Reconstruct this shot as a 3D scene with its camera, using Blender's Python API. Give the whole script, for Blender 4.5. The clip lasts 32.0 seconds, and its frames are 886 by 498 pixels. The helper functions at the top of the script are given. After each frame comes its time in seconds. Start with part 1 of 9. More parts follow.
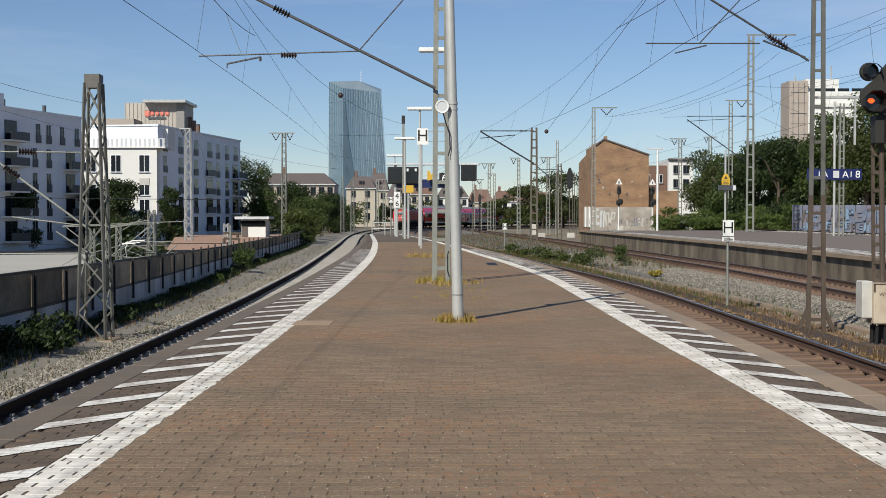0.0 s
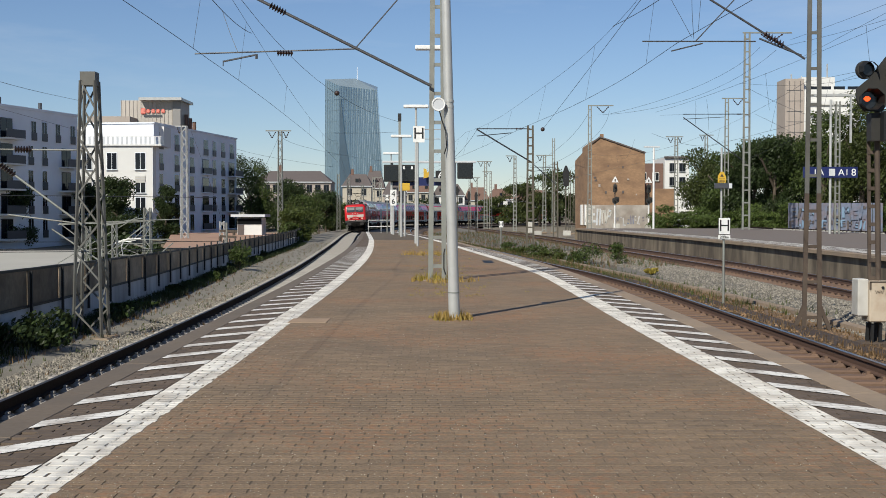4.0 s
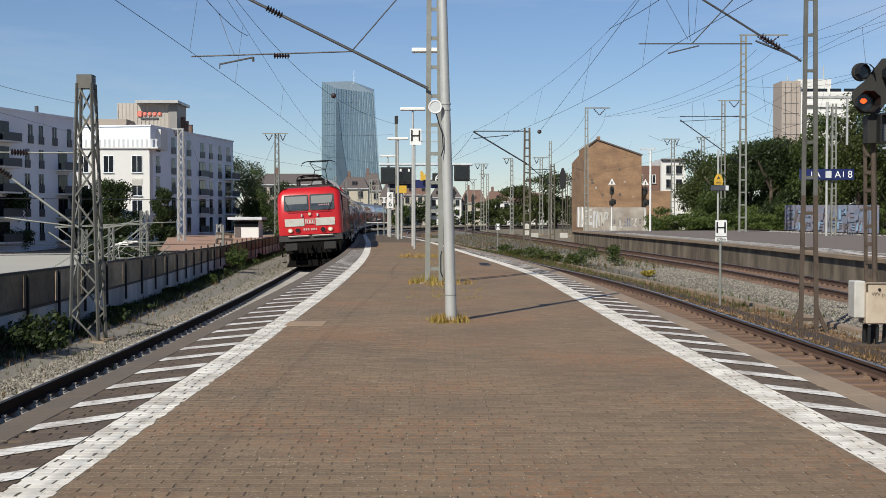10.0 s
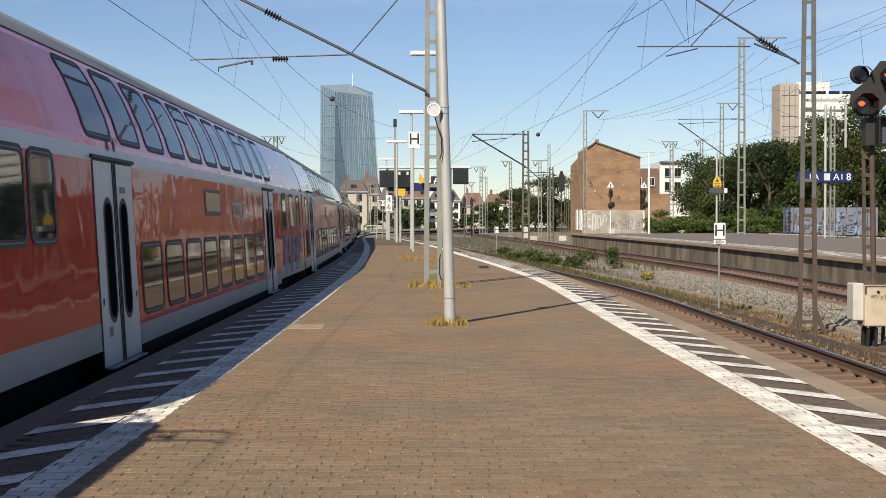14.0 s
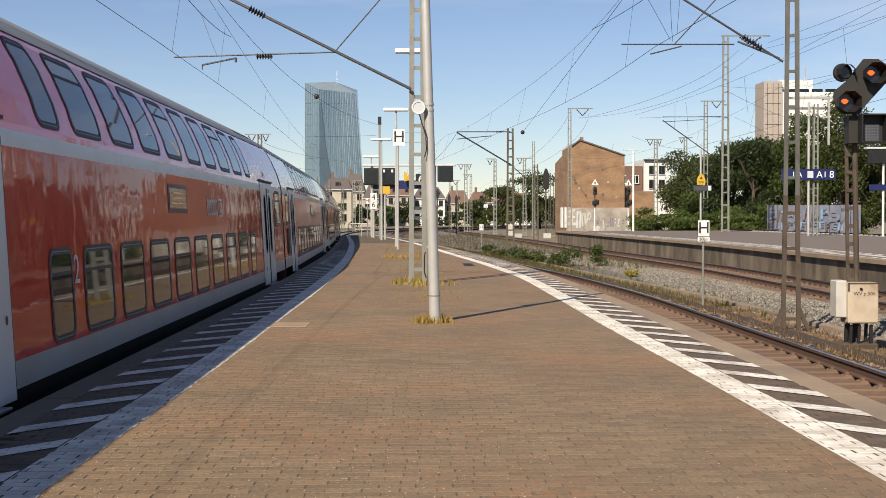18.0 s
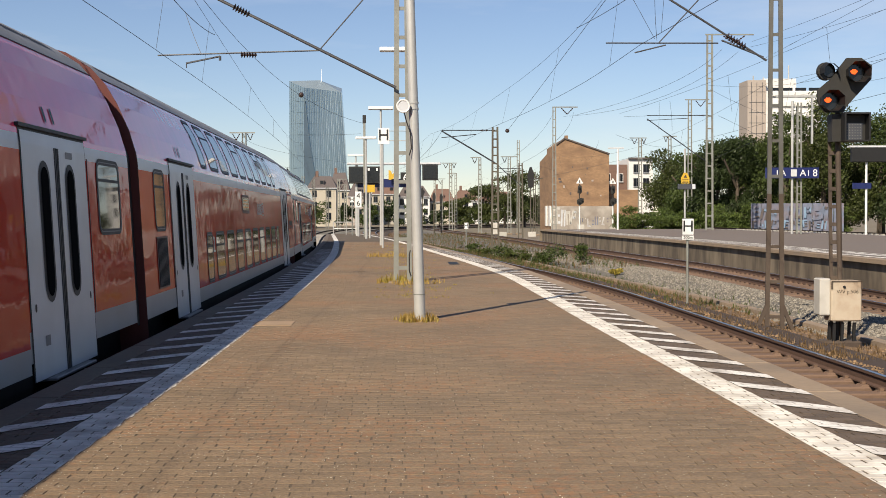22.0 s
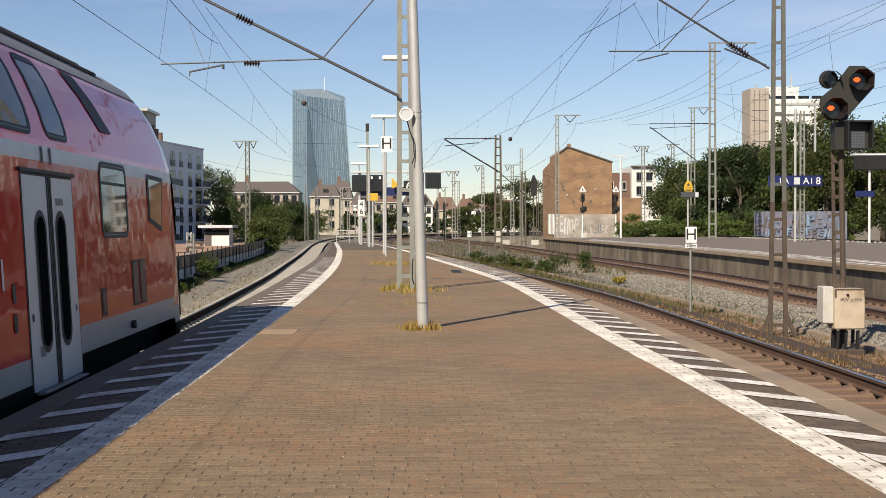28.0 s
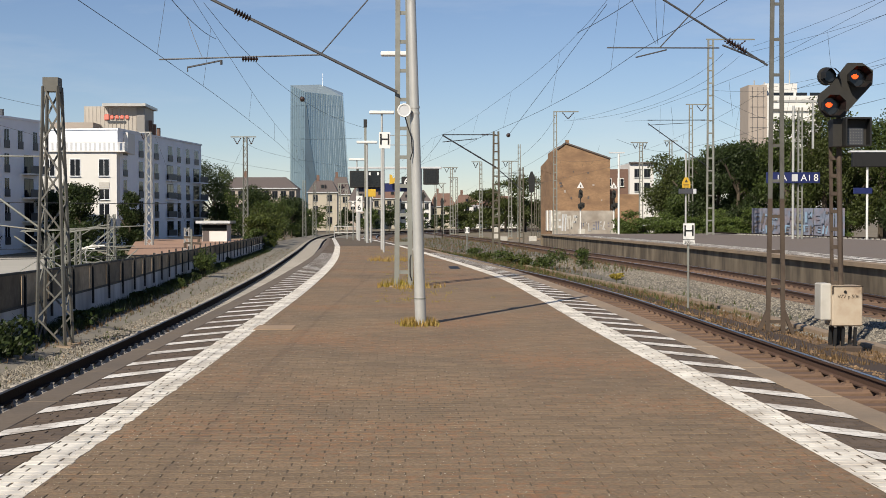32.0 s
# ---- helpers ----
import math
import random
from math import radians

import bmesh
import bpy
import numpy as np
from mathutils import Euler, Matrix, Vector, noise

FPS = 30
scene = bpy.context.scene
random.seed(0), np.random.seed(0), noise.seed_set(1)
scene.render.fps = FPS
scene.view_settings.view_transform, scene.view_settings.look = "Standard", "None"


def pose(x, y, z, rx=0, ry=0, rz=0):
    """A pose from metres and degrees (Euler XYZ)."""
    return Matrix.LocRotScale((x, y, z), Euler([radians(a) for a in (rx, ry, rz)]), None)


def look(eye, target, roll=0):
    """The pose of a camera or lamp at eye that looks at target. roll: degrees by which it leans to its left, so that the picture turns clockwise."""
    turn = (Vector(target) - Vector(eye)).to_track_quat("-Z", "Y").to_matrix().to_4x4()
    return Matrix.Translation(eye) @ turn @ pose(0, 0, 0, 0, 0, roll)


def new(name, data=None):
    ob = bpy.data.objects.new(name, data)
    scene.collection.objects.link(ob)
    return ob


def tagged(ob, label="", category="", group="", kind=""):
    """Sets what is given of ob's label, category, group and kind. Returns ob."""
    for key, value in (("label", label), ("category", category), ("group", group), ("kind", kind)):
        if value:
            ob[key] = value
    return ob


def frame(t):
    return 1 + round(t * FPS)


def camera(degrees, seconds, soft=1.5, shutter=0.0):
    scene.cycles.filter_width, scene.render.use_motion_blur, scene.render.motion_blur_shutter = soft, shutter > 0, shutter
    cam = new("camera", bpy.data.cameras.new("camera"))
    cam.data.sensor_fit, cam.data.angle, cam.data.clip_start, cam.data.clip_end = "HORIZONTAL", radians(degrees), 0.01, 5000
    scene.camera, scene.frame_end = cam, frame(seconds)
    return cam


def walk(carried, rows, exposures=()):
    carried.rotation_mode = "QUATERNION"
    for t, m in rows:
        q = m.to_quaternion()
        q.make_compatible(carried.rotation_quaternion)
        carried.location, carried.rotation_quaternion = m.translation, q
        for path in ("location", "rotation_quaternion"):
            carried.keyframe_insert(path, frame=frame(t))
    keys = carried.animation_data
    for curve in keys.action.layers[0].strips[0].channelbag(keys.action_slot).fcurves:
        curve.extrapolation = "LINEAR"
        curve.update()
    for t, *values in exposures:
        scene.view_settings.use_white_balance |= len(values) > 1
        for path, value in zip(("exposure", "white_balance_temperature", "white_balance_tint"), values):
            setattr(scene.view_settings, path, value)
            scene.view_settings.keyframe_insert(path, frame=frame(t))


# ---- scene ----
cam = camera(39.69, 32.0, soft=0.6)
EYE = 1.46
# seconds, then the turn of the hand-held camera in degrees; it stands on one spot of the platform
PATH = [
    (0, 88.484, -0.012, 0.000), (0.5, 88.502, -0.024, 0.036), (1, 88.494, -0.042, 0.022), (1.5, 88.494, -0.046, -0.002), (2, 88.497, -0.050, 0.013),
    (2.5, 88.459, -0.049, -0.020), (3, 88.419, -0.039, -0.101), (3.5, 88.375, -0.027, -0.182), (5.5, 88.487, -0.022, -0.137), (6, 88.522, -0.023, -0.139),
    (6.5, 88.524, -0.007, -0.139), (7, 88.471, 0.007, -0.214), (7.5, 88.446, 0.017, -0.238), (8, 88.501, 0.020, -0.242), (8.5, 88.512, 0.036, -0.293),
    (9, 88.445, 0.047, -0.309), (9.5, 88.495, 0.039, -0.295), (10, 88.499, 0.037, -0.322), (10.5, 88.525, 0.030, -0.371), (11, 88.566, 0.005, -0.399),
    (11.5, 88.652, -0.036, -0.394), (12, 88.662, -0.037, -0.407), (12.5, 88.650, -0.023, -0.408), (13, 88.725, 0.014, -0.339), (13.5, 88.646, 0.051, -0.307),
    (14, 88.639, 0.112, -0.378), (14.5, 88.601, 0.145, -0.450), (16.5, 88.600, 0.157, -0.802), (17, 88.597, 0.143, -0.849), (17.5, 88.587, 0.155, -0.895),
    (18, 88.528, 0.153, -1.092), (18.5, 88.565, 0.152, -1.043), (19, 88.597, 0.161, -1.096), (19.5, 88.599, 0.172, -1.220), (20, 88.600, 0.164, -1.287),
    (20.5, 88.561, 0.160, -1.373), (21, 88.560, 0.157, -1.471), (21.5, 88.560, 0.165, -1.504), (22, 88.457, 0.186, -1.800), (22.5, 88.597, 0.201, -1.683),
    (23, 88.761, 0.221, -1.705), (23.5, 88.839, 0.240, -1.718), (24, 88.840, 0.243, -1.715), (24.5, 88.841, 0.235, -1.712), (25, 88.802, 0.240, -1.770),
    (25.5, 88.800, 0.239, -1.708), (27.5, 88.883, 0.232, -1.655), (28, 88.842, 0.223, -1.659), (28.5, 88.843, 0.203, -1.665), (29, 88.821, 0.179, -1.669),
    (29.5, 88.787, 0.159, -1.674), (30, 88.827, 0.134, -1.677), (30.5, 88.865, 0.118, -1.676), (31, 88.781, 0.117, -1.720), (31.5, 88.789, 0.115, -1.714),
    (32, 88.659, 0.110, -1.759),
]
# the camera opens up and warms while the train fills the left of its picture
walk(cam, [(t, pose(0, 0, EYE, a, b, c)) for t, a, b, c in PATH],
     [(0, 0.20, 6230, 6), (12.2, 0.21, 6250, 7), (13.6, 0.51, 6700, 7), (19, 0.52, 7000, 11), (25, 0.52, 7000, 10), (28.3, 0.50, 7000, 10), (29.6, 0.33, 6750, 9), (32, 0.30, 6750, 9)])

# ---- daylight ----
SUN_EL, SUN_DIR = radians(38.4), Vector((-0.478, -0.878))
world = bpy.data.worlds.new("sky")
scene.world = world
world.use_nodes = True
wn = world.node_tree.nodes
sky = wn.new("ShaderNodeTexSky")
sky.sky_type, sky.sun_disc = "NISHITA", False
sky.sun_elevation, sky.sun_rotation = SUN_EL, math.atan2(SUN_DIR.x, SUN_DIR.y)
sky.air_density, sky.dust_density, sky.ozone_density, sky.altitude = 1.0, 0.0, 2.0, 100
wn["Background"].inputs[1].default_value = 0.063
tint = wn.new("ShaderNodeMix")
tint.data_type, tint.blend_type = "RGBA", "MULTIPLY"
tint.inputs[0].default_value, tint.inputs[7].default_value = 1.0, (0.94, 0.985, 1.17, 1)
world.node_tree.links.new(sky.outputs[0], tint.inputs[6])
# thin high cirrus
wc, wm, wz, wr, wx = (wn.new("ShaderNode" + k) for k in ("TexCoord", "Mapping", "TexNoise", "MapRange", "Mix"))
wm.inputs["Scale"].default_value, wm.inputs["Rotation"].default_value = (1.2, 2.0, 7.0), (0, 0.25, 0.3)
wz.inputs["Scale"].default_value, wz.inputs["Detail"].default_value, wz.inputs["Roughness"].default_value = 2.2, 7, 0.6
wr.inputs[1].default_value, wr.inputs[2].default_value, wr.inputs[4].default_value = 0.5, 0.78, 0.30
wx.data_type = "RGBA"
wx.inputs[7].default_value = (9.5, 10.0, 10.8, 1)
for a, b in ((wc.outputs["Generated"], wm.inputs[0]), (wm.outputs[0], wz.inputs["Vector"]), (wz.outputs[0], wr.inputs[0]), (wr.outputs[0], wx.inputs[0]), (tint.outputs[2], wx.inputs[6])):
    world.node_tree.links.new(a, b)
world.node_tree.links.new(wx.outputs[2], wn["Background"].inputs[0])
sun_data = bpy.data.lights.new("sun", "SUN")
sun_data.energy, sun_data.angle, sun_data.color = 5.0, radians(0.55), (1.0, 0.91, 0.78)
sun = new("sun", sun_data)
d = SUN_DIR.normalized() * math.cos(SUN_EL)
sun.matrix_world = look((d.x * 50, d.y * 50, 50 * math.sin(SUN_EL)), (0, 0, 0))
scene.view_settings.exposure = 0.0


# ---- materials ----
def mat(name, color, rough=0.6, metal=0.0, var=0.25, scale=6.0, bump=0.15, stain=None, stain_amount=0.4, stain_scale=0.8,
        coat=0.0, island=0.0, emit=None, strength=0.0, spec=0.5, stretch=(1, 1, 1), rand=0.0):
    m = bpy.data.materials.new(name)
    m.use_nodes = True
    n, l = m.node_tree.nodes, m.node_tree.links
    b = n["Principled BSDF"]
    b.inputs["Roughness"].default_value = rough
    b.inputs["Metallic"].default_value = metal
    b.inputs["Specular IOR Level"].default_value = spec
    b.inputs["Coat Weight"].default_value = coat
    b.inputs["Coat Roughness"].default_value = 0.06
    co = n.new("ShaderNodeTexCoord")
    mp = n.new("ShaderNodeMapping")
    mp.inputs["Scale"].default_value = stretch
    l.new(co.outputs["Object"], mp.inputs["Vector"])
    fine = n.new("ShaderNodeTexNoise")
    fine.inputs["Scale"].default_value, fine.inputs["Detail"].default_value = scale, 6
    l.new(mp.outputs[0], fine.inputs["Vector"])
    mix = n.new("ShaderNodeMix")
    mix.data_type = "RGBA"
    c = Vector(color) * 0.85
    mix.inputs[6].default_value = (*(c * (1 - var)), 1)
    mix.inputs[7].default_value = (*[min(1, x * (1 + var)) for x in c], 1)
    l.new(fine.outputs[0], mix.inputs[0])
    out = mix.outputs[2]
    if stain is not None:
        big = n.new("ShaderNodeTexNoise")
        big.inputs["Scale"].default_value, big.inputs["Detail"].default_value = stain_scale, 8
        l.new(mp.outputs[0], big.inputs["Vector"])
        ramp = n.new("ShaderNodeMapRange")
        ramp.inputs[1].default_value, ramp.inputs[2].default_value, ramp.inputs[4].default_value = 0.42, 0.68, stain_amount
        l.new(big.outputs[0], ramp.inputs[0])
        mx = n.new("ShaderNodeMix")
        mx.data_type = "RGBA"
        l.new(ramp.outputs[0], mx.inputs[0])
        l.new(out, mx.inputs[6])
        mx.inputs[7].default_value = (*[x * 0.85 for x in stain], 1)
        out = mx.outputs[2]
    if island or rand:
        src = n.new("ShaderNodeNewGeometry").outputs["Random Per Island"] if island else n.new("ShaderNodeObjectInfo").outputs["Random"]
        amt = island or rand
        mr = n.new("ShaderNodeMapRange")
        mr.inputs[3].default_value, mr.inputs[4].default_value = 1 - amt, 1 + amt
        l.new(src, mr.inputs[0])
        mu = n.new("ShaderNodeMix")
        mu.data_type, mu.blend_type = "RGBA", "MULTIPLY"
        mu.inputs[0].default_value = 1
        l.new(out, mu.inputs[6])
        l.new(mr.outputs[0], mu.inputs[7])
        out = mu.outputs[2]
    l.new(out, b.inputs["Base Color"])
    if bump:
        bp = n.new("ShaderNodeBump")
        bp.inputs["Strength"].default_value, bp.inputs["Distance"].default_value = bump, 0.02
        l.new(fine.outputs[0], bp.inputs["Height"])
        l.new(bp.outputs[0], b.inputs["Normal"])
    if emit:
        b.inputs["Emission Color"].default_value = (*emit, 1)
        b.inputs["Emission Strength"].default_value = strength
    return m


def leaf_mat(name, color, var=0.5):
    m = mat(name, color, 0.55, 0, 0.35, 0.35, 0, island=var, spec=0.3)
    n, l = m.node_tree.nodes, m.node_tree.links
    b = n["Principled BSDF"]
    tr = n.new("ShaderNodeBsdfTranslucent")
    tr.inputs[0].default_value = (color[0] * 1.6, color[1] * 1.5, color[2] * 0.8, 1)
    mx = n.new("ShaderNodeMixShader")
    mx.inputs[0].default_value = 0.2
    l.new(b.outputs[0], mx.inputs[1])
    l.new(tr.outputs[0], mx.inputs[2])
    l.new(mx.outputs[0], n["Material Output"].inputs[0])
    return m


def paint_mat(name, color, stain, coat=0.8):
    """Glossy body paint over slightly dented sheet, with streaks of grime."""
    m = mat(name, color, 0.5, 0, 0.10, 3, 0, stain, 0.55, 0.7, coat=coat, spec=0.05, stretch=(1, 1, 0.45))
    n, l = m.node_tree.nodes, m.node_tree.links
    b = n["Principled BSDF"]
    b.inputs["Coat Roughness"].default_value = 0.035
    co = n.new("ShaderNodeTexCoord")
    dents = n.new("ShaderNodeTexNoise")
    dents.inputs["Scale"].default_value, dents.inputs["Detail"].default_value = 1.9, 2
    l.new(co.outputs["Object"], dents.inputs["Vector"])
    bp = n.new("ShaderNodeBump")
    bp.inputs["Strength"].default_value, bp.inputs["Distance"].default_value = 0.15, 0.05
    l.new(dents.outputs[0], bp.inputs["Height"])
    l.new(bp.outputs[0], b.inputs["Normal"])
    l.new(bp.outputs[0], b.inputs["Coat Normal"])
    return m


def moss(m):
    """Rust-orange lichen in patches over a paving material."""
    n, l = m.node_tree.nodes, m.node_tree.links
    b = n["Principled BSDF"]
    old = b.inputs["Base Color"].links[0].from_socket
    co = n.new("ShaderNodeNewGeometry")
    a, c = n.new("ShaderNodeTexNoise"), n.new("ShaderNodeTexNoise")
    a.inputs["Scale"].default_value, a.inputs["Detail"].default_value = 0.45, 5
    c.inputs["Scale"].default_value, c.inputs["Detail"].default_value = 14, 4
    mu = n.new("ShaderNodeMath")
    mu.operation = "MULTIPLY"
    r = n.new("ShaderNodeMapRange")
    r.inputs[1].default_value, r.inputs[2].default_value, r.inputs[4].default_value = 0.25, 0.38, 0.6
    mx = n.new("ShaderNodeMix")
    mx.data_type = "RGBA"
    mx.inputs[7].default_value = (0.265, 0.125, 0.055, 1)
    for t in (a, c):
        l.new(co.outputs["Position"], t.inputs["Vector"])
    l.new(a.outputs[0], mu.inputs[0])
    l.new(c.outputs[0], mu.inputs[1])
    l.new(mu.outputs[0], r.inputs[0])
    l.new(r.outputs[0], mx.inputs[0])
    l.new(old, mx.inputs[6])
    l.new(mx.outputs[2], b.inputs["Base Color"])
    return m


def jointed(m):
    """Lets the joints of the bricks underneath show through thin paint."""
    n, l = m.node_tree.nodes, m.node_tree.links
    b = n["Principled BSDF"]
    old = b.inputs["Base Color"].links[0].from_socket
    geo = n.new("ShaderNodeNewGeometry")
    br = n.new("ShaderNodeTexBrick")
    br.inputs["Scale"].default_value, br.inputs["Mortar Size"].default_value, br.inputs["Mortar Smooth"].default_value = 1.0, 0.006, 0.2
    br.inputs["Brick Width"].default_value, br.inputs["Row Height"].default_value = 0.2, 0.1
    wear = n.new("ShaderNodeTexNoise")
    wear.inputs["Scale"].default_value = 11
    mu = n.new("ShaderNodeMath")
    mu.operation = "MULTIPLY"
    mx = n.new("ShaderNodeMix")
    mx.data_type = "RGBA"
    mx.inputs[7].default_value = (0.08, 0.06, 0.045, 1)
    l.new(geo.outputs["Position"], br.inputs["Vector"])
    l.new(geo.outputs["Position"], wear.inputs["Vector"])
    l.new(br.outputs["Fac"], mu.inputs[0])
    l.new(wear.outputs[0], mu.inputs[1])
    l.new(mu.outputs[0], mx.inputs[0])
    l.new(old, mx.inputs[6])
    l.new(mx.outputs[2], b.inputs["Base Color"])
    return m


M_PAVE = moss(mat("clinker_paving", (0.226, 0.158, 0.094), 0.75, 0, 0.6, 38, 0.5, (0.158, 0.114, 0.072), 0.65, 0.5, island=0.15))
M_PAVE1 = moss(mat("clinker_brick", (0.226, 0.158, 0.094), 0.75, 0, 0.6, 38, 0.5, (0.158, 0.114, 0.072), 0.65, 0.5, rand=0.15))
M_PAVEBASE = mat("clinker_field", (0.122, 0.089, 0.058), 0.85, 0, 0.35, 9, 0.3, (0.09, 0.074, 0.05), 0.7, 0.3)
M_COPING = mat("worn_concrete_coping", (0.31, 0.23, 0.155), 0.8, 0, 0.2, 14, 0.2, (0.15, 0.126, 0.10), 0.5, 0.8)
M_COPINGL = mat("grimy_brown_coping", (0.155, 0.12, 0.086), 0.8, 0, 0.25, 14, 0.2, (0.11, 0.09, 0.07), 0.6, 0.9)
M_MARK = jointed(mat("worn_white_road_paint", (0.86, 0.83, 0.77), 0.7, 0, 0.12, 30, 0.2, (0.30, 0.24, 0.19), 0.7, 4.0, stretch=(1, 0.6, 1)))
M_MARKBRICK = mat("white_painted_bricks", (0.82, 0.78, 0.70), 0.7, 0, 0.12, 30, 0.2, (0.30, 0.24, 0.18), 0.6, 3.0, island=0.14)
M_DARKPAVE = mat("dark_setts", (0.112, 0.078, 0.050), 0.8, 0, 0.35, 16, 0.3, (0.15, 0.12, 0.1), 0.4, 0.8, island=0.2)
M_BALLAST = mat("crushed_stone", (0.190, 0.174, 0.145), 0.9, 0, 0.4, 30, 0.6, (0.14, 0.122, 0.095), 0.6, 0.6, island=0.4)
M_STONE = mat("ballast_stone", (0.225, 0.203, 0.168), 0.9, 0, 0.25, 20, 0.3, island=0.5)
M_RUSTSTONE = mat("rusty_ballast", (0.20, 0.125, 0.07), 0.9, 0, 0.35, 20, 0.4, (0.30, 0.20, 0.10), 0.5, 1.4, island=0.4)
M_RUSTRAIL = mat("rust_brown_rail", (0.095, 0.052, 0.034), 0.8, 0.0, 0.3, 20, 0.2)
M_RAILDARK = mat("dull_dark_rail_head", (0.05, 0.045, 0.042), 0.5, 0.3, 0.2, 8, 0.05)
M_RAILTOP = mat("polished_rail_head", (0.42, 0.42, 0.44), 0.28, 1.0, 0.1, 4, 0.02)
M_RAIL = mat("rusty_rail_web", (0.03, 0.021, 0.017), 0.85, 0.0, 0.3, 20, 0.2, spec=0.1)
M_RUSTBED = mat("dark_rusty_bed", (0.056, 0.036, 0.025), 0.9, 0, 0.4, 25, 0.5, (0.06, 0.042, 0.03), 0.5, 1.2)
M_SLEEPER = mat("oily_sleeper", (0.152, 0.094, 0.062), 0.8, 0, 0.3, 12, 0.3, rand=0.15, stretch=(1, 6, 1))
M_SLEEPER2 = mat("concrete_sleeper", (0.34, 0.315, 0.28), 0.8, 0, 0.2, 12, 0.3, rand=0.12)
M_GROUND = mat("dry_soil_and_gravel", (0.20, 0.165, 0.12), 0.95, 0, 0.35, 3, 0.5, (0.12, 0.11, 0.05), 0.6, 0.09)
M_CONC = mat("stained_concrete", (0.62, 0.61, 0.60), 0.85, 0, 0.2, 5, 0.2, (0.16, 0.145, 0.125), 0.7, 0.7, stretch=(1, 1, 0.25))
M_CONCWALL = mat("dirty_retaining_wall", (0.10, 0.078, 0.055), 0.85, 0, 0.5, 6, 0.3, (0.29, 0.235, 0.165), 0.75, 1.3, stretch=(1, 0.7, 0.25))
M_LIGHTCONC = mat("pale_flat_slab", (0.44, 0.42, 0.37), 0.9, 0, 0.08, 0.5, 0.1, (0.34, 0.32, 0.28), 0.4, 0.08)
M_ASPHALT = mat("platform_asphalt", (0.172, 0.139, 0.117), 0.9, 0, 0.25, 8, 0.2, (0.16, 0.14, 0.13), 0.4, 0.25)
M_SOIL = mat("reddish_bare_soil", (0.38, 0.235, 0.165), 0.95, 0, 0.25, 0.8, 0.3, (0.34, 0.22, 0.14), 0.5, 0.12)
M_GALV = mat("galvanised_steel", (0.50, 0.50, 0.48), 0.42, 0.25, 0.12, 10, 0.05, (0.36, 0.36, 0.34), 0.4, 1.5)
M_MAST = mat("weathered_grey_green_paint", (0.25, 0.26, 0.235), 0.6, 0.2, 0.2, 8, 0.1, (0.13, 0.105, 0.08), 0.5, 0.9)
M_MASTRUST = mat("olive_brown_mast_paint", (0.115, 0.105, 0.078), 0.65, 0.2, 0.2, 8, 0.1, (0.065, 0.043, 0.03), 0.9, 0.5)
M_DARKMAST = mat("dark_weathered_mast_paint", (0.135, 0.135, 0.122), 0.6, 0.2, 0.25, 8, 0.1, (0.075, 0.062, 0.05), 0.6, 0.9)
M_RUSTMAST = mat("rust_brown_mast_foot", (0.085, 0.062, 0.045), 0.8, 0.0, 0.3, 8, 0.2, (0.05, 0.033, 0.024), 0.7, 1.2)
M_WIRE = mat("dark_copper_wire", (0.035, 0.038, 0.045), 0.55, 0.4, 0.1, 4, 0)
M_TUBE = mat("dull_steel_tube", (0.085, 0.085, 0.09), 0.5, 0.3, 0.15, 6, 0.02)
M_INSUL = mat("brown_porcelain", (0.05, 0.03, 0.025), 0.25, 0, 0.1, 4, 0)
M_BLACK = mat("matt_black", (0.008, 0.008, 0.008), 0.6, 0, 0.3, 8, 0.05)
M_WHITE = mat("white_sign_enamel", (0.80, 0.80, 0.78), 0.45, 0, 0.04, 5, 0.02, (0.6, 0.58, 0.53), 0.3, 3)
M_YELLOW = mat("yellow_plastic", (0.60, 0.37, 0.03), 0.5, 0, 0.08, 5, 0.02)
M_CLASS = mat("pale_yellow_band_paint", (0.62, 0.48, 0.17), 0.4, 0, 0.1, 5, 0.02)
M_DISPLAY = mat("amber_display_line", (0.35, 0.2, 0.08), 0.4, 0, 0.2, 20, 0, emit=(1, 0.42, 0.12), strength=0.14)
M_DULL = mat("dusty_grey_stencil", (0.17, 0.17, 0.165), 0.7, 0, 0.2, 9, 0)
M_FADED = mat("worn_off_pale_paint", (0.36, 0.20, 0.19), 0.6, 0, 0.4, 14, 0, (0.30, 0.06, 0.05), 0.7, 9)
M_BLUE = mat("blue_sign_enamel", (0.012, 0.02, 0.10), 0.4, 0, 0.08, 5, 0.02)
M_RED = mat("traffic_red_paint", (0.52, 0.012, 0.016), 0.32, 0, 0.08, 2, 0.01, (0.36, 0.012, 0.012), 0.45, 0.7, coat=0.08)
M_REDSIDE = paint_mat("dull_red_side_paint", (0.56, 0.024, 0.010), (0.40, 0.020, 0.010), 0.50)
M_LOCOFRAME = mat("oily_dark_locomotive_frame", (0.040, 0.040, 0.037), 0.75, 0, 0.3, 5, 0.1, (0.085, 0.076, 0.064), 0.7, 1.6, spec=0.2)
M_LOCOSIDE = mat("dull_red_locomotive_side", (0.47, 0.020, 0.018), 0.45, 0, 0.2, 2.5, 0.01, (0.25, 0.018, 0.016), 0.65, 0.9, coat=0.42, spec=0.15, stretch=(1, 1, 0.45))
# upper deck red, painted paler and pinker to carry the sky's sheen
M_WINE = paint_mat("red_upper_paint_with_sky_sheen", (0.92, 0.065, 0.15), (0.76, 0.055, 0.12), 0.95)
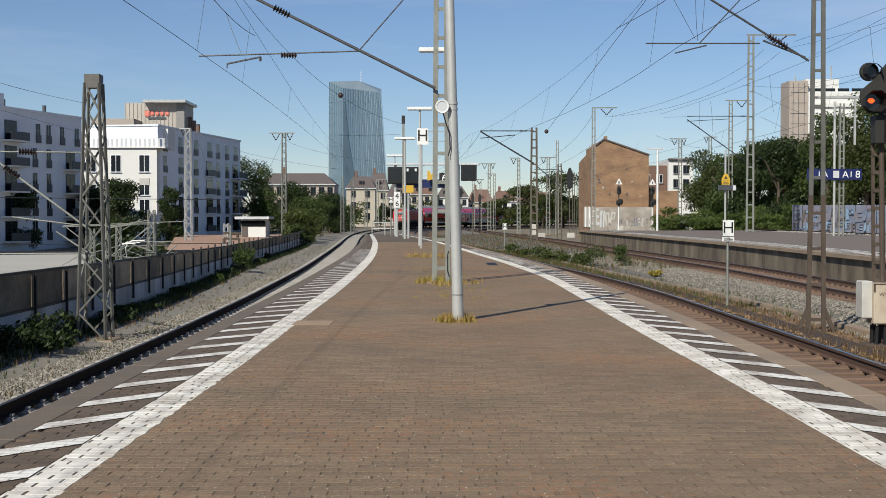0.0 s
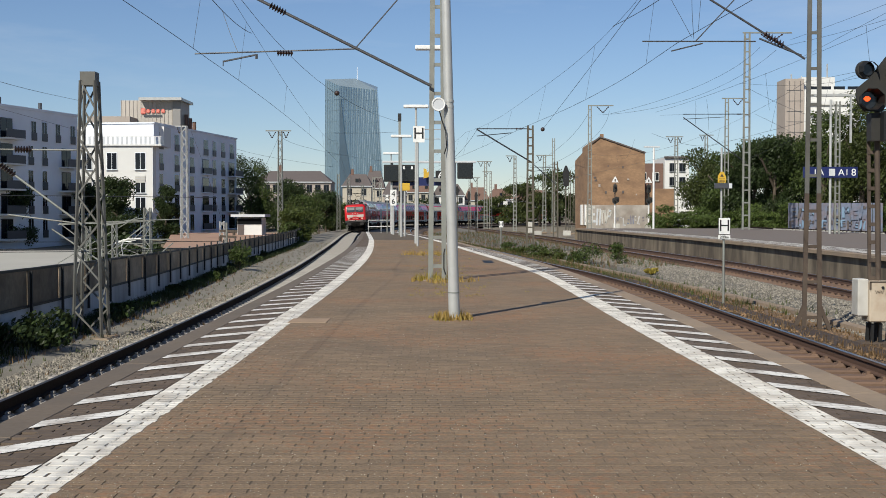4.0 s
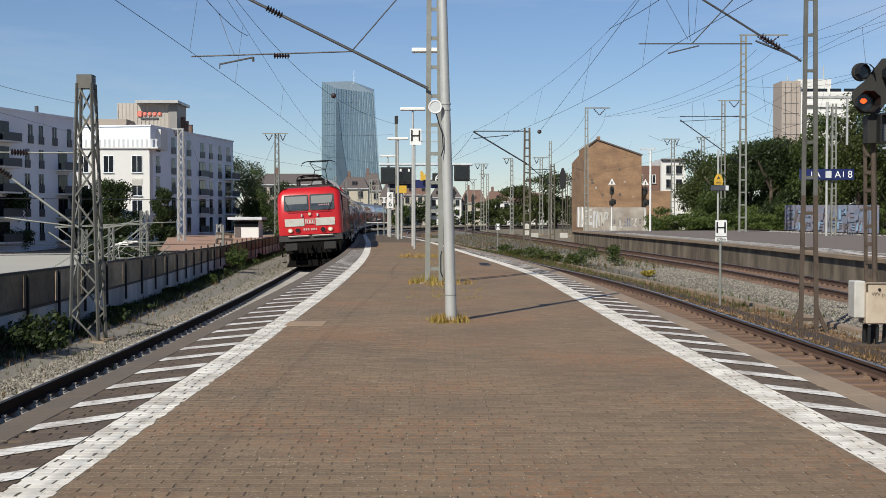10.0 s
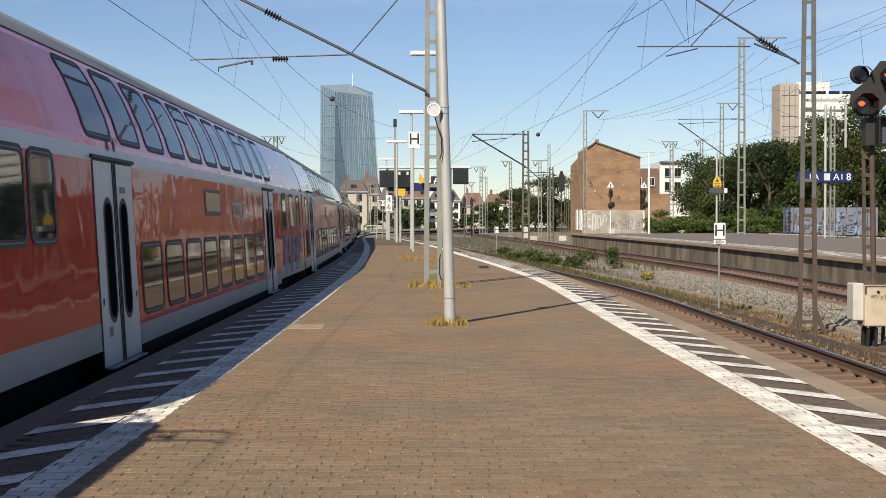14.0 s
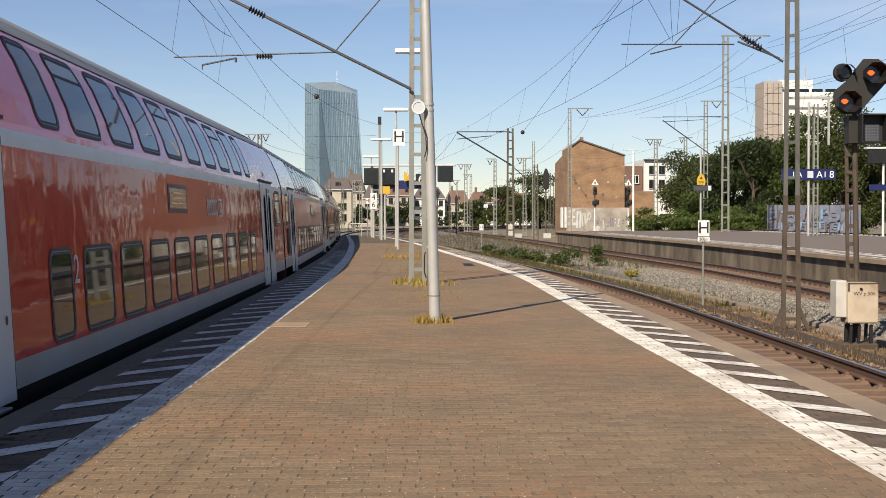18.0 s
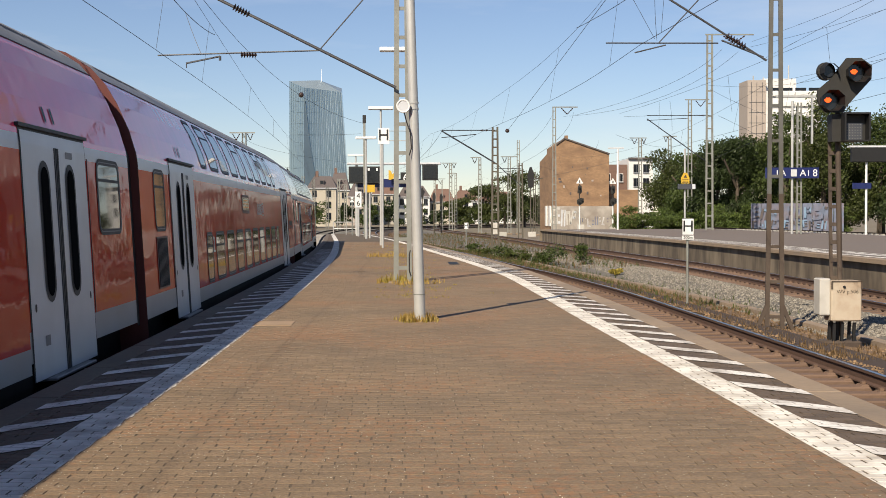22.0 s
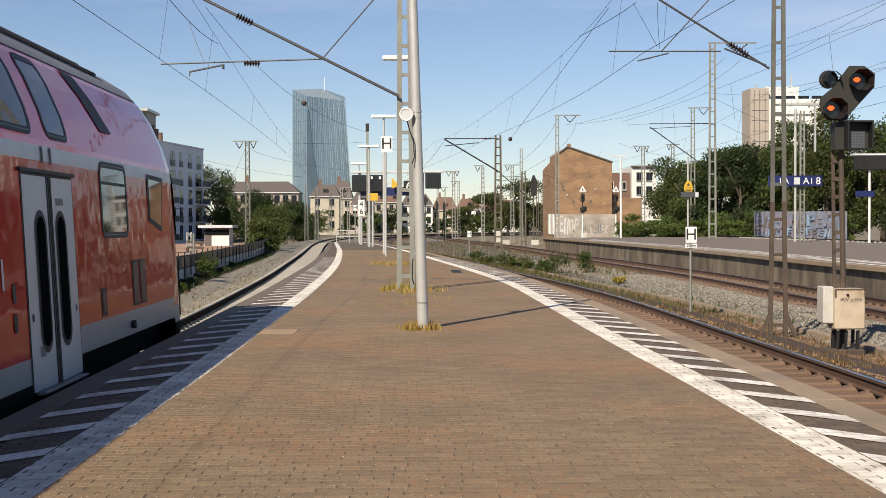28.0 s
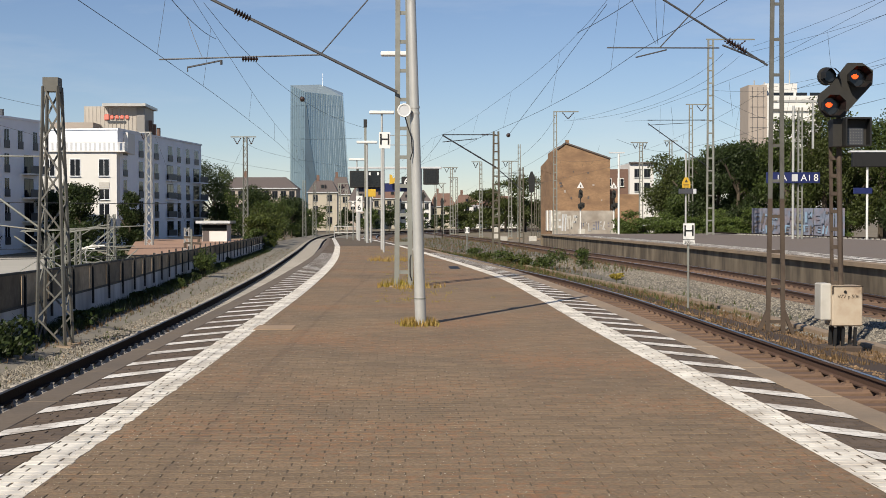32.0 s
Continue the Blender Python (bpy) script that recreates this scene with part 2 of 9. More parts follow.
M_MAROON = mat("dark_maroon_panel", (0.10, 0.014, 0.010), 0.5, 0, 0.15, 4, 0.01)
M_SOLE = mat("blue_grey_sole_paint", (0.30, 0.33, 0.36), 0.35, 0, 0.1, 3, 0.02, (0.24, 0.24, 0.24), 0.5, 1.0)
M_DARKGLASS = mat("tinted_door_glass", (0.010, 0.011, 0.012), 0.35, 0, 0.1, 2, 0, spec=0.0)
M_LGREY = mat("light_grey_paint", (0.60, 0.62, 0.64), 0.35, 0, 0.08, 3, 0.02, (0.48, 0.48, 0.48), 0.45, 1.2)
M_ROOF = mat("grey_train_roof", (0.28, 0.285, 0.29), 0.55, 0, 0.12, 3, 0.05, (0.2, 0.2, 0.2), 0.4, 0.9)
M_DGREY = mat("dusty_dark_grey_frame", (0.036, 0.034, 0.033), 0.7, 0, 0.3, 5, 0.1, (0.065, 0.055, 0.046), 0.5, 1.2)
M_UNDER = mat("sooty_underframe", (0.009, 0.008, 0.0075), 0.9, 0, 0.35, 6, 0.2, spec=0.08)
M_GLASS = mat("train_window_glass", (0.030, 0.032, 0.034), 0.03, 0, 0.1, 2, 0.0, spec=0.32)
M_WIND = mat("windscreen_glass", (0.040, 0.050, 0.062), 0.06, 0, 0.3, 1.6, 0.0, (0.09, 0.10, 0.105), 0.6, 2.0, spec=0.5)
M_OFFWHITE = mat("grimy_white_panel_paint", (0.55, 0.53, 0.48), 0.45, 0, 0.08, 6, 0.02, (0.36, 0.32, 0.27), 0.35, 4)
M_BUFFER = mat("greasy_buffer_steel", (0.040, 0.038, 0.037), 0.6, 0, 0.4, 6, 0.1, (0.04, 0.036, 0.033), 0.6, 3, spec=0.15)
M_SKYGLARE = mat("pale_sky_reflection", (0.165, 0.175, 0.170), 0.6, 0, 0.1, 5, 0.02)
M_SLOPE = mat("blue_grey_roof_slope_paint", (0.060, 0.066, 0.080), 0.32, 0, 0.2, 3, 0.02, (0.10, 0.09, 0.085), 0.5, 1.0)
M_CHIP = mat("pale_stone_chips", (0.42, 0.38, 0.31), 0.8, 0, 0.2, 30, 0, island=0.4)
M_GLINTTRIM = mat("seal_highlight_and_trim_grey", (0.16, 0.16, 0.17), 0.5, 0, 0.1, 4, 0)
M_RUBBER = mat("black_rubber_seal", (0.015, 0.015, 0.017), 0.6, 0, 0.1, 4, 0)
M_LAMP = mat("headlamp_lens", (0.42, 0.36, 0.26), 0.12, 0, 0.25, 9, 0, emit=(1, 0.82, 0.5), strength=0.22)
M_BULB = mat("lit_bulb", (0.9, 0.85, 0.7), 0.3, 0, 0.05, 9, 0, emit=(1, 0.9, 0.68), strength=1.0)
M_SIGRED = mat("orange_signal_light", (0.6, 0.08, 0.02), 0.3, 0, 0.05, 9, 0, emit=(1, 0.10, 0.012), strength=1.5)
M_WALLW = mat("white_render", (0.72, 0.715, 0.69), 0.85, 0, 0.04, 1.0, 0.05, (0.68, 0.67, 0.64), 0.3, 0.15)
# pale render tinted blue, the skylit shade of east walls put into the colour
M_WALLB = mat("pale_render_with_blue_shade", (0.84, 0.88, 0.95), 0.85, 0, 0.05, 1.0, 0.05, (0.68, 0.71, 0.76), 0.3, 0.15)
M_PANE = mat("dark_window_pane", (0.016, 0.019, 0.024), 0.08, 0, 0.2, 0.8, 0, spec=0.28)
M_FRAME = mat("anthracite_window_frame", (0.06, 0.065, 0.075), 0.5, 0, 0.1, 3, 0)
M_BRICKW = mat("brown_brick_gable", (0.30, 0.185, 0.105), 0.9, 0, 0.35, 3.0, 0.5, (0.19, 0.115, 0.07), 0.8, 0.42, stretch=(1, 1, 2))
M_TOWER = mat("tower_glass", (0.33, 0.43, 0.48), 0.16, 0.6, 0.15, 0.06, 0, (0.23, 0.32, 0.37), 0.7, 0.02, stretch=(1, 1, 0.3))
M_TOWERL = mat("tower_mullion", (0.36, 0.45, 0.50), 0.3, 0.4, 0.1, 0.05, 0)
M_SIGN = mat("faded_red_sign", (0.72, 0.22, 0.17), 0.6, 0, 0.1, 3, 0)
M_CLADGREY = mat("grey_cladding", (0.26, 0.25, 0.24), 0.7, 0, 0.1, 0.5, 0.05)
M_CLAD = mat("beige_ribbed_cladding", (0.47, 0.43, 0.38), 0.7, 0, 0.08, 0.5, 0.05, (0.38, 0.34, 0.3), 0.4, 0.3)
M_TOWERF = mat("tower_facet_glass", (0.15, 0.205, 0.245), 0.2, 0.5, 0.2, 0.05, 0)
M_TOWERD = mat("tower_glass_dark", (0.27, 0.355, 0.40), 0.2, 0.5, 0.2, 0.05, 0)
M_BEIGE = mat("pale_yellow_render", (0.47, 0.425, 0.345), 0.9, 0, 0.06, 0.8, 0.05)
M_HIGH = mat("brown_grey_high_rise_panels", (0.40, 0.345, 0.30), 0.9, 0, 0.1, 0.4, 0.05)
M_TILE = mat("red_brown_roof_tiles", (0.175, 0.105, 0.08), 0.9, 0, 0.2, 2, 0.2, stretch=(1, 1, 3))
M_SLATE = mat("grey_brown_roof_tiles", (0.12, 0.10, 0.095), 0.9, 0, 0.15, 2, 0.2)
M_LEAF = leaf_mat("green_leaves", (0.056, 0.081, 0.019))
M_LEAF2 = leaf_mat("darker_green_leaves", (0.031, 0.048, 0.014))
M_LEAF3 = leaf_mat("yellow_green_leaves", (0.062, 0.080, 0.017))
M_LEAF4 = leaf_mat("olive_green_leaves", (0.054, 0.069, 0.018))
# leaf green lightened so the hedge's sunlit look is in the colour
M_HEDGE = leaf_mat("sunlit_green_leaves", (0.078, 0.112, 0.026))
M_STRAW = leaf_mat("dry_yellow_grass", (0.36, 0.245, 0.07), 0.4)
M_STRAWG = leaf_mat("yellow_green_joint_weeds", (0.30, 0.24, 0.045), 0.5)
M_BROWNGRASS = leaf_mat("withered_brown_grass", (0.158, 0.100, 0.048), 0.5)
M_BARK = mat("bark", (0.09, 0.07, 0.05), 0.9, 0, 0.3, 8, 0.3)
M_PANELF = mat("rusty_brown_fence_panel", (0.33, 0.25, 0.165), 0.8, 0, 0.45, 9, 0.4, (0.12, 0.09, 0.055), 0.8, 1.6, rand=0.5)
M_WOODBOX = mat("faded_beige_cabinet_paint", (0.52, 0.435, 0.33), 0.7, 0, 0.15, 8, 0.1, (0.33, 0.225, 0.145), 0.75, 4)
M_SIGBOARD = mat("weathered_signal_black", (0.021, 0.020, 0.017), 0.65, 0, 0.3, 6, 0.1, (0.034, 0.029, 0.023), 0.5, 2.0)
M_SCREEN = mat("dark_display_glass", (0.015, 0.016, 0.018), 0.15, 0, 0.1, 3, 0)
M_SKYPAINT = mat("faded_blue_spray_paint", (0.20, 0.30, 0.42), 0.8, 0, 0.3, 2, 0)
M_SLAB = mat("tan_concrete_slab", (0.36, 0.25, 0.16), 0.8, 0, 0.2, 14, 0.2, (0.25, 0.18, 0.12), 0.5, 2.0)
M_GRAFF2 = mat("blue_grey_sprayed_panel", (0.15, 0.18, 0.25), 0.7, 0, 0.5, 1.5, 0.05, (0.24, 0.16, 0.15), 0.6, 0.9)
M_GRAFF = mat("graffiti_wall_paint", (0.38, 0.345, 0.30), 0.85, 0, 0.5, 0.7, 0.05, (0.24, 0.20, 0.165), 0.8, 0.5)


# ---- mesh helpers ----
def box(bm, cx, cy, cz, sx, sy, sz, bev=0.0):
    g = bmesh.ops.create_cube(bm, size=1, matrix=Matrix.Translation((cx, cy, cz)) @ Matrix.Diagonal((sx, sy, sz, 1)))
    if bev:
        e = {e for v in g["verts"] for e in v.link_edges}
        bmesh.ops.bevel(bm, geom=list(e), offset=bev, segments=1, affect="EDGES")
    return bm


def bar(bm, a, b, r, seg=6, r2=None):
    a, b = Vector(a), Vector(b)
    d = b - a
    q = d.to_track_quat("Z", "Y").to_matrix().to_4x4()
    bmesh.ops.create_cone(bm, cap_ends=True, segments=seg, radius1=r, radius2=r if r2 is None else r2, depth=d.length,
                          matrix=Matrix.Translation((a + b) / 2) @ q)
    return bm


def beam(bm, a, b, w, h):
    """A square bar from a to b."""
    a, b = Vector(a), Vector(b)
    d = b - a
    q = d.to_track_quat("Z", "Y").to_matrix().to_4x4()
    bmesh.ops.create_cube(bm, size=1, matrix=Matrix.Translation((a + b) / 2) @ q @ Matrix.Diagonal((w, h, d.length, 1)))
    return bm


def tube(bm, pts, r, seg=5):
    """One connected round bar through the points; r is one radius or one for each point."""
    pts = [Vector(p) for p in pts]
    rr = [r] * len(pts) if isinstance(r, (int, float)) else r
    prev = None
    ax = (pts[-1] - pts[0]).normalized()
    u = ax.orthogonal().normalized()
    w = ax.cross(u)
    for p, q in zip(pts, rr):
        row = [bm.verts.new(p + (u * math.cos(k * 6.28319 / seg) + w * math.sin(k * 6.28319 / seg)) * q) for k in range(seg)]
        if prev:
            for k in range(seg):
                bm.faces.new((prev[k], prev[(k + 1) % seg], row[(k + 1) % seg], row[k]))
        else:
            bm.faces.new(row[::-1])
        prev = row
    bm.faces.new(prev)
    bmesh.ops.recalc_face_normals(bm, faces=bm.faces)
    return bm


def prism(bm, pts, axis, lo, hi):
    """An outline in two coordinates drawn out along the third (axis 0, 1 or 2)."""
    def put(u, v, w):
        return [(w, u, v), (u, w, v), (u, v, w)][axis]
    a = [bm.verts.new(put(u, v, lo)) for u, v in pts]
    b = [bm.verts.new(put(u, v, hi)) for u, v in pts]
    n = len(pts)
    bm.faces.new(a[::-1])
    bm.faces.new(b)
    for i in range(n):
        bm.faces.new((a[i], a[(i + 1) % n], b[(i + 1) % n], b[i]))
    bmesh.ops.recalc_face_normals(bm, faces=bm.faces)
    return bm


def strip(bm, left, right):
    """A band between two rows of points."""
    a = [bm.verts.new(p) for p in left]
    b = [bm.verts.new(p) for p in right]
    for i in range(len(a) - 1):
        bm.faces.new((a[i], b[i], b[i + 1], a[i + 1]))
    return bm


def mesh_of(bm, name, smooth=False):
    me = bpy.data.meshes.new(name)
    bm.to_mesh(me)
    bm.free()
    if smooth:
        for p in me.polygons:
            p.use_smooth = True
    return me


def part(name, bm, material, parent, label="", smooth=False):
    me = bm if isinstance(bm, bpy.types.Mesh) else mesh_of(bm, name, smooth)
    if not me.materials:
        me.materials.append(material)
    ob = new(name, me)
    ob.parent = parent
    if label:
        ob["label"] = label
    return ob


def thing(name, m, label, category, group="", kind=""):
    ob = new(name)
    ob.empty_display_size = 0.2
    ob.matrix_world = m
    return tagged(ob, label, category, group, kind)


def solo(name, bm, material, label, category, group="", kind="", m=None, smooth=False):
    me = bm if isinstance(bm, bpy.types.Mesh) else mesh_of(bm, name, smooth)
    me.materials.append(material)
    ob = new(name, me)
    if m is not None:
        ob.matrix_world = m
    return tagged(ob, label, category, group, kind)


def letters(text, size, material, parent, m, name="lettering", depth=0.004):
    cu = bpy.data.curves.new(name, "FONT")
    cu.body, cu.size, cu.extrude, cu.align_x, cu.align_y = text, size, depth, "CENTER", "CENTER"
    tmp = bpy.data.objects.new(name, cu)
    me = bpy.data.meshes.new_from_object(tmp)
    bpy.data.objects.remove(tmp)
    bpy.data.curves.remove(cu)
    me.materials.clear()
    ob = part(name, me, material, parent)
    ob.matrix_local = m
    return ob


def curve_at(pts, y):
    """x of a smooth line through (y, x) knots."""
    ys, xs = [p[0] for p in pts], [p[1] for p in pts]
    if y <= ys[0]:
        return xs[0] + (y - ys[0]) * (xs[1] - xs[0]) / (ys[1] - ys[0])
    if y >= ys[-1]:
        return xs[-1] + (y - ys[-1]) * (xs[-1] - xs[-2]) / (ys[-1] - ys[-2])
    i = max(k for k in range(len(ys)) if ys[k] <= y)
    i = min(i, len(ys) - 2)
    def slope(k):
        if k == 0 or k == len(ys) - 1:
            j = min(max(k, 1), len(ys) - 1)
            return (xs[j] - xs[j - 1]) / (ys[j] - ys[j - 1])
        return (xs[k + 1] - xs[k - 1]) / (ys[k + 1] - ys[k - 1])
    h = ys[i + 1] - ys[i]
    t = (y - ys[i]) / h
    m0, m1 = slope(i) * h, slope(i + 1) * h
    return ((2 * t**3 - 3 * t**2 + 1) * xs[i] + (t**3 - 2 * t**2 + t) * m0 + (-2 * t**3 + 3 * t**2) * xs[i + 1] + (t**3 - t**2) * m1)


# ---- the plan: lines along the platform, knots of (y, x) ----
RAIL = -0.92
TRACK1 = [(-297.2, -4.74), (-45.73, -4.74), (0, -4.74), (21.72, -4.76), (30.87, -4.87), (38.87, -5.07), (56.01, -5.66), (74.31, -6.55), (92.58, -7.5), (110.86, -8.5),
          (130.32, -9.65), (154.3, -10.9), (182.9, -11.8), (205.8, -11.9), (228.6, -10.9)]
EDGE_L = [(-45.73, -3.08), (0, -3.08), (10.86, -3.08), (22.86, -3.16), (32.01, -3.32), (48.01, -3.75), (64.02, -4.45), (72.02, -4.8), (84.59, -5.5), (102.9, -6.5)]
LINE_L = [(-45.73, -2.03), (0, -2.03), (7.06, -2.02), (12.22, -1.98), (16.65, -2.0), (26.29, -2.05), (37.72, -2.27), (48.01, -2.62), (58.3, -3.1), (68.59, -3.65), (81.16, -4.45), (102.9, -5.9)]
EDGE_R = [(-45.73, 3.62), (0, 3.62), (10.29, 3.61), (16, 3.58), (25.15, 3.5), (33.15, 3.3), (41.15, 2.85), (49.16, 2.2), (57.16, 1.6), (72.02, 0.45), (90.31, -1.4), (108.6, -3.6)]
LINE_R = [(-45.73, 2.57), (0, 2.57), (10.86, 2.54), (16.29, 2.47), (22.86, 2.46), (29.72, 2.4), (35.44, 2.1), (41.15, 1.73), (49.16, 1.12), (57.16, 0.56), (72.02, -0.62), (90.31, -2.45), (108.6, -4.7)]
TRACK2 = [(-45.73, 5.25), (0, 5.25), (15.38, 5.22), (23.53, 5.17), (29.87, 5.13), (33.48, 5.04), (41.18, 4.58), (50.86, 3.7), (63.98, 2.68), (81.36, 1.07), (101.54, -1.07), (132.04, -3.56),
          (162.63, -4.45), (188.06, -3.56), (213.49, 0.45)]
TRACK3 = [(-45.73, 12.4), (0, 12.45), (34.39, 12.55), (43.44, 12.65), (53.4, 12.6), (64.25, 12.15), (71.5, 11.8), (79.64, 11.35), (114.94, 10.2), (178.01, 6.4), (209.42, 4.6), (235.57, 4.95)]
WIRE3 = [(-45.73, 13.4), (0, 13.5), (34.29, 13.65), (68.59, 13.4), (125.7, 11.3), (194.3, 7.0), (228.6, 5.0), (257.2, 5.4)]
FENCE = [(-34.29, -8.1), (0, -8.05), (22.86, -8.1), (32.01, -8.34), (38.87, -8.66), (53.73, -9.6), (73.16, -10.5), (101.72, -11.9), (137.2, -15.0)]
PLAT2 = [(-45.73, 14.35), (0, 14.4), (37.11, 14.5), (46.16, 14.65), (55.2, 14.9), (67.88, 14.95), (83.26, 14.65), (107.7, 14.0), (122.17, 13.5)]


def rail_path(knots, tail, step=2.0, start=-40):
    """Points of a track's centre line: along its knots, then on through the tail's points."""
    y, out = start, []
    while y < knots[-1][0]:
        out.append(Vector((curve_at(knots, y), y)))
        y += step
    p, q = out[-2], out[-1]
    ctrl = [p, q] + [Vector(t) for t in tail]
    for i in range(1, len(ctrl) - 1):
        a, b = ctrl[i], ctrl[i + 1]
        ta = (ctrl[i + 1] - ctrl[i - 1]).normalized() * (b - a).length
        tb = (ctrl[min(i + 2, len(ctrl) - 1)] - a).normalized() * (b - a).length
        n = max(2, int((b - a).length / step))
        for k in range(1, n + 1):
            t = k / n
            out.append((2 * t**3 - 3 * t**2 + 1) * a + (t**3 - 2 * t**2 + t) * ta + (-2 * t**3 + 3 * t**2) * b + (t**3 - t**2) * tb)
    return out


TAIL1 = [(-5.5, 257.93), (4.0, 285.07), (16, 312.23), (32, 339.38), (60, 375.57), (110, 420.82)]
PATH1 = rail_path(TRACK1, TAIL1, 2.0, -300)
PATH2 = rail_path(TRACK2, [(5.3, 235.75), (14.2, 258.83), (27.5, 285.98), (53, 320.37), (98, 360.19)])
WPATH3 = rail_path(WIRE3, [(11, 282.36), (21, 310.42), (40, 343.9), (80, 389.15), (130, 434.4)])
PATH3 = rail_path(TRACK3, [(10.1, 258.65), (19.2, 284.17), (36.6, 314.94), (73, 356.57), (119, 398.2)])


def side(path, i):
    d = (path[min(i + 1, len(path) - 1)] - path[max(i - 1, 0)]).normalized()
    return Vector((d.y, -d.x))


# ---- ground and tracks ----
def build_ground():
    ys = [-289.6, -90.5, -45.25, 0, 10.86, 22.62, 34.39, 51.59, 68.78, 85.98, 103.17, 136.66, 181, 253.4, 343.9, 570.15, 995.5, 3258]
    offs = [(-3000, -3.2), (-150, -3.2), (-40, -3.2), (-1.2, -3.0), (-0.15, -3.0), (-0.13, -1.4), (2.2, -1.4), (12, -1.4), (28, -1.36), (40, -1.1), (120, -1.0), (3000, -1.0)]
    bm = bmesh.new()
    rows = []
    for y in ys:
        f = curve_at(FENCE, min(y, 136.7)) - (0 if y <= 136.7 else (y - 136.7) * 0.11)
        k = 1 if y < 143 else max(0, 1 - (y - 143) / 69)
        rows.append([bm.verts.new((f + o, y, -1.06 + (z + 1.06) * (k if o < 0 else 1))) for o, z in offs])
    for a, b in zip(rows, rows[1:]):
        for i in range(len(a) - 1):
            bm.faces.new((a[i], a[i + 1], b[i + 1], b[i]))
    solo("ground", bm, M_GROUND, "dry gravelly railway ground with patchy weeds", "ground", kind="structure")


RAIL_PROFILE = [(-0.07, -0.17), (0.07, -0.17), (0.07, -0.15), (0.012, -0.135), (0.012, -0.045), (0.036, -0.035), (0.036, -0.006)]


def rail_mesh(path, off, z, stop):
    prof = RAIL_PROFILE + [(-u, w) for u, w in RAIL_PROFILE[2:][::-1]]
    bm = bmesh.new()
    prev = None
    for i, p in enumerate(path[:stop]):
        s = side(path, i)
        row = [bm.verts.new((p.x + s.x * (off + u), p.y + s.y * (off + u), z + w)) for u, w in prof]
        if prev:
            for k in range(len(prof)):
                bm.faces.new((prev[k], prev[(k + 1) % len(prof)], row[(k + 1) % len(prof)], row[k]))
        prev = row
    bmesh.ops.recalc_face_normals(bm, faces=bm.faces)
    head = bmesh.new()
    pts = [[], []]
    for i, p in enumerate(path[:stop]):
        s = side(path, i)
        for k, u in enumerate((-0.033, 0.033)):
            pts[k].append((p.x + s.x * (off + u), p.y + s.y * (off + u), z))
    strip(head, pts[0], pts[1])
    return bm, head


def build_track(name, path, zl, zr, sleeper_mat, y_hi, web_mat, head_mat, bed, mid, left=((-2.7, -0.46), (-1.9, -0.24)), right=((1.9, -0.24), (2.7, -0.46))):
    track = thing(name, Matrix(), "ballasted railway track with rusty rails and worn bright heads", "railway track", "railway tracks", "structure")
    stop = len(path)
    for off, z in ((-0.7535, zl), (0.7535, zr)):
        web, head = rail_mesh(path, off, z, stop)
        r = part("rail", web, web_mat, track, "rusty steel rail")
        part("rail_head", head, head_mat, r, "polished rail head")
    # ballast bed
    bm = bmesh.new()
    rows = []
    for i, p in enumerate(path):
        s = side(path, i)
        row = []
        for off, dz in (*left, (-1.3, -0.215), (-0.6, mid), (0.6, mid), (1.3, -0.215), *right):
            z = (zl + zr) / 2 + (zr - zl) * max(-1, min(1, off / 0.75)) / 2
            row.append(bm.verts.new((p.x + s.x * off, p.y + s.y * off, z + dz + random.uniform(-0.015, 0.015))))
        rows.append(row)
    for a, b in zip(rows, rows[1:]):
        for k in range(len(a) - 1):
            bm.faces.new((a[k], a[k + 1], b[k + 1], b[k]))
    part("ballast_bed", bm, bed, track, "grey crushed-stone ballast")
    # sleepers, 0.6 m apart
    sl = bmesh.new()
    box(sl, 0, 0, -0.26, 2.5, 0.25, 0.16, 0.02)
    for sx in (-1, 1):
        box(sl, sx * 0.7535, 0, -0.185, 0.34, 0.22, 0.05, 0.02)
    for sx in (-1, 1):
        box(sl, sx * 0.7535, 0, -0.175, 0.32, 0.16, 0.02)
        for o in (-0.11, 0.11):
            box(sl, sx * 0.7535 + o, 0, -0.15, 0.05, 0.07, 0.05)
    me = mesh_of(sl, "sleeper")
    me.materials.append(sleeper_mat)
    far = bmesh.new()
    dist, nxt = 0.0, 0.3
    for i in range(len(path) - 1):
        a, b = path[i], path[i + 1]
        ln = (b - a).length
        while nxt < dist + ln:
            p = a.lerp(b, (nxt - dist) / ln)
            s = side(path, i)
            nxt += 0.6
            if p.y < 4.5 or p.y > 172:
                continue
            roll = math.atan2(zr - zl, 1.507)
            m = Matrix.Translation((p.x, p.y, (zl + zr) / 2)) @ Matrix.Rotation(math.atan2(s.y, s.x), 4, "Z") @ Matrix.Rotation(-roll, 4, "Y")
            if p.y < y_hi:
                o = new("sleeper", me)
                o.parent, o.matrix_local = track, m
            else:
                bmesh.ops.create_cube(far, size=1, matrix=m @ Matrix.Translation((0, 0, -0.255)) @ Matrix.Diagonal((2.5, 0.25, 0.16, 1)))
        dist += ln
    if len(far.verts):
        part("far_sleepers", far, sleeper_mat, track)["kind"] = "stuff"
    else:
        far.free()
    return track


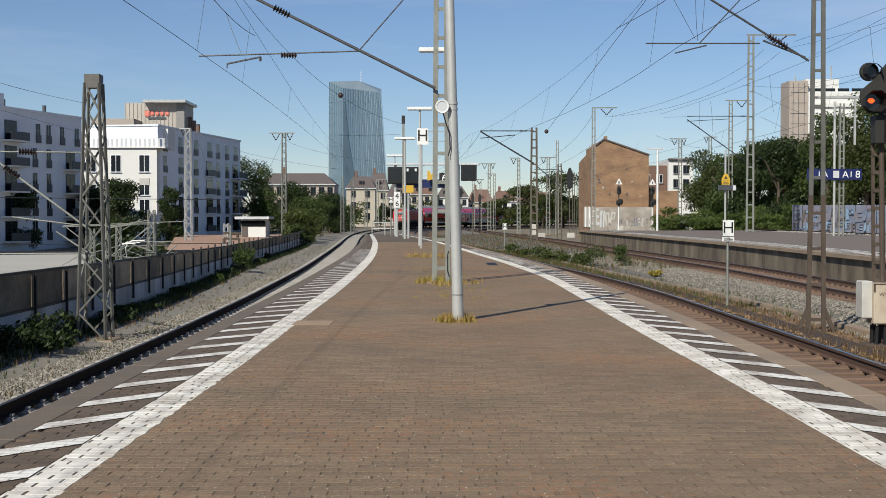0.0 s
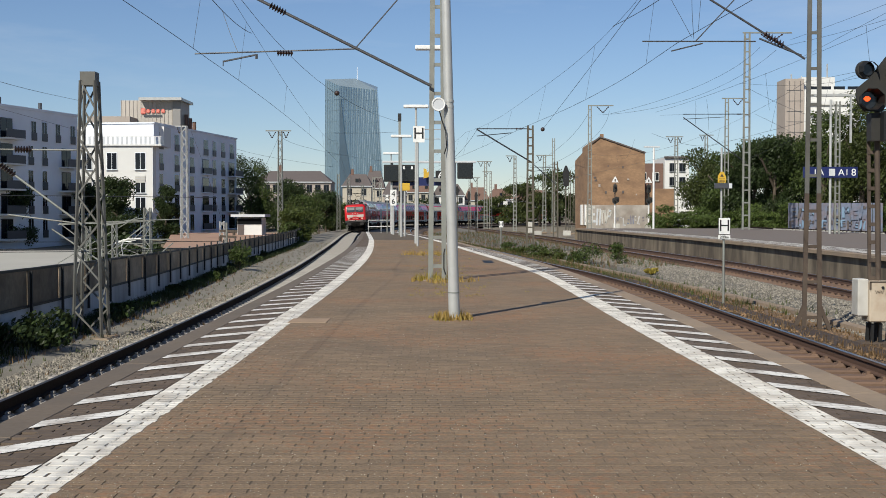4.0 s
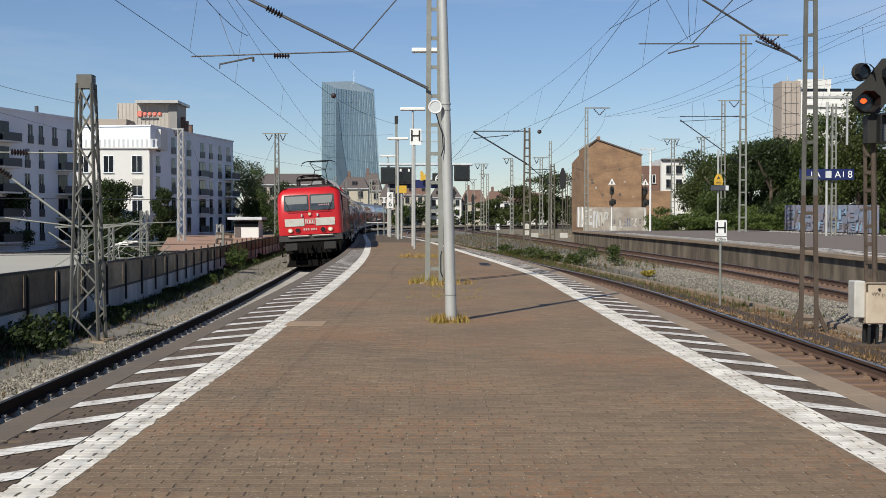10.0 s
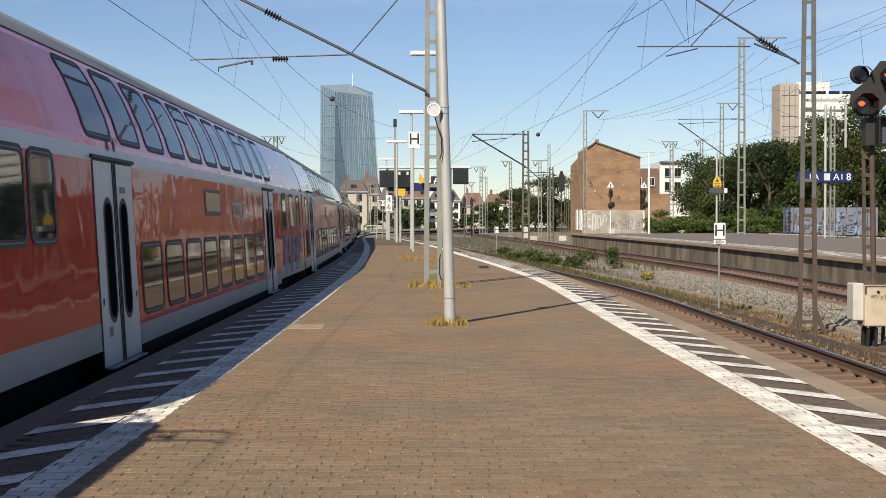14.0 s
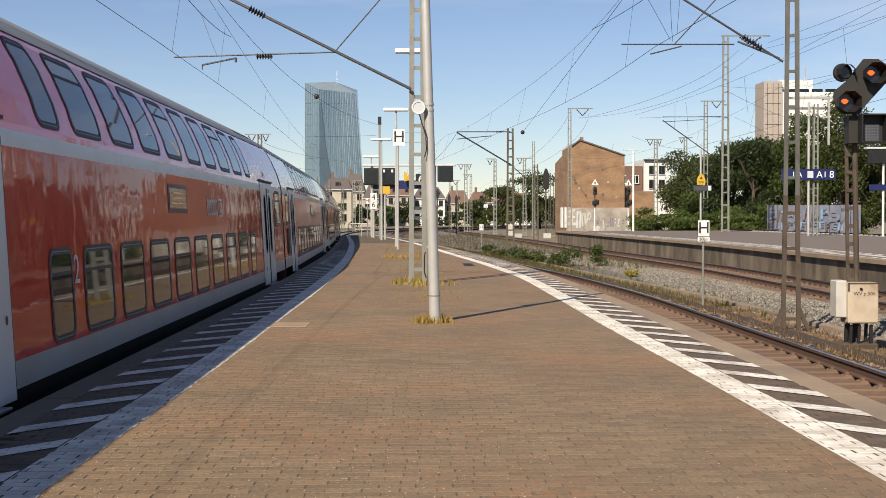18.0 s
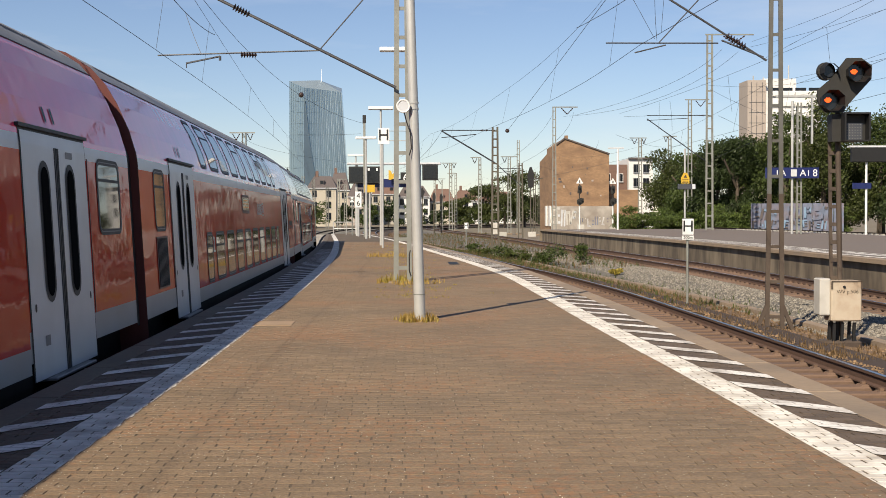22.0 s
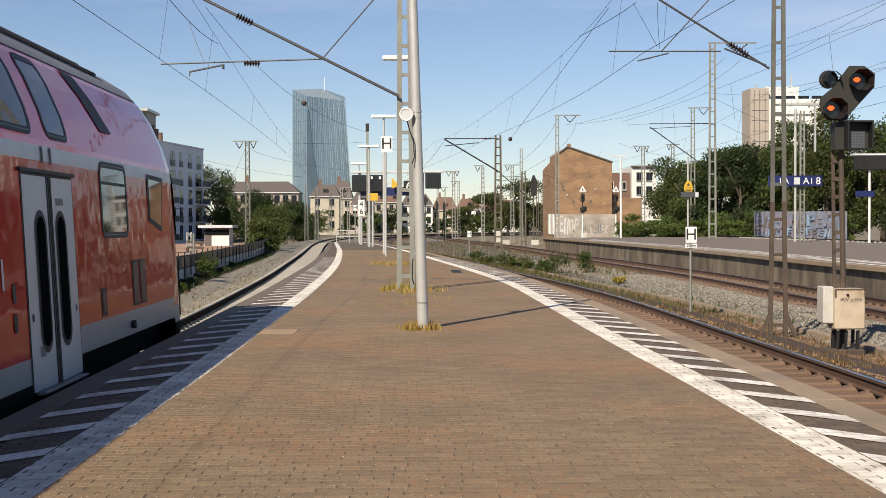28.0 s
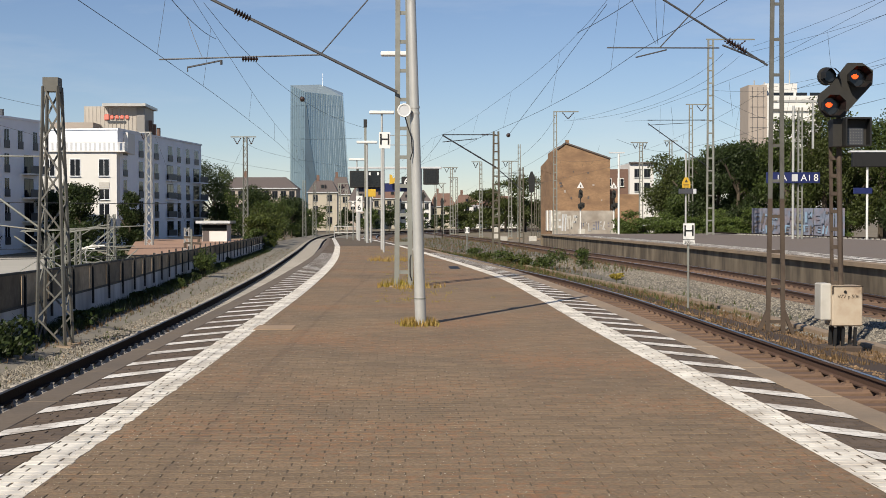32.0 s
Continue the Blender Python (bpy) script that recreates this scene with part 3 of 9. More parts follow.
def stones(name, n, place, material, size, label, seed):
    """Many loose stones in one mesh; place(rng) gives each one's spot."""
    rng = random.Random(seed)
    verts, faces = [], []
    for _ in range(n):
        x, y, z = place(rng)
        s = size * rng.uniform(0.6, 1.5)
        k = len(verts)
        rot = rng.uniform(0, 6.28)
        ring = [(math.cos(rot + a) * s * rng.uniform(0.7, 1.1), math.sin(rot + a) * s * rng.uniform(0.7, 1.1)) for a in (0, 1.57, 3.14, 4.71)]
        for u, w in ring:
            verts.append((x + u, y + w, z - s * 0.4))
        for u, w in ring:
            verts.append((x + u * 0.55, y + w * 0.55, z + s * rng.uniform(0.25, 0.6)))
        faces.append((k + 4, k + 5, k + 6, k + 7))
        for i in range(4):
            faces.append((k + i, k + (i + 1) % 4, k + 4 + (i + 1) % 4, k + 4 + i))
    me = bpy.data.meshes.new(name)
    me.from_pydata(verts, [], faces)
    return solo(name, me, material, label, "stones", kind="stuff")


def verge_z(x, y):
    """Height of the gravel between the middle and the far track: a shallow ditch."""
    a, b = curve_at(TRACK2, y), curve_at(TRACK3, y)
    o = x - a
    if o < 1.75:
        return -0.79
    if o < 3.9:
        return -0.82 - 0.25 * (o - 1.75) / 2.15
    w = max(0.3, b - 2.38 - a - 3.9)
    return -1.07 + 0.14 * min(1, (o - 3.9) / w)


def build_stones():
    def left(r):
        y = 10 + 51 * r.random() ** 1.8
        x = curve_at(TRACK1, y) - 0.95 - 1.15 * r.random() ** 1.3
        return x, y, RAIL - 0.165 - max(0, (curve_at(TRACK1, y) - x - 1.3)) * 0.05
    stones("track_stones", 19000, left, M_STONE, 0.030, "loose grey ballast stones beside the track", 3)
    def path(r):
        y = 9 + 54 * r.random() ** 1.7
        x = curve_at(TRACK1, y) - r.uniform(1.9, 3.4)
        return x, y, RAIL - 0.19 - 0.02 * r.random()
    stones("path_grit", 12000, path, M_STONE, 0.018, "fine grey grit beside the ballast", 7)
    def mid(r):
        y = 15.4 + 57 * r.random() ** 1.6
        x = curve_at(TRACK2, y) + 0.9 + 3.0 * r.random() ** 1.4
        return x, y, verge_z(x, y)
    stones("rusty_stones", 6500, mid, M_RUSTSTONE, 0.030, "rust-stained ballast stones beside the rail", 4)
    def right(r):
        y = 24.4 + 57 * r.random() ** 1.5
        x = curve_at(TRACK3, y) - 1.35 - 2.6 * r.random() ** 1.2
        return x, y, verge_z(x, y) + 0.01
    stones("grey_stones", 15000, right, M_STONE, 0.028, "loose grey ballast stones between tracks", 5)


build_ground()
build_track("track_near", PATH1, RAIL + 0.04, RAIL - 0.04, M_SLEEPER2, 80, M_RAIL, M_RAILDARK, M_BALLAST, -0.222, ((-6.0, -0.5), (-3.4, -0.12), (-2.7, -0.14), (-2.0, -0.25)), ((1.55, -0.24), (2.0, -0.46)))
build_track("track_middle", PATH2, -0.55, -0.55, M_SLEEPER, 69, M_RUSTRAIL, M_RAILTOP, M_RUSTBED, -0.42, ((-2.0, -0.5), (-1.5, -0.24)), ((1.75, -0.27), (2.4, -0.3)))
build_track("track_far", PATH3, -0.72, -0.68, M_SLEEPER, 56, M_RUSTRAIL, M_RAILTOP, M_BALLAST, -0.24, ((-2.4, -0.22), (-1.7, -0.24)), ((1.7, -0.24), (2.2, -0.4)))
build_stones()
ys = [-50 + i * 6 for i in range(45)]
bm = bmesh.new()
strip(bm, [(curve_at(TRACK2, y) + 3.88, y, -1.072) for y in ys], [(curve_at(TRACK3, y) - 2.36, y, -0.935) for y in ys])
bm2 = bmesh.new()
strip(bm2, [(curve_at(TRACK2, y) + 1.73, y, -0.815) for y in ys], [(curve_at(TRACK2, y) + 3.9, y, -1.07) for y in ys])
solo("rusty_strip", bm2, M_RUSTSTONE, "rust-brown soil strip beside the middle track", "soil", kind="structure")
solo("gravel_strip", bm, M_BALLAST, "weedy gravel strip between two tracks", "gravel", kind="structure")


# ---- the platform ----
def build_platform():
    plat = thing("platform", Matrix(), "island platform paved with brown clinker bricks", "platform", kind="structure")
    ys = [-50 + i * 2.5 for i in range(62)]
    top = bmesh.new()
    strip(top, [(curve_at(LINE_L, y) - 0.35, y, -0.0034) for y in ys], [(curve_at(LINE_R, y) + 0.35, y, -0.0034) for y in ys])
    part("paving_bed", top, M_PAVEBASE, plat, "brown clinker paving")
    for edge, line, s in ((EDGE_L, LINE_L, -1), (EDGE_R, LINE_R, 1)):
        bm = bmesh.new()
        wide = 0.27 if s < 0 else 0.30
        strip(bm, [(curve_at(line, y) + s * 0.3, y, -0.016) for y in ys], [(curve_at(edge, y) - s * wide, y, -0.016) for y in ys])
        part("dark_paving_band", bm, M_DARKPAVE, plat, "dark brown setts along the edge")
        # coping slabs, each two metres
        y = 4.0
        while y < 70:
            bm = bmesh.new()
            a, b = y + 0.006, y + 1.994
            xa, xb = curve_at(edge, a), curve_at(edge, b)
            vs = []
            for z in (-0.16, 0.0):
                for xx, yy in ((xa, a), (xb, b), (xb - s * wide, b), (xa - s * wide, a)):
                    vs.append(bm.verts.new((xx, yy, z)))
            for f in ((0, 1, 2, 3), (4, 5, 6, 7), (0, 1, 5, 4), (1, 2, 6, 5), (2, 3, 7, 6), (3, 0, 4, 7)):
                bm.faces.new([vs[i] for i in f])
            bmesh.ops.recalc_face_normals(bm, faces=bm.faces)
            bmesh.ops.bevel(bm, geom=list(bm.edges), offset=0.008, segments=1, affect="EDGES")
            part("coping_slab", bm, M_COPINGL if s < 0 else M_COPING, plat)
            y += 2.0
        for lo, hi in ((-50, 4), (70, 102.5)):
            bm = bmesh.new()
            yy = [lo + i * (hi - lo) / 12 for i in range(13)]
            strip(bm, [(curve_at(edge, y), y, 0) for y in yy], [(curve_at(edge, y) - s * wide, y, 0) for y in yy])
            part("coping", bm, M_COPINGL if s < 0 else M_COPING, plat)
        wall = bmesh.new()
        strip(wall, [(curve_at(edge, y) - s * 0.05, y, -0.1) for y in ys], [(curve_at(edge, y) - s * 0.05, y, -1.3) for y in ys])
        part("edge_wall", wall, M_CONCWALL, plat, "dark concrete platform wall")
    end = bmesh.new()
    y = ys[-1]
    box(end, (curve_at(EDGE_L, y) + curve_at(EDGE_R, y)) / 2, y, -0.62, curve_at(EDGE_R, y) - curve_at(EDGE_L, y), 0.2, 1.2)
    part("end_wall", end, M_CONCWALL, plat)
    return plat


def build_markings():
    mk = thing("edge_marking", Matrix(), "worn white hatched safety lines along both platform edges", "marking", kind="structure")
    for line, edge, s in ((LINE_L, EDGE_L, -1), (LINE_R, EDGE_R, 1)):
        wide = 0.27 if s < 0 else 0.27
        ys = [70.0 + i * 0.69 for i in range(47)]
        bm = bmesh.new()
        strip(bm, [(curve_at(line, y), y, 0.004) for y in ys], [(curve_at(line, y) + s * wide, y, 0.004) for y in ys])
        part("safety_line", bm, M_MARK, mk, "broad worn white line")
        y = 5.42 if s < 0 else 5.04
        pitch = 1.0136 if s < 0 else 0.982
        while y < 54.3:
            bm = bmesh.new()
            x0, x1 = curve_at(line, y) + s * (wide + 0.02), curve_at(edge, y) - s * (0.28 if s < 0 else 0.31)
            w = 0.30 if s < 0 else 0.326
            skew = 1.104 * abs(x1 - x0)
            vs = [bm.verts.new(v) for v in ((x0, y + skew - w / 2, 0.006), (x1, y - w / 2, 0.006), (x1, y + w / 2, 0.006), (x0, y + skew + w / 2, 0.006))]
            bm.faces.new(vs)
            bmesh.ops.recalc_face_normals(bm, faces=bm.faces)
            part("hatch_stripe", bm, M_MARK, mk)
            y += pitch


def brick_verts(x, y, w, d, z, tilt):
    e = 0.0025
    t = tilt
    return [(x, y, -0.03), (x + w, y, -0.03), (x + w, y + d, -0.03), (x, y + d, -0.03),
            (x + e, y + e, z + t), (x + w - e, y + e, z - t), (x + w - e, y + d - e, z - t), (x + e, y + d - e, z + t)]


def build_bricks(plat):
    """Clinker bricks, 20 by 10 cm in staggered rows; the rows by the camera are parts, the rest is joined by colour."""
    rng = random.Random(11)
    w, d, g = 0.2, 0.1, 0.003
    box_faces = ((4, 5, 6, 7), (0, 1, 5, 4), (1, 2, 6, 5), (2, 3, 7, 6), (3, 0, 4, 7))
    fields = {"brick_field": ([], [], M_PAVE), "edge_bricks": ([], [], M_DARKPAVE), "painted_bricks": ([], [], M_MARKBRICK)}
    unit = bpy.data.meshes.new("brick")
    unit.from_pydata(brick_verts(0, 0, w - g, d - g, 0.0, 0), [], list(box_faces))
    unit.materials.append(M_PAVE1)
    row, y, single = 0, 5.2, 0
    while y < 70:
        l1, r1 = curve_at(LINE_L, y), curve_at(LINE_R, y)
        lo, hi = curve_at(EDGE_L, y) + 0.275, curve_at(EDGE_R, y) - 0.305
        x = math.floor(lo / w) * w + (0.1 if row % 2 else 0.0) + rng.uniform(-0.022, 0.022)
        dy = rng.uniform(-0.002, 0.002)
        while x < hi:
            cuts = [q for q in (l1 - 0.30, l1, r1, r1 + 0.30) if x + 0.015 < q < x + w - g - 0.015]
            slip = rng.uniform(-0.004, 0.004)
            ends = [max(x + slip, lo), *cuts, min(x + slip + w - g - rng.random() * 0.003, hi)]
            for a, b in zip(ends, ends[1:]):
                if b - a < 0.012:
                    continue
                mid = (a + b) / 2
                z = rng.uniform(-0.0009, 0.0004)
                if l1 - 0.30 < mid < l1 or r1 < mid < r1 + 0.30:
                    kind = "painted_bricks"
                else:
                    kind = "brick_field" if l1 < mid < r1 else "edge_bricks"
                if kind == "brick_field" and 6.3 <= y < 8.0 and abs(x - 0.1) < 1.9 and b - a > 0.19 and single < 300:
                    o = new("brick", unit)
                    o.parent, o.location = plat, (x + slip, y + dy, z)
                    single += 1
                else:
                    verts, faces, _ = fields[kind]
                    k = len(verts)
                    gap = 0.005 if kind == "painted_bricks" else 0.0
                    verts += brick_verts(a + gap, y + dy + gap, b - a - gap, d - g - gap, z, rng.uniform(-0.0009, 0.0009))
                    faces += [tuple(k + i for i in f) for f in box_faces]
            x += w
        y += d
        row += 1
    for name, (verts, faces, material) in fields.items():
        me = bpy.data.meshes.new(name)
        me.from_pydata(verts, [], faces)
        part(name, me, material, plat)["kind"] = "stuff"


platform = build_platform()
build_markings()


# ---- second platform, with its track wall ----
def build_platform2():
    p2 = thing("platform_far", Matrix(), "wide asphalt platform with a dark concrete track wall", "platform", kind="structure")
    ys = [-50 + i * 8.6 for i in range(21)]
    z = 0.08
    top = bmesh.new()
    strip(top, [(curve_at(PLAT2, y) + 0.5, y, z - 0.005) for y in ys], [(33.0 - max(0, y - 45) * 0.022, y, z + 0.0) for y in ys])
    part("asphalt", top, M_ASPHALT, p2, "dark grey asphalt")
    lip = bmesh.new()
    prev = None
    for y in ys:
        x = curve_at(PLAT2, y)
        row = [lip.verts.new(v) for v in ((x + 0.5, y, z), (x, y, z), (x, y, z - 0.14), (x + 0.16, y, z - 0.14))]
        if prev:
            for k in range(3):
                lip.faces.new((prev[k], prev[k + 1], row[k + 1], row[k]))
        prev = row
    part("coping", lip, M_COPING, p2, "pale projecting concrete coping")
    wall = bmesh.new()
    strip(wall, [(curve_at(PLAT2, y) + 0.15, y, z - 0.1) for y in ys], [(curve_at(PLAT2, y) + 0.15, y, -1.25) for y in ys])
    part("track_wall", wall, M_CONCWALL, p2, "stained dark concrete wall")
    endw = bmesh.new()
    box(endw, (curve_at(PLAT2, 122) + 31.3) / 2, 122.1, -0.6, 31.3 - curve_at(PLAT2, 122), 0.3, 1.3)
    part("end_wall", endw, M_CONCWALL, p2)
    line = bmesh.new()
    strip(line, [(curve_at(PLAT2, y) + 1.75, y, z + 0.012) for y in ys], [(curve_at(PLAT2, y) + 1.95, y, z + 0.012) for y in ys])
    part("safety_line", line, M_MARK, p2)
    y = 31.7
    while y < 101.4:
        bm = bmesh.new()
        x = curve_at(PLAT2, y)
        vs = [bm.verts.new(v) for v in ((x + 0.5, y, z + 0.008), (x + 1.75, y + 1.2, z + 0.008), (x + 1.75, y + 1.75, z + 0.008), (x + 0.5, y + 0.55, z + 0.008))]
        bm.faces.new(vs)
        bmesh.ops.recalc_face_normals(bm, faces=bm.faces)
        part("hatch_stripe", bm, M_MARK, p2)
        y += 1.086
    back = bmesh.new()
    strip(back, [(32.0 - max(0, y - 45) * 0.022, y, z + 0.012) for y in ys], [(32.35 - max(0, y - 45) * 0.022, y, z + 0.012) for y in ys])
    part("back_line", back, M_MARK, p2)


build_platform2()


# ---- left: fence on its wall, lower yard ----
def build_fence():
    wall = thing("trackside_wall", Matrix(), "low grey concrete retaining wall below the fence", "wall", kind="structure")
    bm = bmesh.new()
    ys = [-38 + i * 3.7 for i in range(48)]
    prev = None
    for y in ys:
        x = curve_at(FENCE, y)
        top = -0.37 if y < 69 else -0.37 - (y - 69) * 0.0018
        row = [bm.verts.new(v) for v in ((x + 0.02, y, -3.1), (x + 0.02, y, -1.5), (x, y, top), (x - 0.25, y, top), (x - 0.25, y, -3.1))]
        if prev:
            for k in range(4):
                bm.faces.new((prev[k], prev[k + 1], row[k + 1], row[k]))
        prev = row
    bmesh.ops.recalc_face_normals(bm, faces=bm.faces)
    part("wall_body", bm, M_CONC, wall)
    fence = thing("panel_fence", Matrix(), "rusty brown panel fence on a concrete wall", "fence")
    post, panel, rail = bmesh.new(), bmesh.new(), bmesh.new()
    box(post, 0, 0, -0.2, 0.05, 0.055, 1.06)
    pm = mesh_of(post, "fence_post")
    pm.materials.append(M_BLACK)
    y = 9.05
    while y < 134:
        x, x2 = curve_at(FENCE, y), curve_at(FENCE, y + 2.17)
        o = new("post", pm)
        o.parent, o.location = fence, (x + 0.06, y, 0.0 if y < 69 else -0.08)
        b = bmesh.new()
        top = 0.36 - min(0.25, max(0, y - 22.6) * 0.00785)
        vs = []
        for zz in (-0.37, top):
            for xx, yy in ((x - 0.02, y + 0.03), (x2 - 0.02, y + 2.14), (x2 - 0.06, y + 2.14), (x - 0.06, y + 0.03)):
                vs.append(b.verts.new((xx, yy, zz)))
        for f in ((0, 1, 2, 3), (4, 5, 6, 7), (0, 1, 5, 4), (1, 2, 6, 5), (2, 3, 7, 6), (3, 0, 4, 7)):
            b.faces.new([vs[i] for i in f])
        bmesh.ops.recalc_face_normals(b, faces=b.faces)
        part("panel", b, M_PANELF, fence)
        b = bmesh.new()
        beam(b, (x - 0.03, y, top + 0.02), (x2 - 0.03, y + 2.17, top - 0.008 + 0.02), 0.07, 0.05)
        part("top_rail", b, M_BLACK, fence)
        b = bmesh.new()
        beam(b, (x - 0.01, y, -0.36), (x2 - 0.01, y + 2.17, -0.36), 0.06, 0.05)
        part("bottom_rail", b, M_BLACK, fence)
        y += 2.17


build_fence()


def flat(name, pts, z, material, label, category, kind="structure"):
    bm = bmesh.new()
    bm.faces.new([bm.verts.new((x, y, z)) for x, y in pts])
    bmesh.ops.recalc_face_normals(bm, faces=bm.faces)
    return solo(name, bm, material, label, category, kind=kind)


flat("yard_slab", [(-9.6, 4.57), (-9.6, 34.29), (-10.4, 45.73), (-34, 134.94), (-110, 139.46), (-110, 4.57)], -2.4, M_LIGHTCONC, "large pale flat concrete slab of the lower yard", "yard")
flat("bare_soil", [(-13.3, 95.03), (-14.3, 126.7), (-17, 149.33), (-22, 177.38), (-38.5, 176.93), (-22, 97.74)], -1.2, M_SOIL, "reddish bare soil slope beside the railway", "soil")


# ---- the train ----
def arc(path):
    out = [0.0]
    for a, b in zip(path, path[1:]):
        out.append(out[-1] + (b - a).length)
    return out


ARC1 = arc(PATH1)
ZERO1 = ARC1[[i for i, p in enumerate(PATH1) if p.y >= 0][0]] - PATH1[[i for i, p in enumerate(PATH1) if p.y >= 0][0]].y


def on_track(s):
    """The point of the near track at s metres along it, from beside the camera."""
    s += ZERO1
    i = min(max(int(np.searchsorted(ARC1, s)) - 1, 0), len(PATH1) - 2)
    return PATH1[i].lerp(PATH1[i + 1], (s - ARC1[i]) / (ARC1[i + 1] - ARC1[i]))


# where the leading buffers are, in metres along the track
RUN = [(0, 243.9), (2, 207.1), (4, 169.4), (6, 130.9), (7, 111.3), (8, 92.3), (9, 73.8), (10, 55.6), (11, 38.4), (11.5, 30.1), (12, 21.9), (12.5, 13.75), (12.8, 8.9),
       (13.4, -1.1), (14, -9.9), (15, -24.4), (16.5, -45.6), (17, -52.2), (18, -64.9), (19, -76.2), (20, -87.8), (21, -99.3), (22, -108.15), (23, -117.7),
       (24, -126.7), (25, -135.1), (25.5, -139.3), (26.5, -147.1), (27.5, -154.6), (28, -158.2), (29, -165.0), (30, -171.2), (31, -176.7), (32, -181.3)]
CANT = 3.1


def vehicle_pose(center, half):
    f, r = on_track(center - half), on_track(center + half)
    d = (f - r).normalized()
    m = Matrix(((d.y, d.x, 0, (f.x + r.x) / 2), (-d.x, d.y, 0, (f.y + r.y) / 2), (0, 0, 1, RAIL), (0, 0, 0, 1)))
    return m @ Matrix.Rotation(radians(CANT), 4, "Y")


COACH = 26.8
OFFSETS = [16.9 + COACH * (k + 0.5) for k in range(6)]


# A vehicle's own space: y ahead, x to its right, z up from the rails; the platform is on its left (-x).
HALF = [(1.22, 0.42), (1.36, 0.62), (1.385, 0.76), (1.385, 1.02), (1.385, 2.0), (1.385, 3.0), (1.375, 3.14), (1.30, 3.45), (1.17, 3.80), (1.04, 4.05),
        (0.86, 4.28), (0.55, 4.50), (0.25, 4.60), (0.0, 4.63)]


def half_x(z):
    for (x0, z0), (x1, z1) in zip(HALF, HALF[1:]):
        if z0 <= z <= z1:
            return x0 + (x1 - x0) * (z - z0) / (z1 - z0)
    return 0.0


def half_z(x):
    for (x0, z0), (x1, z1) in list(zip(HALF, HALF[1:]))[6:]:
        if x1 <= abs(x) <= x0:
            return z0 + (z1 - z0) * (x0 - abs(x)) / (x0 - x1)
    return 4.6


def band(lo, hi, y0, y1, sides=(-1, 1), out=0.0):
    """A belt of the coach body between two heights; one that reaches the top is closed over the roof."""
    zs = sorted({lo, hi, *[z for x, z in HALF if lo < z < hi]})
    bm = bmesh.new()
    for s in sides:
        a = [bm.verts.new((s * (half_x(z) + out), y0, z)) for z in zs]
        b = [bm.verts.new((s * (half_x(z) + out), y1, z)) for z in zs]
        for i in range(len(zs) - 1):
            bm.faces.new((a[i], a[i + 1], b[i + 1], b[i]))
    bmesh.ops.remove_doubles(bm, verts=bm.verts, dist=0.0005)
    bmesh.ops.recalc_face_normals(bm, faces=bm.faces)
    return bm


def pane_on_side(y, z0, z1, w, s, out, slant=0.0, rnd=0.06):
    """A pane with rounded corners that follows the side's curve."""
    r = min(rnd, w * 0.45, (z1 - z0) * 0.45)
    turn = [radians(k * 22.5) for k in range(5)] if r > 0.03 else [0, radians(90)]
    ends = [(r * (1 - math.cos(a)), r * (1 - math.sin(a))) for a in turn]
    levels = [(z0 + h, c) for h, c in ends]
    if r < 0.001:
        levels = [(z0, 0)]
    lo, hi = levels[-1][0], z1 - (levels[-1][0] - z0)
    levels += [(z, 0.0) for _, z in HALF if lo + 0.01 < z < hi - 0.01]
    levels += [(z1 - h, c) for h, c in (ends[::-1] if r >= 0.001 else [(0, 0)])]
    bm = bmesh.new()
    left, right = [], []
    for z, cut in levels:
        left.append((s * (half_x(z) + out), y - w / 2 + cut + slant * (z - z0), z))
        right.append((s * (half_x(z) + out), y + w / 2 - cut + slant * (z - z0), z))
    strip(bm, left, right)
    bmesh.ops.recalc_face_normals(bm, faces=bm.faces)
    for f in bm.faces:
        if f.normal.x * s < 0:
            f.normal_flip()
    return bm


def ring_on_side(y, z0, z1, w, s, out, t, rnd):
    """A rounded frame of width t that follows the side's curve."""
    zs = [z for _, z in HALF if z0 + rnd < z < z1 - rnd]
    arc_ = [radians(k * 22.5) for k in range(5)]
    def loop(o):
        r, h, a, b = max(0.02, rnd - o), w / 2 - o, z0 + o, z1 - o
        pts = [(h - r + r * math.cos(q), b - r + r * math.sin(q)) for q in arc_]
        pts += [(-h + r - r * math.sin(q), b - r + r * math.cos(q)) for q in arc_] + [(-h, z) for z in zs[::-1]]
        pts += [(-h + r - r * math.cos(q), a + r - r * math.sin(q)) for q in arc_]
        return pts + [(h - r + r * math.sin(q), a + r - r * math.cos(q)) for q in arc_] + [(h, z) for z in zs]
    bm = bmesh.new()
    outer, inner = ([bm.verts.new((s * (half_x(z) + out), y + u, z)) for u, z in loop(o)] for o in (0.0, t))
    for k in range(len(outer)):
        f = bm.faces.new((outer[k - 1], outer[k], inner[k], inner[k - 1]))
        f.normal_update()
        if f.normal.x * s < 0:
            f.normal_flip()
    return bm


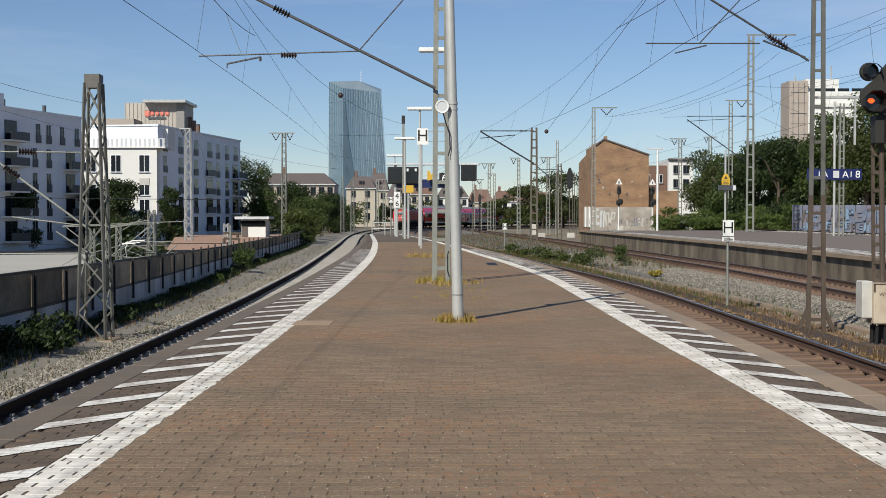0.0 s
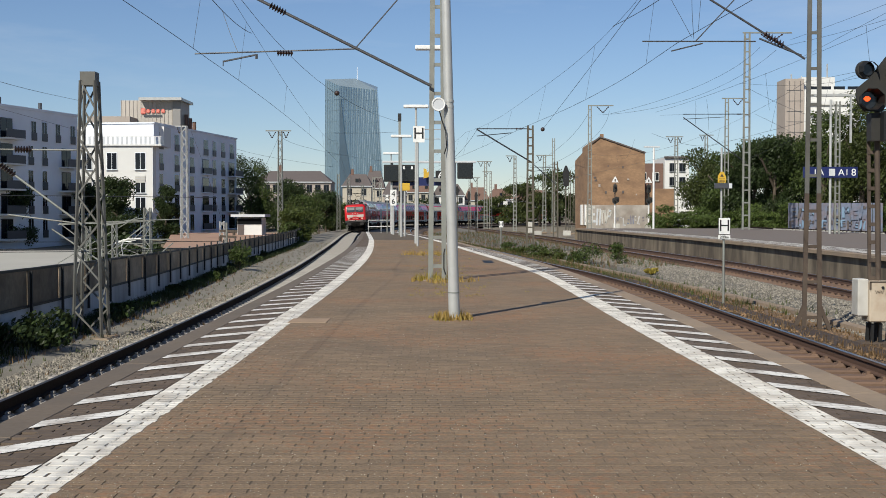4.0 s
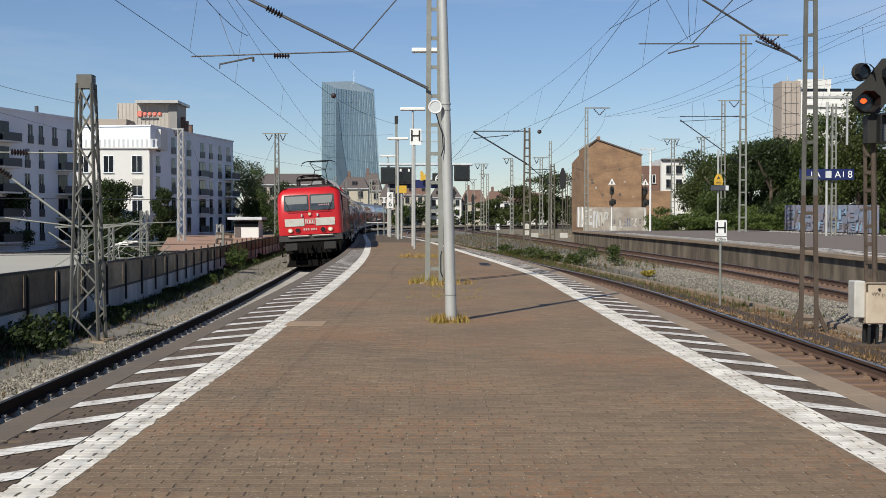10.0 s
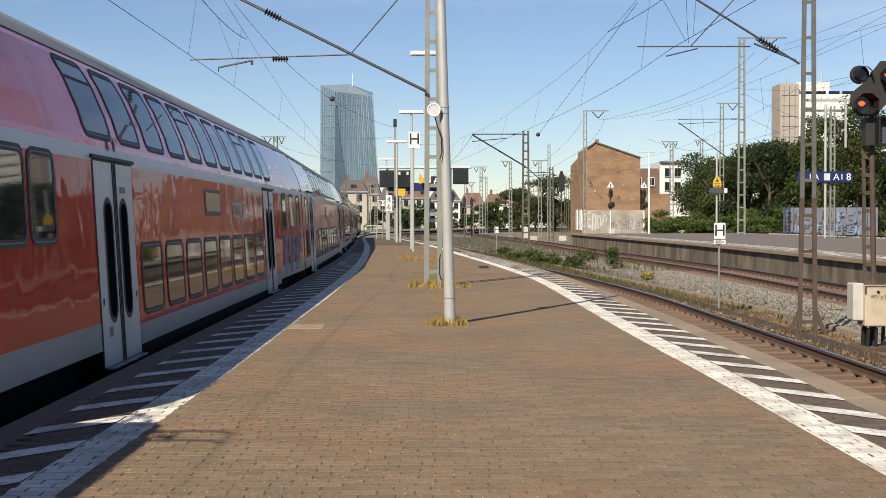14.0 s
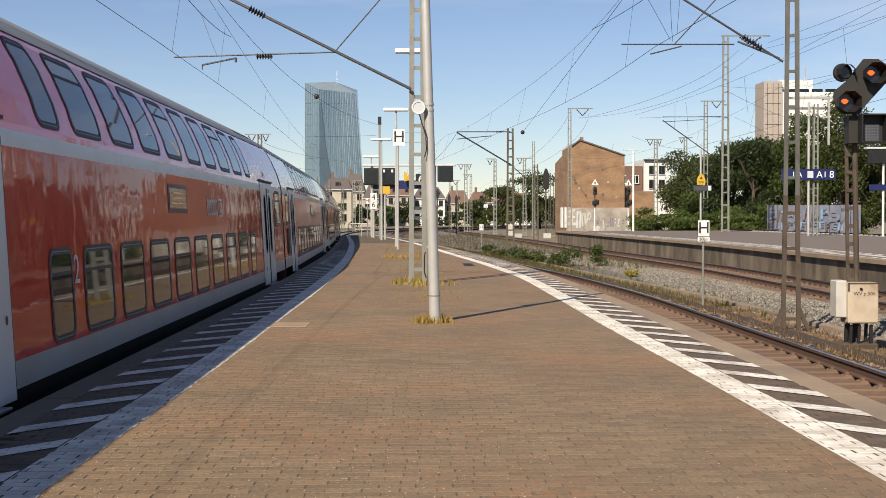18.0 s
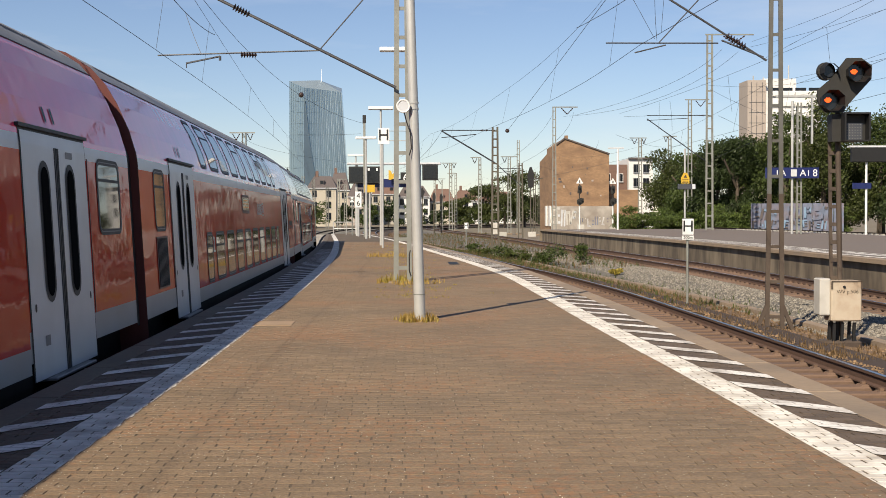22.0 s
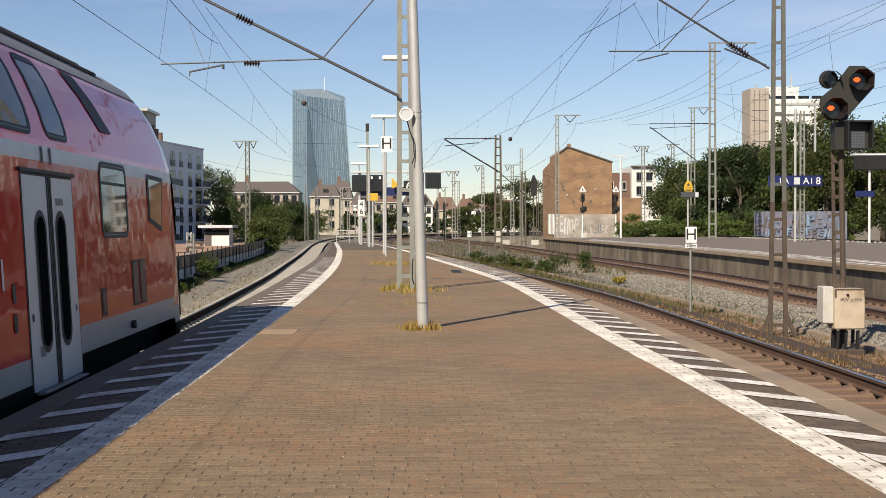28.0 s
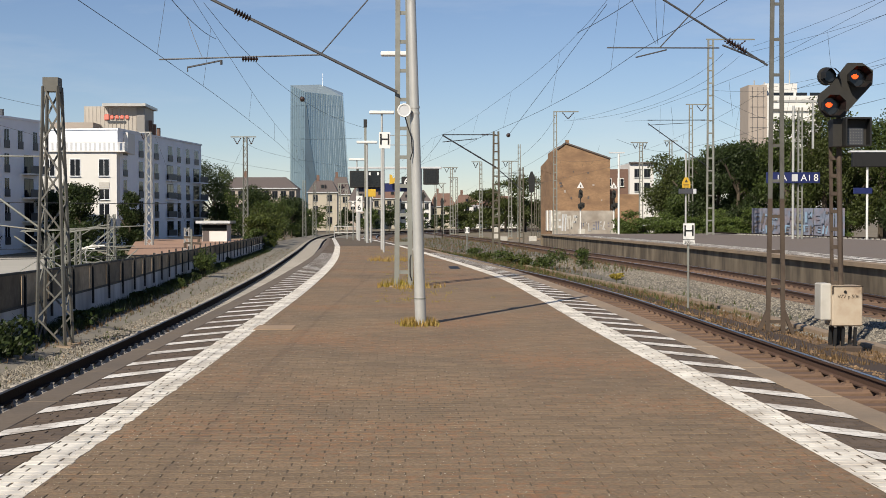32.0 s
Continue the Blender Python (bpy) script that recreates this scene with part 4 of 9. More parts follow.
def window(parent, y, z0, z1, w, s, name="window", hopper=False):
    """A flush window in a black rubber seal doubled by a painted grey highlight; hopper: with a bar under its tilting
    upper light.
    """
    fr = part(name, ring_on_side(y, z0, z1, w, s, 0.007, 0.072, 0.15), M_RUBBER, parent, "window in a thick black rubber seal")
    # grey ring painted as the highlight on the rubber
    part("rim", ring_on_side(y, z0 + 0.034, z1 - 0.034, w - 0.068, s, 0.0095, 0.012, 0.12), M_GLINTTRIM, fr, "thin grey highlight painted along the seal")
    part("pane", pane_on_side(y, z0 + 0.068, z1 - 0.068, w - 0.136, s, 0.004, 0, 0.085), M_GLASS, fr, "dark reflecting glass")
    if hopper:
        zb = z0 + (z1 - z0) * 0.70
        part("hopper_bar", pane_on_side(y, zb, zb + 0.035, w - 0.13, s, 0.008, 0, 0), M_RUBBER, fr, "bar under the tilting upper light")
    return fr


def oval_on_side(y, z0, z1, w, s, out):
    """A tall pane with round ends on the side."""
    r = w / 2
    pts = []
    for k in range(9):
        a = math.pi * k / 8
        pts.append((y + r * math.cos(a), z1 - r + r * math.sin(a)))
    for k in range(9):
        a = math.pi + math.pi * k / 8
        pts.append((y + r * math.cos(a), z0 + r + r * math.sin(a)))
    bm = bmesh.new()
    f = bm.faces.new([bm.verts.new((s * (half_x(z) + out), yy, z)) for yy, z in pts])
    if f.normal.x * s < 0:
        f.normal_flip()
    bm.normal_update()
    return bm


def coach_door(parent, y, s, w=2.2, top=3.12, dz=(1.48, 2.86), bottom=0.78):
    part("door_gap", pane_on_side(y, bottom, top + 0.03, w + 0.06, s, 0.004, 0, 0.0), M_RUBBER, parent, "black seal round the door")
    door = part("door", pane_on_side(y, bottom, top, w, s, 0.008, 0, 0.0), M_LGREY, parent, "light grey double-leaf door with tall oval windows")
    for o in (-0.205 * w, 0.205 * w):
        seal = part("door_window", oval_on_side(y + o, dz[0], dz[1], 0.38, s, 0.012), M_RUBBER, door, "tall rounded door window")
        part("door_pane", oval_on_side(y + o, dz[0] + 0.06, dz[1] - 0.06, 0.26, s, 0.017), M_DARKGLASS, seal)
    for o, q in ((-0.055, 0.035), (0.055, 0.035), (0.0, 0.02)):
        bm = bmesh.new()
        box(bm, s * 1.395, y + o, (bottom + min(top, 3.0)) / 2, 0.012, q, min(top, 3.0) - bottom)
        part("door_seal", bm, M_RUBBER, door)
    bm = bmesh.new()
    box(bm, s * (half_x(top) + 0.012), y, top + 0.045, 0.035, w + 0.16, 0.035)
    part("rain_strip", bm, M_RUBBER, door)
    bm = bmesh.new()
    box(bm, s * 1.40, y, bottom - 0.02, 0.16, 1.5, 0.03, 0.008)
    part("step", bm, M_GLINTTRIM, door, "grey folding step")
    for o in (-0.14, 0.14):
        part("door_lamp", oval_on_side(y + o, top + 0.13, top + 0.30, 0.06, s, 0.010), M_RUBBER, door)
    part("door_notice", pane_on_side(y - 0.205 * w, dz[1] + 0.05, dz[1] + 0.12, 0.26, s, 0.012, 0, 0), M_GLINTTRIM, door)
    part("door_notice", pane_on_side(y + 0.3 * w, bottom + 0.30, bottom + 0.40, 0.16, s, 0.012, 0, 0), M_GLINTTRIM, door)
    for o in (-0.44, 0.44):
        part("door_button", oval_on_side(y + o * w, 1.42, 1.50, 0.06, s, 0.012), M_RUBBER, door)
    return door


def bogie(parent, y, wheelbase=2.5, r=0.46):
    bg = bmesh.new()
    for s in (-1, 1):
        box(bg, s * 1.0, y, 0.52, 0.14, wheelbase + 0.9, 0.24)
        for o in (-1, 1):
            box(bg, s * 1.02, y + o * wheelbase / 2, 0.46, 0.2, 0.34, 0.34)
    box(bg, 0, y, 0.55, 1.9, 0.5, 0.25)
    b = part("bogie", bg, M_UNDER, parent, "sooty steel bogie")
    for o in (-1, 1):
        w = bmesh.new()
        for s in (-1, 1):
            bar(w, (s * 0.69, y + o * wheelbase / 2, r), (s * 0.82, y + o * wheelbase / 2, r), r, 20)
        bar(w, (-0.7, y + o * wheelbase / 2, r), (0.7, y + o * wheelbase / 2, r), 0.09, 8)
        part("wheelset", w, M_UNDER, b)


def belts(name, c, lo, hi, y0, y1, material, label):
    """The same belt on both sides of a coach, a mesh each."""
    for s in (-1, 1):
        part(name, band(lo, hi, y0, y1, (s,)), material, c, label)


def coach_shell(c, y0, y1, d0, d1):
    """The body between y0 and y1; d0 and d1: the outer edges of the doors, beyond which the floor is higher."""
    belts("underframe", c, 0.42, 0.86, d0, d1, M_UNDER, "black skirt above the track")
    belts("side_wall", c, 1.10, 2.93, d0, d1, M_REDSIDE, "glossy red side")
    belts("sole_band", c, 0.86, 1.10, d0, d1, M_SOLE, "pale blue-grey lower band")
    for a, b in ((y0, d0), (d1, y1)):
        belts("end_side", c, 1.25, 2.93, a, b, M_REDSIDE, "glossy red side over the bogie")
        belts("end_band", c, 0.96, 1.25, a, b, M_SOLE, "pale blue-grey band over the bogie")
        bm = bmesh.new()
        box(bm, 0, (a + b) / 2, 0.78, 2.3, b - a, 0.34)
        part("bogie_well", bm, M_UNDER, c, "black space over the bogie")
    for y in (d0 + 0.03, d1 - 0.03):
        part("bulkhead", box(bmesh.new(), 0, y, 0.76, 2.72, 0.04, 0.68), M_UNDER, c, "black end of the low floor")
    part("floor", box(bmesh.new(), 0, (d0 + d1) / 2, 0.45, 2.70, d1 - d0 - 0.1, 0.04), M_UNDER, c, "black floor pan")
    belts("stripe", c, 2.93, 3.08, y0, y1, M_LGREY, "pale stripe between the decks")
    belts("upper_wall", c, 3.08, 4.14, y0, y1, M_WINE, "red upper deck side with the pink sky sheen put into its colour")
    part("roof", band(4.14, 4.63, y0, y1), M_ROOF, c, "grey curved roof", True)
    for s in (-1, 1):
        part("body_seam", tube(bmesh.new(), [(s * (half_x(4.13) + 0.004), y0, 4.13), (s * (half_x(4.13) + 0.004), y1, 4.13)], 0.007, 4), M_RUBBER, c)
        for a in (y0 + 0.9, y1 - 3.6):
            for k in range(3):
                part("roof_grille", pane_on_side(a + 0.45 + k * 0.95, 4.33, 4.42, 0.8, s, 0.008, 0, 0), M_RUBBER, c, "dark slot in the roof edge")


def end_wall(c, y, sgn, first=False):
    rim = [p for p in HALF if p[1] > 0.9] if first else HALF
    pts = rim + [(-x, z) for x, z in rim[::-1][1:]]
    bm = bmesh.new()
    bm.faces.new([bm.verts.new((x, y, z)) for x, z in pts])
    bmesh.ops.recalc_face_normals(bm, faces=bm.faces)
    part("end_wall", bm, M_RED if first else M_MAROON, c, "bright red end wall" if first else "dark maroon end wall")
    if first:
        cap = [(x - 0.30 * min(1, max(0.0, (4.2 - z) / 0.9)), z) for x, z in HALF if z >= 3.0]
        bm = bmesh.new()
        prism(bm, cap + [(-x, z) for x, z in cap[::-1] if x > 0], 1, y + 0.01, y + 0.12)
        part("roof_end", bm, M_ROOF, c, "grey rounded roof end")
        for s in (-1, 1):
            bm = bmesh.new()
            box(bm, s * 1.26, y + 0.006, 3.0, 0.24, 0.01, 0.15)
            part("end_stripe", bm, M_LGREY, c)
    bm = bmesh.new()
    if not first:
        prism(bm, [(x - 0.10 if x > 0 else x + 0.10, z) for x, z in [(1.38, 0.9), (1.38, 3.1), (1.05, 4.0), (0.6, 4.38), (-0.6, 4.38), (-1.05, 4.0), (-1.38, 3.1), (-1.38, 0.9)]], 1,
              min(y, y + sgn * 0.19), max(y, y + sgn * 0.19))
    else:
        box(bm, 0, y + sgn * 0.09, 2.3, 1.5, 0.18, 2.6, 0.05)
    part("gangway", bm, M_RUBBER, c, "black rubber gangway bellows")


def hatch_panel(c, y, z0, z1, w, s, label="dark red-brown service hatch"):
    bm = pane_on_side(y, z0, z1, w, s, 0.006, 0, 0)
    return part("service_hatch", bm, M_MAROON, c, label)


def side_marks(c, s, y_emblem, y_display, amber):
    """Emblem, lettering strokes and route display of a side."""
    part("emblem", pane_on_side(y_emblem, 2.33, 2.65, 0.44, s, 0.006, 0, 0.03), M_LGREY, c, "pale square emblem")
    part("emblem_field", pane_on_side(y_emblem, 2.36, 2.62, 0.38, s, 0.009, 0, 0.03), M_REDSIDE, c)
    for o in (-0.09, 0.09):
        part("emblem_stroke", pane_on_side(y_emblem + o, 2.40, 2.58, 0.07, s, 0.012, 0, 0), M_LGREY, c)
    for k in range(5):
        part("lettering_bar", ring_on_side(y_emblem + 0.42 + k * 0.22, 2.35, 2.63, 0.16, s, 0.006, 0.042, 0.05), M_LGREY, c, "pale lettering strokes")
    part("display_frame", pane_on_side(y_display, 2.38, 2.80, 1.42, s, 0.006, 0, 0.03), M_MAROON, c, "dark red display frame")
    disp = part("route_display", pane_on_side(y_display, 2.45, 2.74, 1.26, s, 0.010, 0, 0.02), M_SCREEN, c, "dark framed route display")
    if amber:
        for k in range(3):
            part("display_bar", pane_on_side(y_display, 2.515 + k * 0.075, 2.535 + k * 0.075, 1.05 - 0.14 * k, s, 0.014, 0, 0), M_DISPLAY, disp, "faint amber display line")


def low_coach():
    """The first coach: low doors near the middle, small windows over both ends."""
    c = thing("coach", Matrix(), "red double-deck railway coach with low doors behind the locomotive", "railway coach", "coaches of the train")
    L = COACH / 2 - 0.2
    coach_shell(c, -L, L, -7.75, 7.75)
    end_wall(c, L, 1, True)
    end_wall(c, -L, -1)
    for s in (-1, 1):
        for k in range(8):
            window(c, 5.27 - k * 1.373, 1.18, 2.05, 1.16, s, "lower_window", k % 2 == 1)
        for k in range(11):
            window(c, 7.33 - k * 1.374, 3.17, 4.06, 1.10, s, "upper_window", k % 4 == 0)
        for y in (-6.1, 6.93):
            coach_door(c, y, s, 1.62, 2.93, (1.21, 2.56))
        for y, w in ((12.15, 0.84), (10.45, 1.1), (9.45, 0.78), (-9.0, 0.84), (-10.6, 1.0), (-12.1, 0.84)):
            window(c, y, 2.08, 2.96, w, s, "end_window", y in (12.15, -12.1))
        hatch_panel(c, 12.15, 1.32, 2.0, 0.7, s)
        side_marks(c, s, -2.6, 0.75, False)
        # sprayed scrawl near the rear end
        for k in range(9):
            bm = bmesh.new()
            y0 = -8.6 - k * 0.42
            beam(bm, (s * 1.392, y0, 1.05 + 0.2 * (k % 3)), (s * 1.392, y0 - 0.3 * (-1) ** k, 1.95 - 0.12 * (k % 2)), 0.10, 0.004)
            part("graffiti_stroke", bm, M_LGREY, c, "pale sprayed graffiti stroke")
    bogie(c, 10.0)
    bogie(c, -10.0)
    return c


def build_coach(rear, y_display, first_class):
    """An ordinary coach, doors over the bogies; rear: what stands behind the rear door, a window or service hatches."""
    label = "red double-deck railway coach with a pale yellow first-class band" if first_class else "red double-deck railway coach with grey doors and roof"
    c = thing("coach", Matrix(), label, "railway coach", "coaches of the train")
    L = COACH / 2 - 0.2
    coach_shell(c, -L, L, -8.75, 8.75)
    end_wall(c, L, 1)
    end_wall(c, -L, -1)
    for s in (-1, 1):
        for k in range(8):
            y = 5.65 - k * 1.614
            window(c, y, 1.12, 2.03, 1.24, s, "lower_window", k % 3 != 1)
            window(c, y, 3.17, 4.06, 1.18, s, "upper_window", k % 3 == 0)
        for y in (7.07, -7.12):
            window(c, y, 1.12, 2.03, 0.80, s, "lower_window", y > 0)
            window(c, y, 3.17, 4.06, 0.76, s, "upper_window")
        for y in (9.75, -9.95):
            coach_door(c, y, s, 2.25)
        window(c, 11.82, 2.10, 2.98, 0.84, s, "end_window", True)
        gr = part("air_grille", pane_on_side(11.82, 1.30, 2.03, 0.86, s, 0.008, 0, 0.0), M_MAROON, c, "dark slatted air grille")
        for k in range(9):
            bm = bmesh.new()
            box(bm, s * 1.397, 11.82 + (k - 4) * 0.085, 1.665, 0.012, 0.04, 0.68)
            part("slat", bm, M_RUBBER, gr)
        if rear == "window":
            window(c, -12.1, 2.10, 2.98, 1.12, s, "end_window", True)
        else:
            for z0, z1 in ((1.98, 3.06), (1.30, 1.94)):
                fr = part("hatch_joint", pane_on_side(-12.25, z0, z1, 1.94, s, 0.006, 0, 0.02), M_RUBBER, c, "dark joint round a service hatch")
                hp = part("service_hatch", pane_on_side(-12.25, z0 + 0.02, z1 - 0.02, 1.90, s, 0.011, 0, 0.02), M_REDSIDE, fr, "red service hatch")
            for y in (-11.6, -12.6):
                part("hatch_lock", pane_on_side(y, 2.52, 2.62, 0.12, s, 0.016, 0, 0), M_RUBBER, c)
            part("vent_slot", pane_on_side(-12.2, 2.02, 2.16, 1.1, s, 0.016, 0, 0), M_RUBBER, c, "black vent slot")
        for y in (10.95, -11.16):
            bm = bmesh.new()
            box(bm, s * 1.388, y, 2.1, 0.008, 0.02, 1.7)
            part("panel_joint", bm, M_MAROON, c)
        for y in (6.55, -6.52):
            m = Matrix(((0, 0, s, s * 1.392), (s, 0, 0, y), (0, 1, 0, 1.78), (0, 0, 0, 1)))
            letters("2", 0.42, M_LGREY, c, m, "class_figure", 0.002)
        side_marks(c, s, -2.95, y_display, True)
        if first_class:
            part("class_band", pane_on_side(-2.2, 2.935, 3.075, 7.6, s, 0.006, 0, 0), M_CLASS, c, "pale yellow first-class band")
    bogie(c, 10.0)
    bogie(c, -10.0)
    return c


def build_control_car():
    c = thing("control_car", Matrix(), "red double-deck control car with a sloping driver's cab at the rear", "railway coach", "coaches of the train")
    L = COACH / 2 - 0.2
    yc = -12.0
    coach_shell(c, yc, L, -6.85, 7.9)
    end_wall(c, L, 1)
    # nose: the same outline rounded off in front of the cab
    def nose(lo, hi, material, name, label):
        zs = sorted({lo, hi, *[z for x, z in HALF if lo < z < hi]})
        bm = bmesh.new()
        for s in (-1, 1):
            grid = []
            for f, g in ((1, 0), (0.995, 0.25), (0.98, 0.5), (0.945, 0.72), (0.88, 0.86), (0.75, 0.94), (0.5, 0.985), (0, 1)):
                row = []
                for z in zs:
                    depth = 1.02 - max(0, z - 2.55) * 0.30 - max(0, z - 3.8) * 0.55
                    row.append(bm.verts.new((s * half_x(z) * f, yc - depth * g, z)))
                grid.append(row)
            for p, q in zip(grid, grid[1:]):
                for i in range(len(zs) - 1):
                    bm.faces.new((p[i], p[i + 1], q[i + 1], q[i]))
        bmesh.ops.remove_doubles(bm, verts=bm.verts, dist=0.002)
        bmesh.ops.recalc_face_normals(bm, faces=bm.faces)
        return part(name, bm, material, c, label, True)
    nose(0.42, 0.88, M_UNDER, "nose_skirt", "black nose skirt")
    nose(0.88, 1.12, M_SOLE, "nose_band", "pale nose band")
    nose(1.12, 2.93, M_REDSIDE, "nose", "rounded red cab nose")
    nose(2.93, 3.08, M_LGREY, "nose_stripe", "pale nose stripe")
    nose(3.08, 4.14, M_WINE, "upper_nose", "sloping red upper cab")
    nose(4.14, 4.63, M_ROOF, "roof_nose", "grey roof end")
    # wrap-round windscreen
    bm = bmesh.new()
    zs = [2.30 + k * 0.13 for k in range(7)]
    ring = [(0.975, 0.55), (0.945, 0.72), (0.88, 0.86), (0.75, 0.94), (0.5, 0.985), (0, 1), (-0.5, 0.985), (-0.75, 0.94), (-0.88, 0.86), (-0.945, 0.72), (-0.975, 0.55)]
    rows = [[bm.verts.new((half_x(z) * f * 1.012, yc - (1.02 - max(0, z - 2.55) * 0.30) * g - 0.012, z)) for f, g in ring] for z in zs]
    for p, q in zip(rows, rows[1:]):
        for i in range(len(p) - 1):
            bm.faces.new((p[i], p[i + 1], q[i + 1], q[i]))
    bmesh.ops.recalc_face_normals(bm, faces=bm.faces)
    part("windscreen", bm, M_GLASS, c, "dark wrap-round cab windscreen", True)
    for s in (-1, 1):
        for k in range(6):
            window(c, 4.63 - k * 1.59, 1.14, 2.03, 1.24, s, "lower_window", k % 2 == 0)
        for k in range(8):
            window(c, 6.12 - k * 1.6, 3.17, 4.06, 1.18, s, "upper_window", k == 6)
        for y in (7.5, -6.5):
            window(c, y, 3.17, 4.06, 0.82, s, "upper_window")
        coach_door(c, 6.95, s, 1.72, 2.78, (1.10, 2.46))
        coach_door(c, -5.97, s, 1.66, 2.78, (1.10, 2.46))
        window(c, 11.92, 2.08, 2.96, 0.78, s, "end_window", True)
        window(c, 9.6, 2.08, 2.96, 1.22, s, "end_window")
        hatch_panel(c, 11.92, 1.32, 2.02, 0.74, s)
        window(c, -8.67, 2.16, 3.05, 1.34, s, "cab_window", True)
        bm = bmesh.new()
        tri = [(-10.55, 3.00), (-10.55, 2.36), (-11.40, 2.22), (-11.62, 2.98)]
        bm.faces.new([bm.verts.new((s * 1.393, u, w)) for u, w in tri])
        bmesh.ops.recalc_face_normals(bm, faces=bm.faces)
        fr = part("cab_window", bm, M_RUBBER, c, "slanted driver's side window")
        bm = bmesh.new()
        bm.faces.new([bm.verts.new((s * 1.398, -11.05 + (u + 11.05) * 0.84, 2.64 + (w - 2.64) * 0.82)) for u, w in tri])
        bmesh.ops.recalc_face_normals(bm, faces=bm.faces)
        part("pane", bm, M_GLASS, fr)
        for y in (-9.55, -9.98):
            fr = part("cab_grille", pane_on_side(y, 1.30, 1.87, 0.36, s, 0.006, 0, 0), M_RUBBER, c, "black louvred grille")
            part("grille_mesh", pane_on_side(y, 1.33, 1.84, 0.28, s, 0.010, 0, 0), M_MAROON, fr)
        fr = part("socket_recess", pane_on_side(-7.9, 1.28, 1.60, 0.24, s, 0.006, 0, 0), M_RUBBER, c)
        part("socket_lid", pane_on_side(-7.9, 1.33, 1.55, 0.14, s, 0.010, 0, 0), M_MAROON, fr)
        part("door_button", oval_on_side(-4.75, 1.62, 1.80, 0.10, s, 0.008), M_RUBBER, c)
        part("door_button", oval_on_side(-4.75, 1.36, 1.54, 0.10, s, 0.008), M_RUBBER, c)
        part("roof_intake", pane_on_side(-8.75, 3.42, 4.10, 0.55, s, 0.012, 0.85, 0.02), M_RUBBER, c, "slanted black air intake")
        for o in (-0.36, 0.36):
            part("class_figure", pane_on_side(-4.4 + o * 0.2, 1.75, 2.02, 0.05, s, 0.007, 0, 0), M_LGREY, c)
        ring = [(s * 1.393, -3.65 + 0.17 * math.cos(k * 0.5236), 2.36 + 0.17 * math.sin(k * 0.5236)) for k in range(10)]
        bm = bmesh.new()
        for p, q in zip(ring, ring[1:]):
            beam(bm, p, q, 0.035, 0.006)
        beam(bm, (s * 1.393, -3.6, 2.4), (s * 1.393, -3.56, 2.72), 0.04, 0.006)
        beam(bm, (s * 1.393, -3.6, 2.42), (s * 1.393, -3.84, 2.40), 0.04, 0.006)
        part("wheelchair_sign", bm, M_LGREY, c, "pale wheelchair pictogram")
        bm = bmesh.new()
        bar(bm, (s * 1.38, -9.2, 1.08), (s * 1.44, -9.2, 1.08), 0.05, 10)
        part("side_lamp", bm, M_RUBBER, c)
        side_marks(c, s, -2.75, 0.75, True)
        bm = bmesh.new()
        bar(bm, (s * 0.875, yc - 0.8, 1.05), (s * 0.875, yc - 1.55, 1.05), 0.11, 10)
        box(bm, s * 0.875, yc - 1.58, 1.05, 0.6, 0.08, 0.38, 0.03)
        part("buffer", bm, M_UNDER, c, "round black buffer")
    for y, z in ((-3.6, 4.72), (-4.4, 4.70), (-6.0, 4.66)):
        part("roof_aerial", bar(bmesh.new(), (-0.45, y, 4.5), (-0.45, y, z), 0.04, 8, 0.02), M_UNDER, c)
    for x in (-0.72, -0.5):
        part("roof_duct", tube(bmesh.new(), [(x, -6, half_z(x) + 0.02), (x, -10.8, half_z(x) + 0.02)], 0.03, 6), M_DGREY, c)
    bogie(c, 10.0)
    bogie(c, -9.2)
    return c


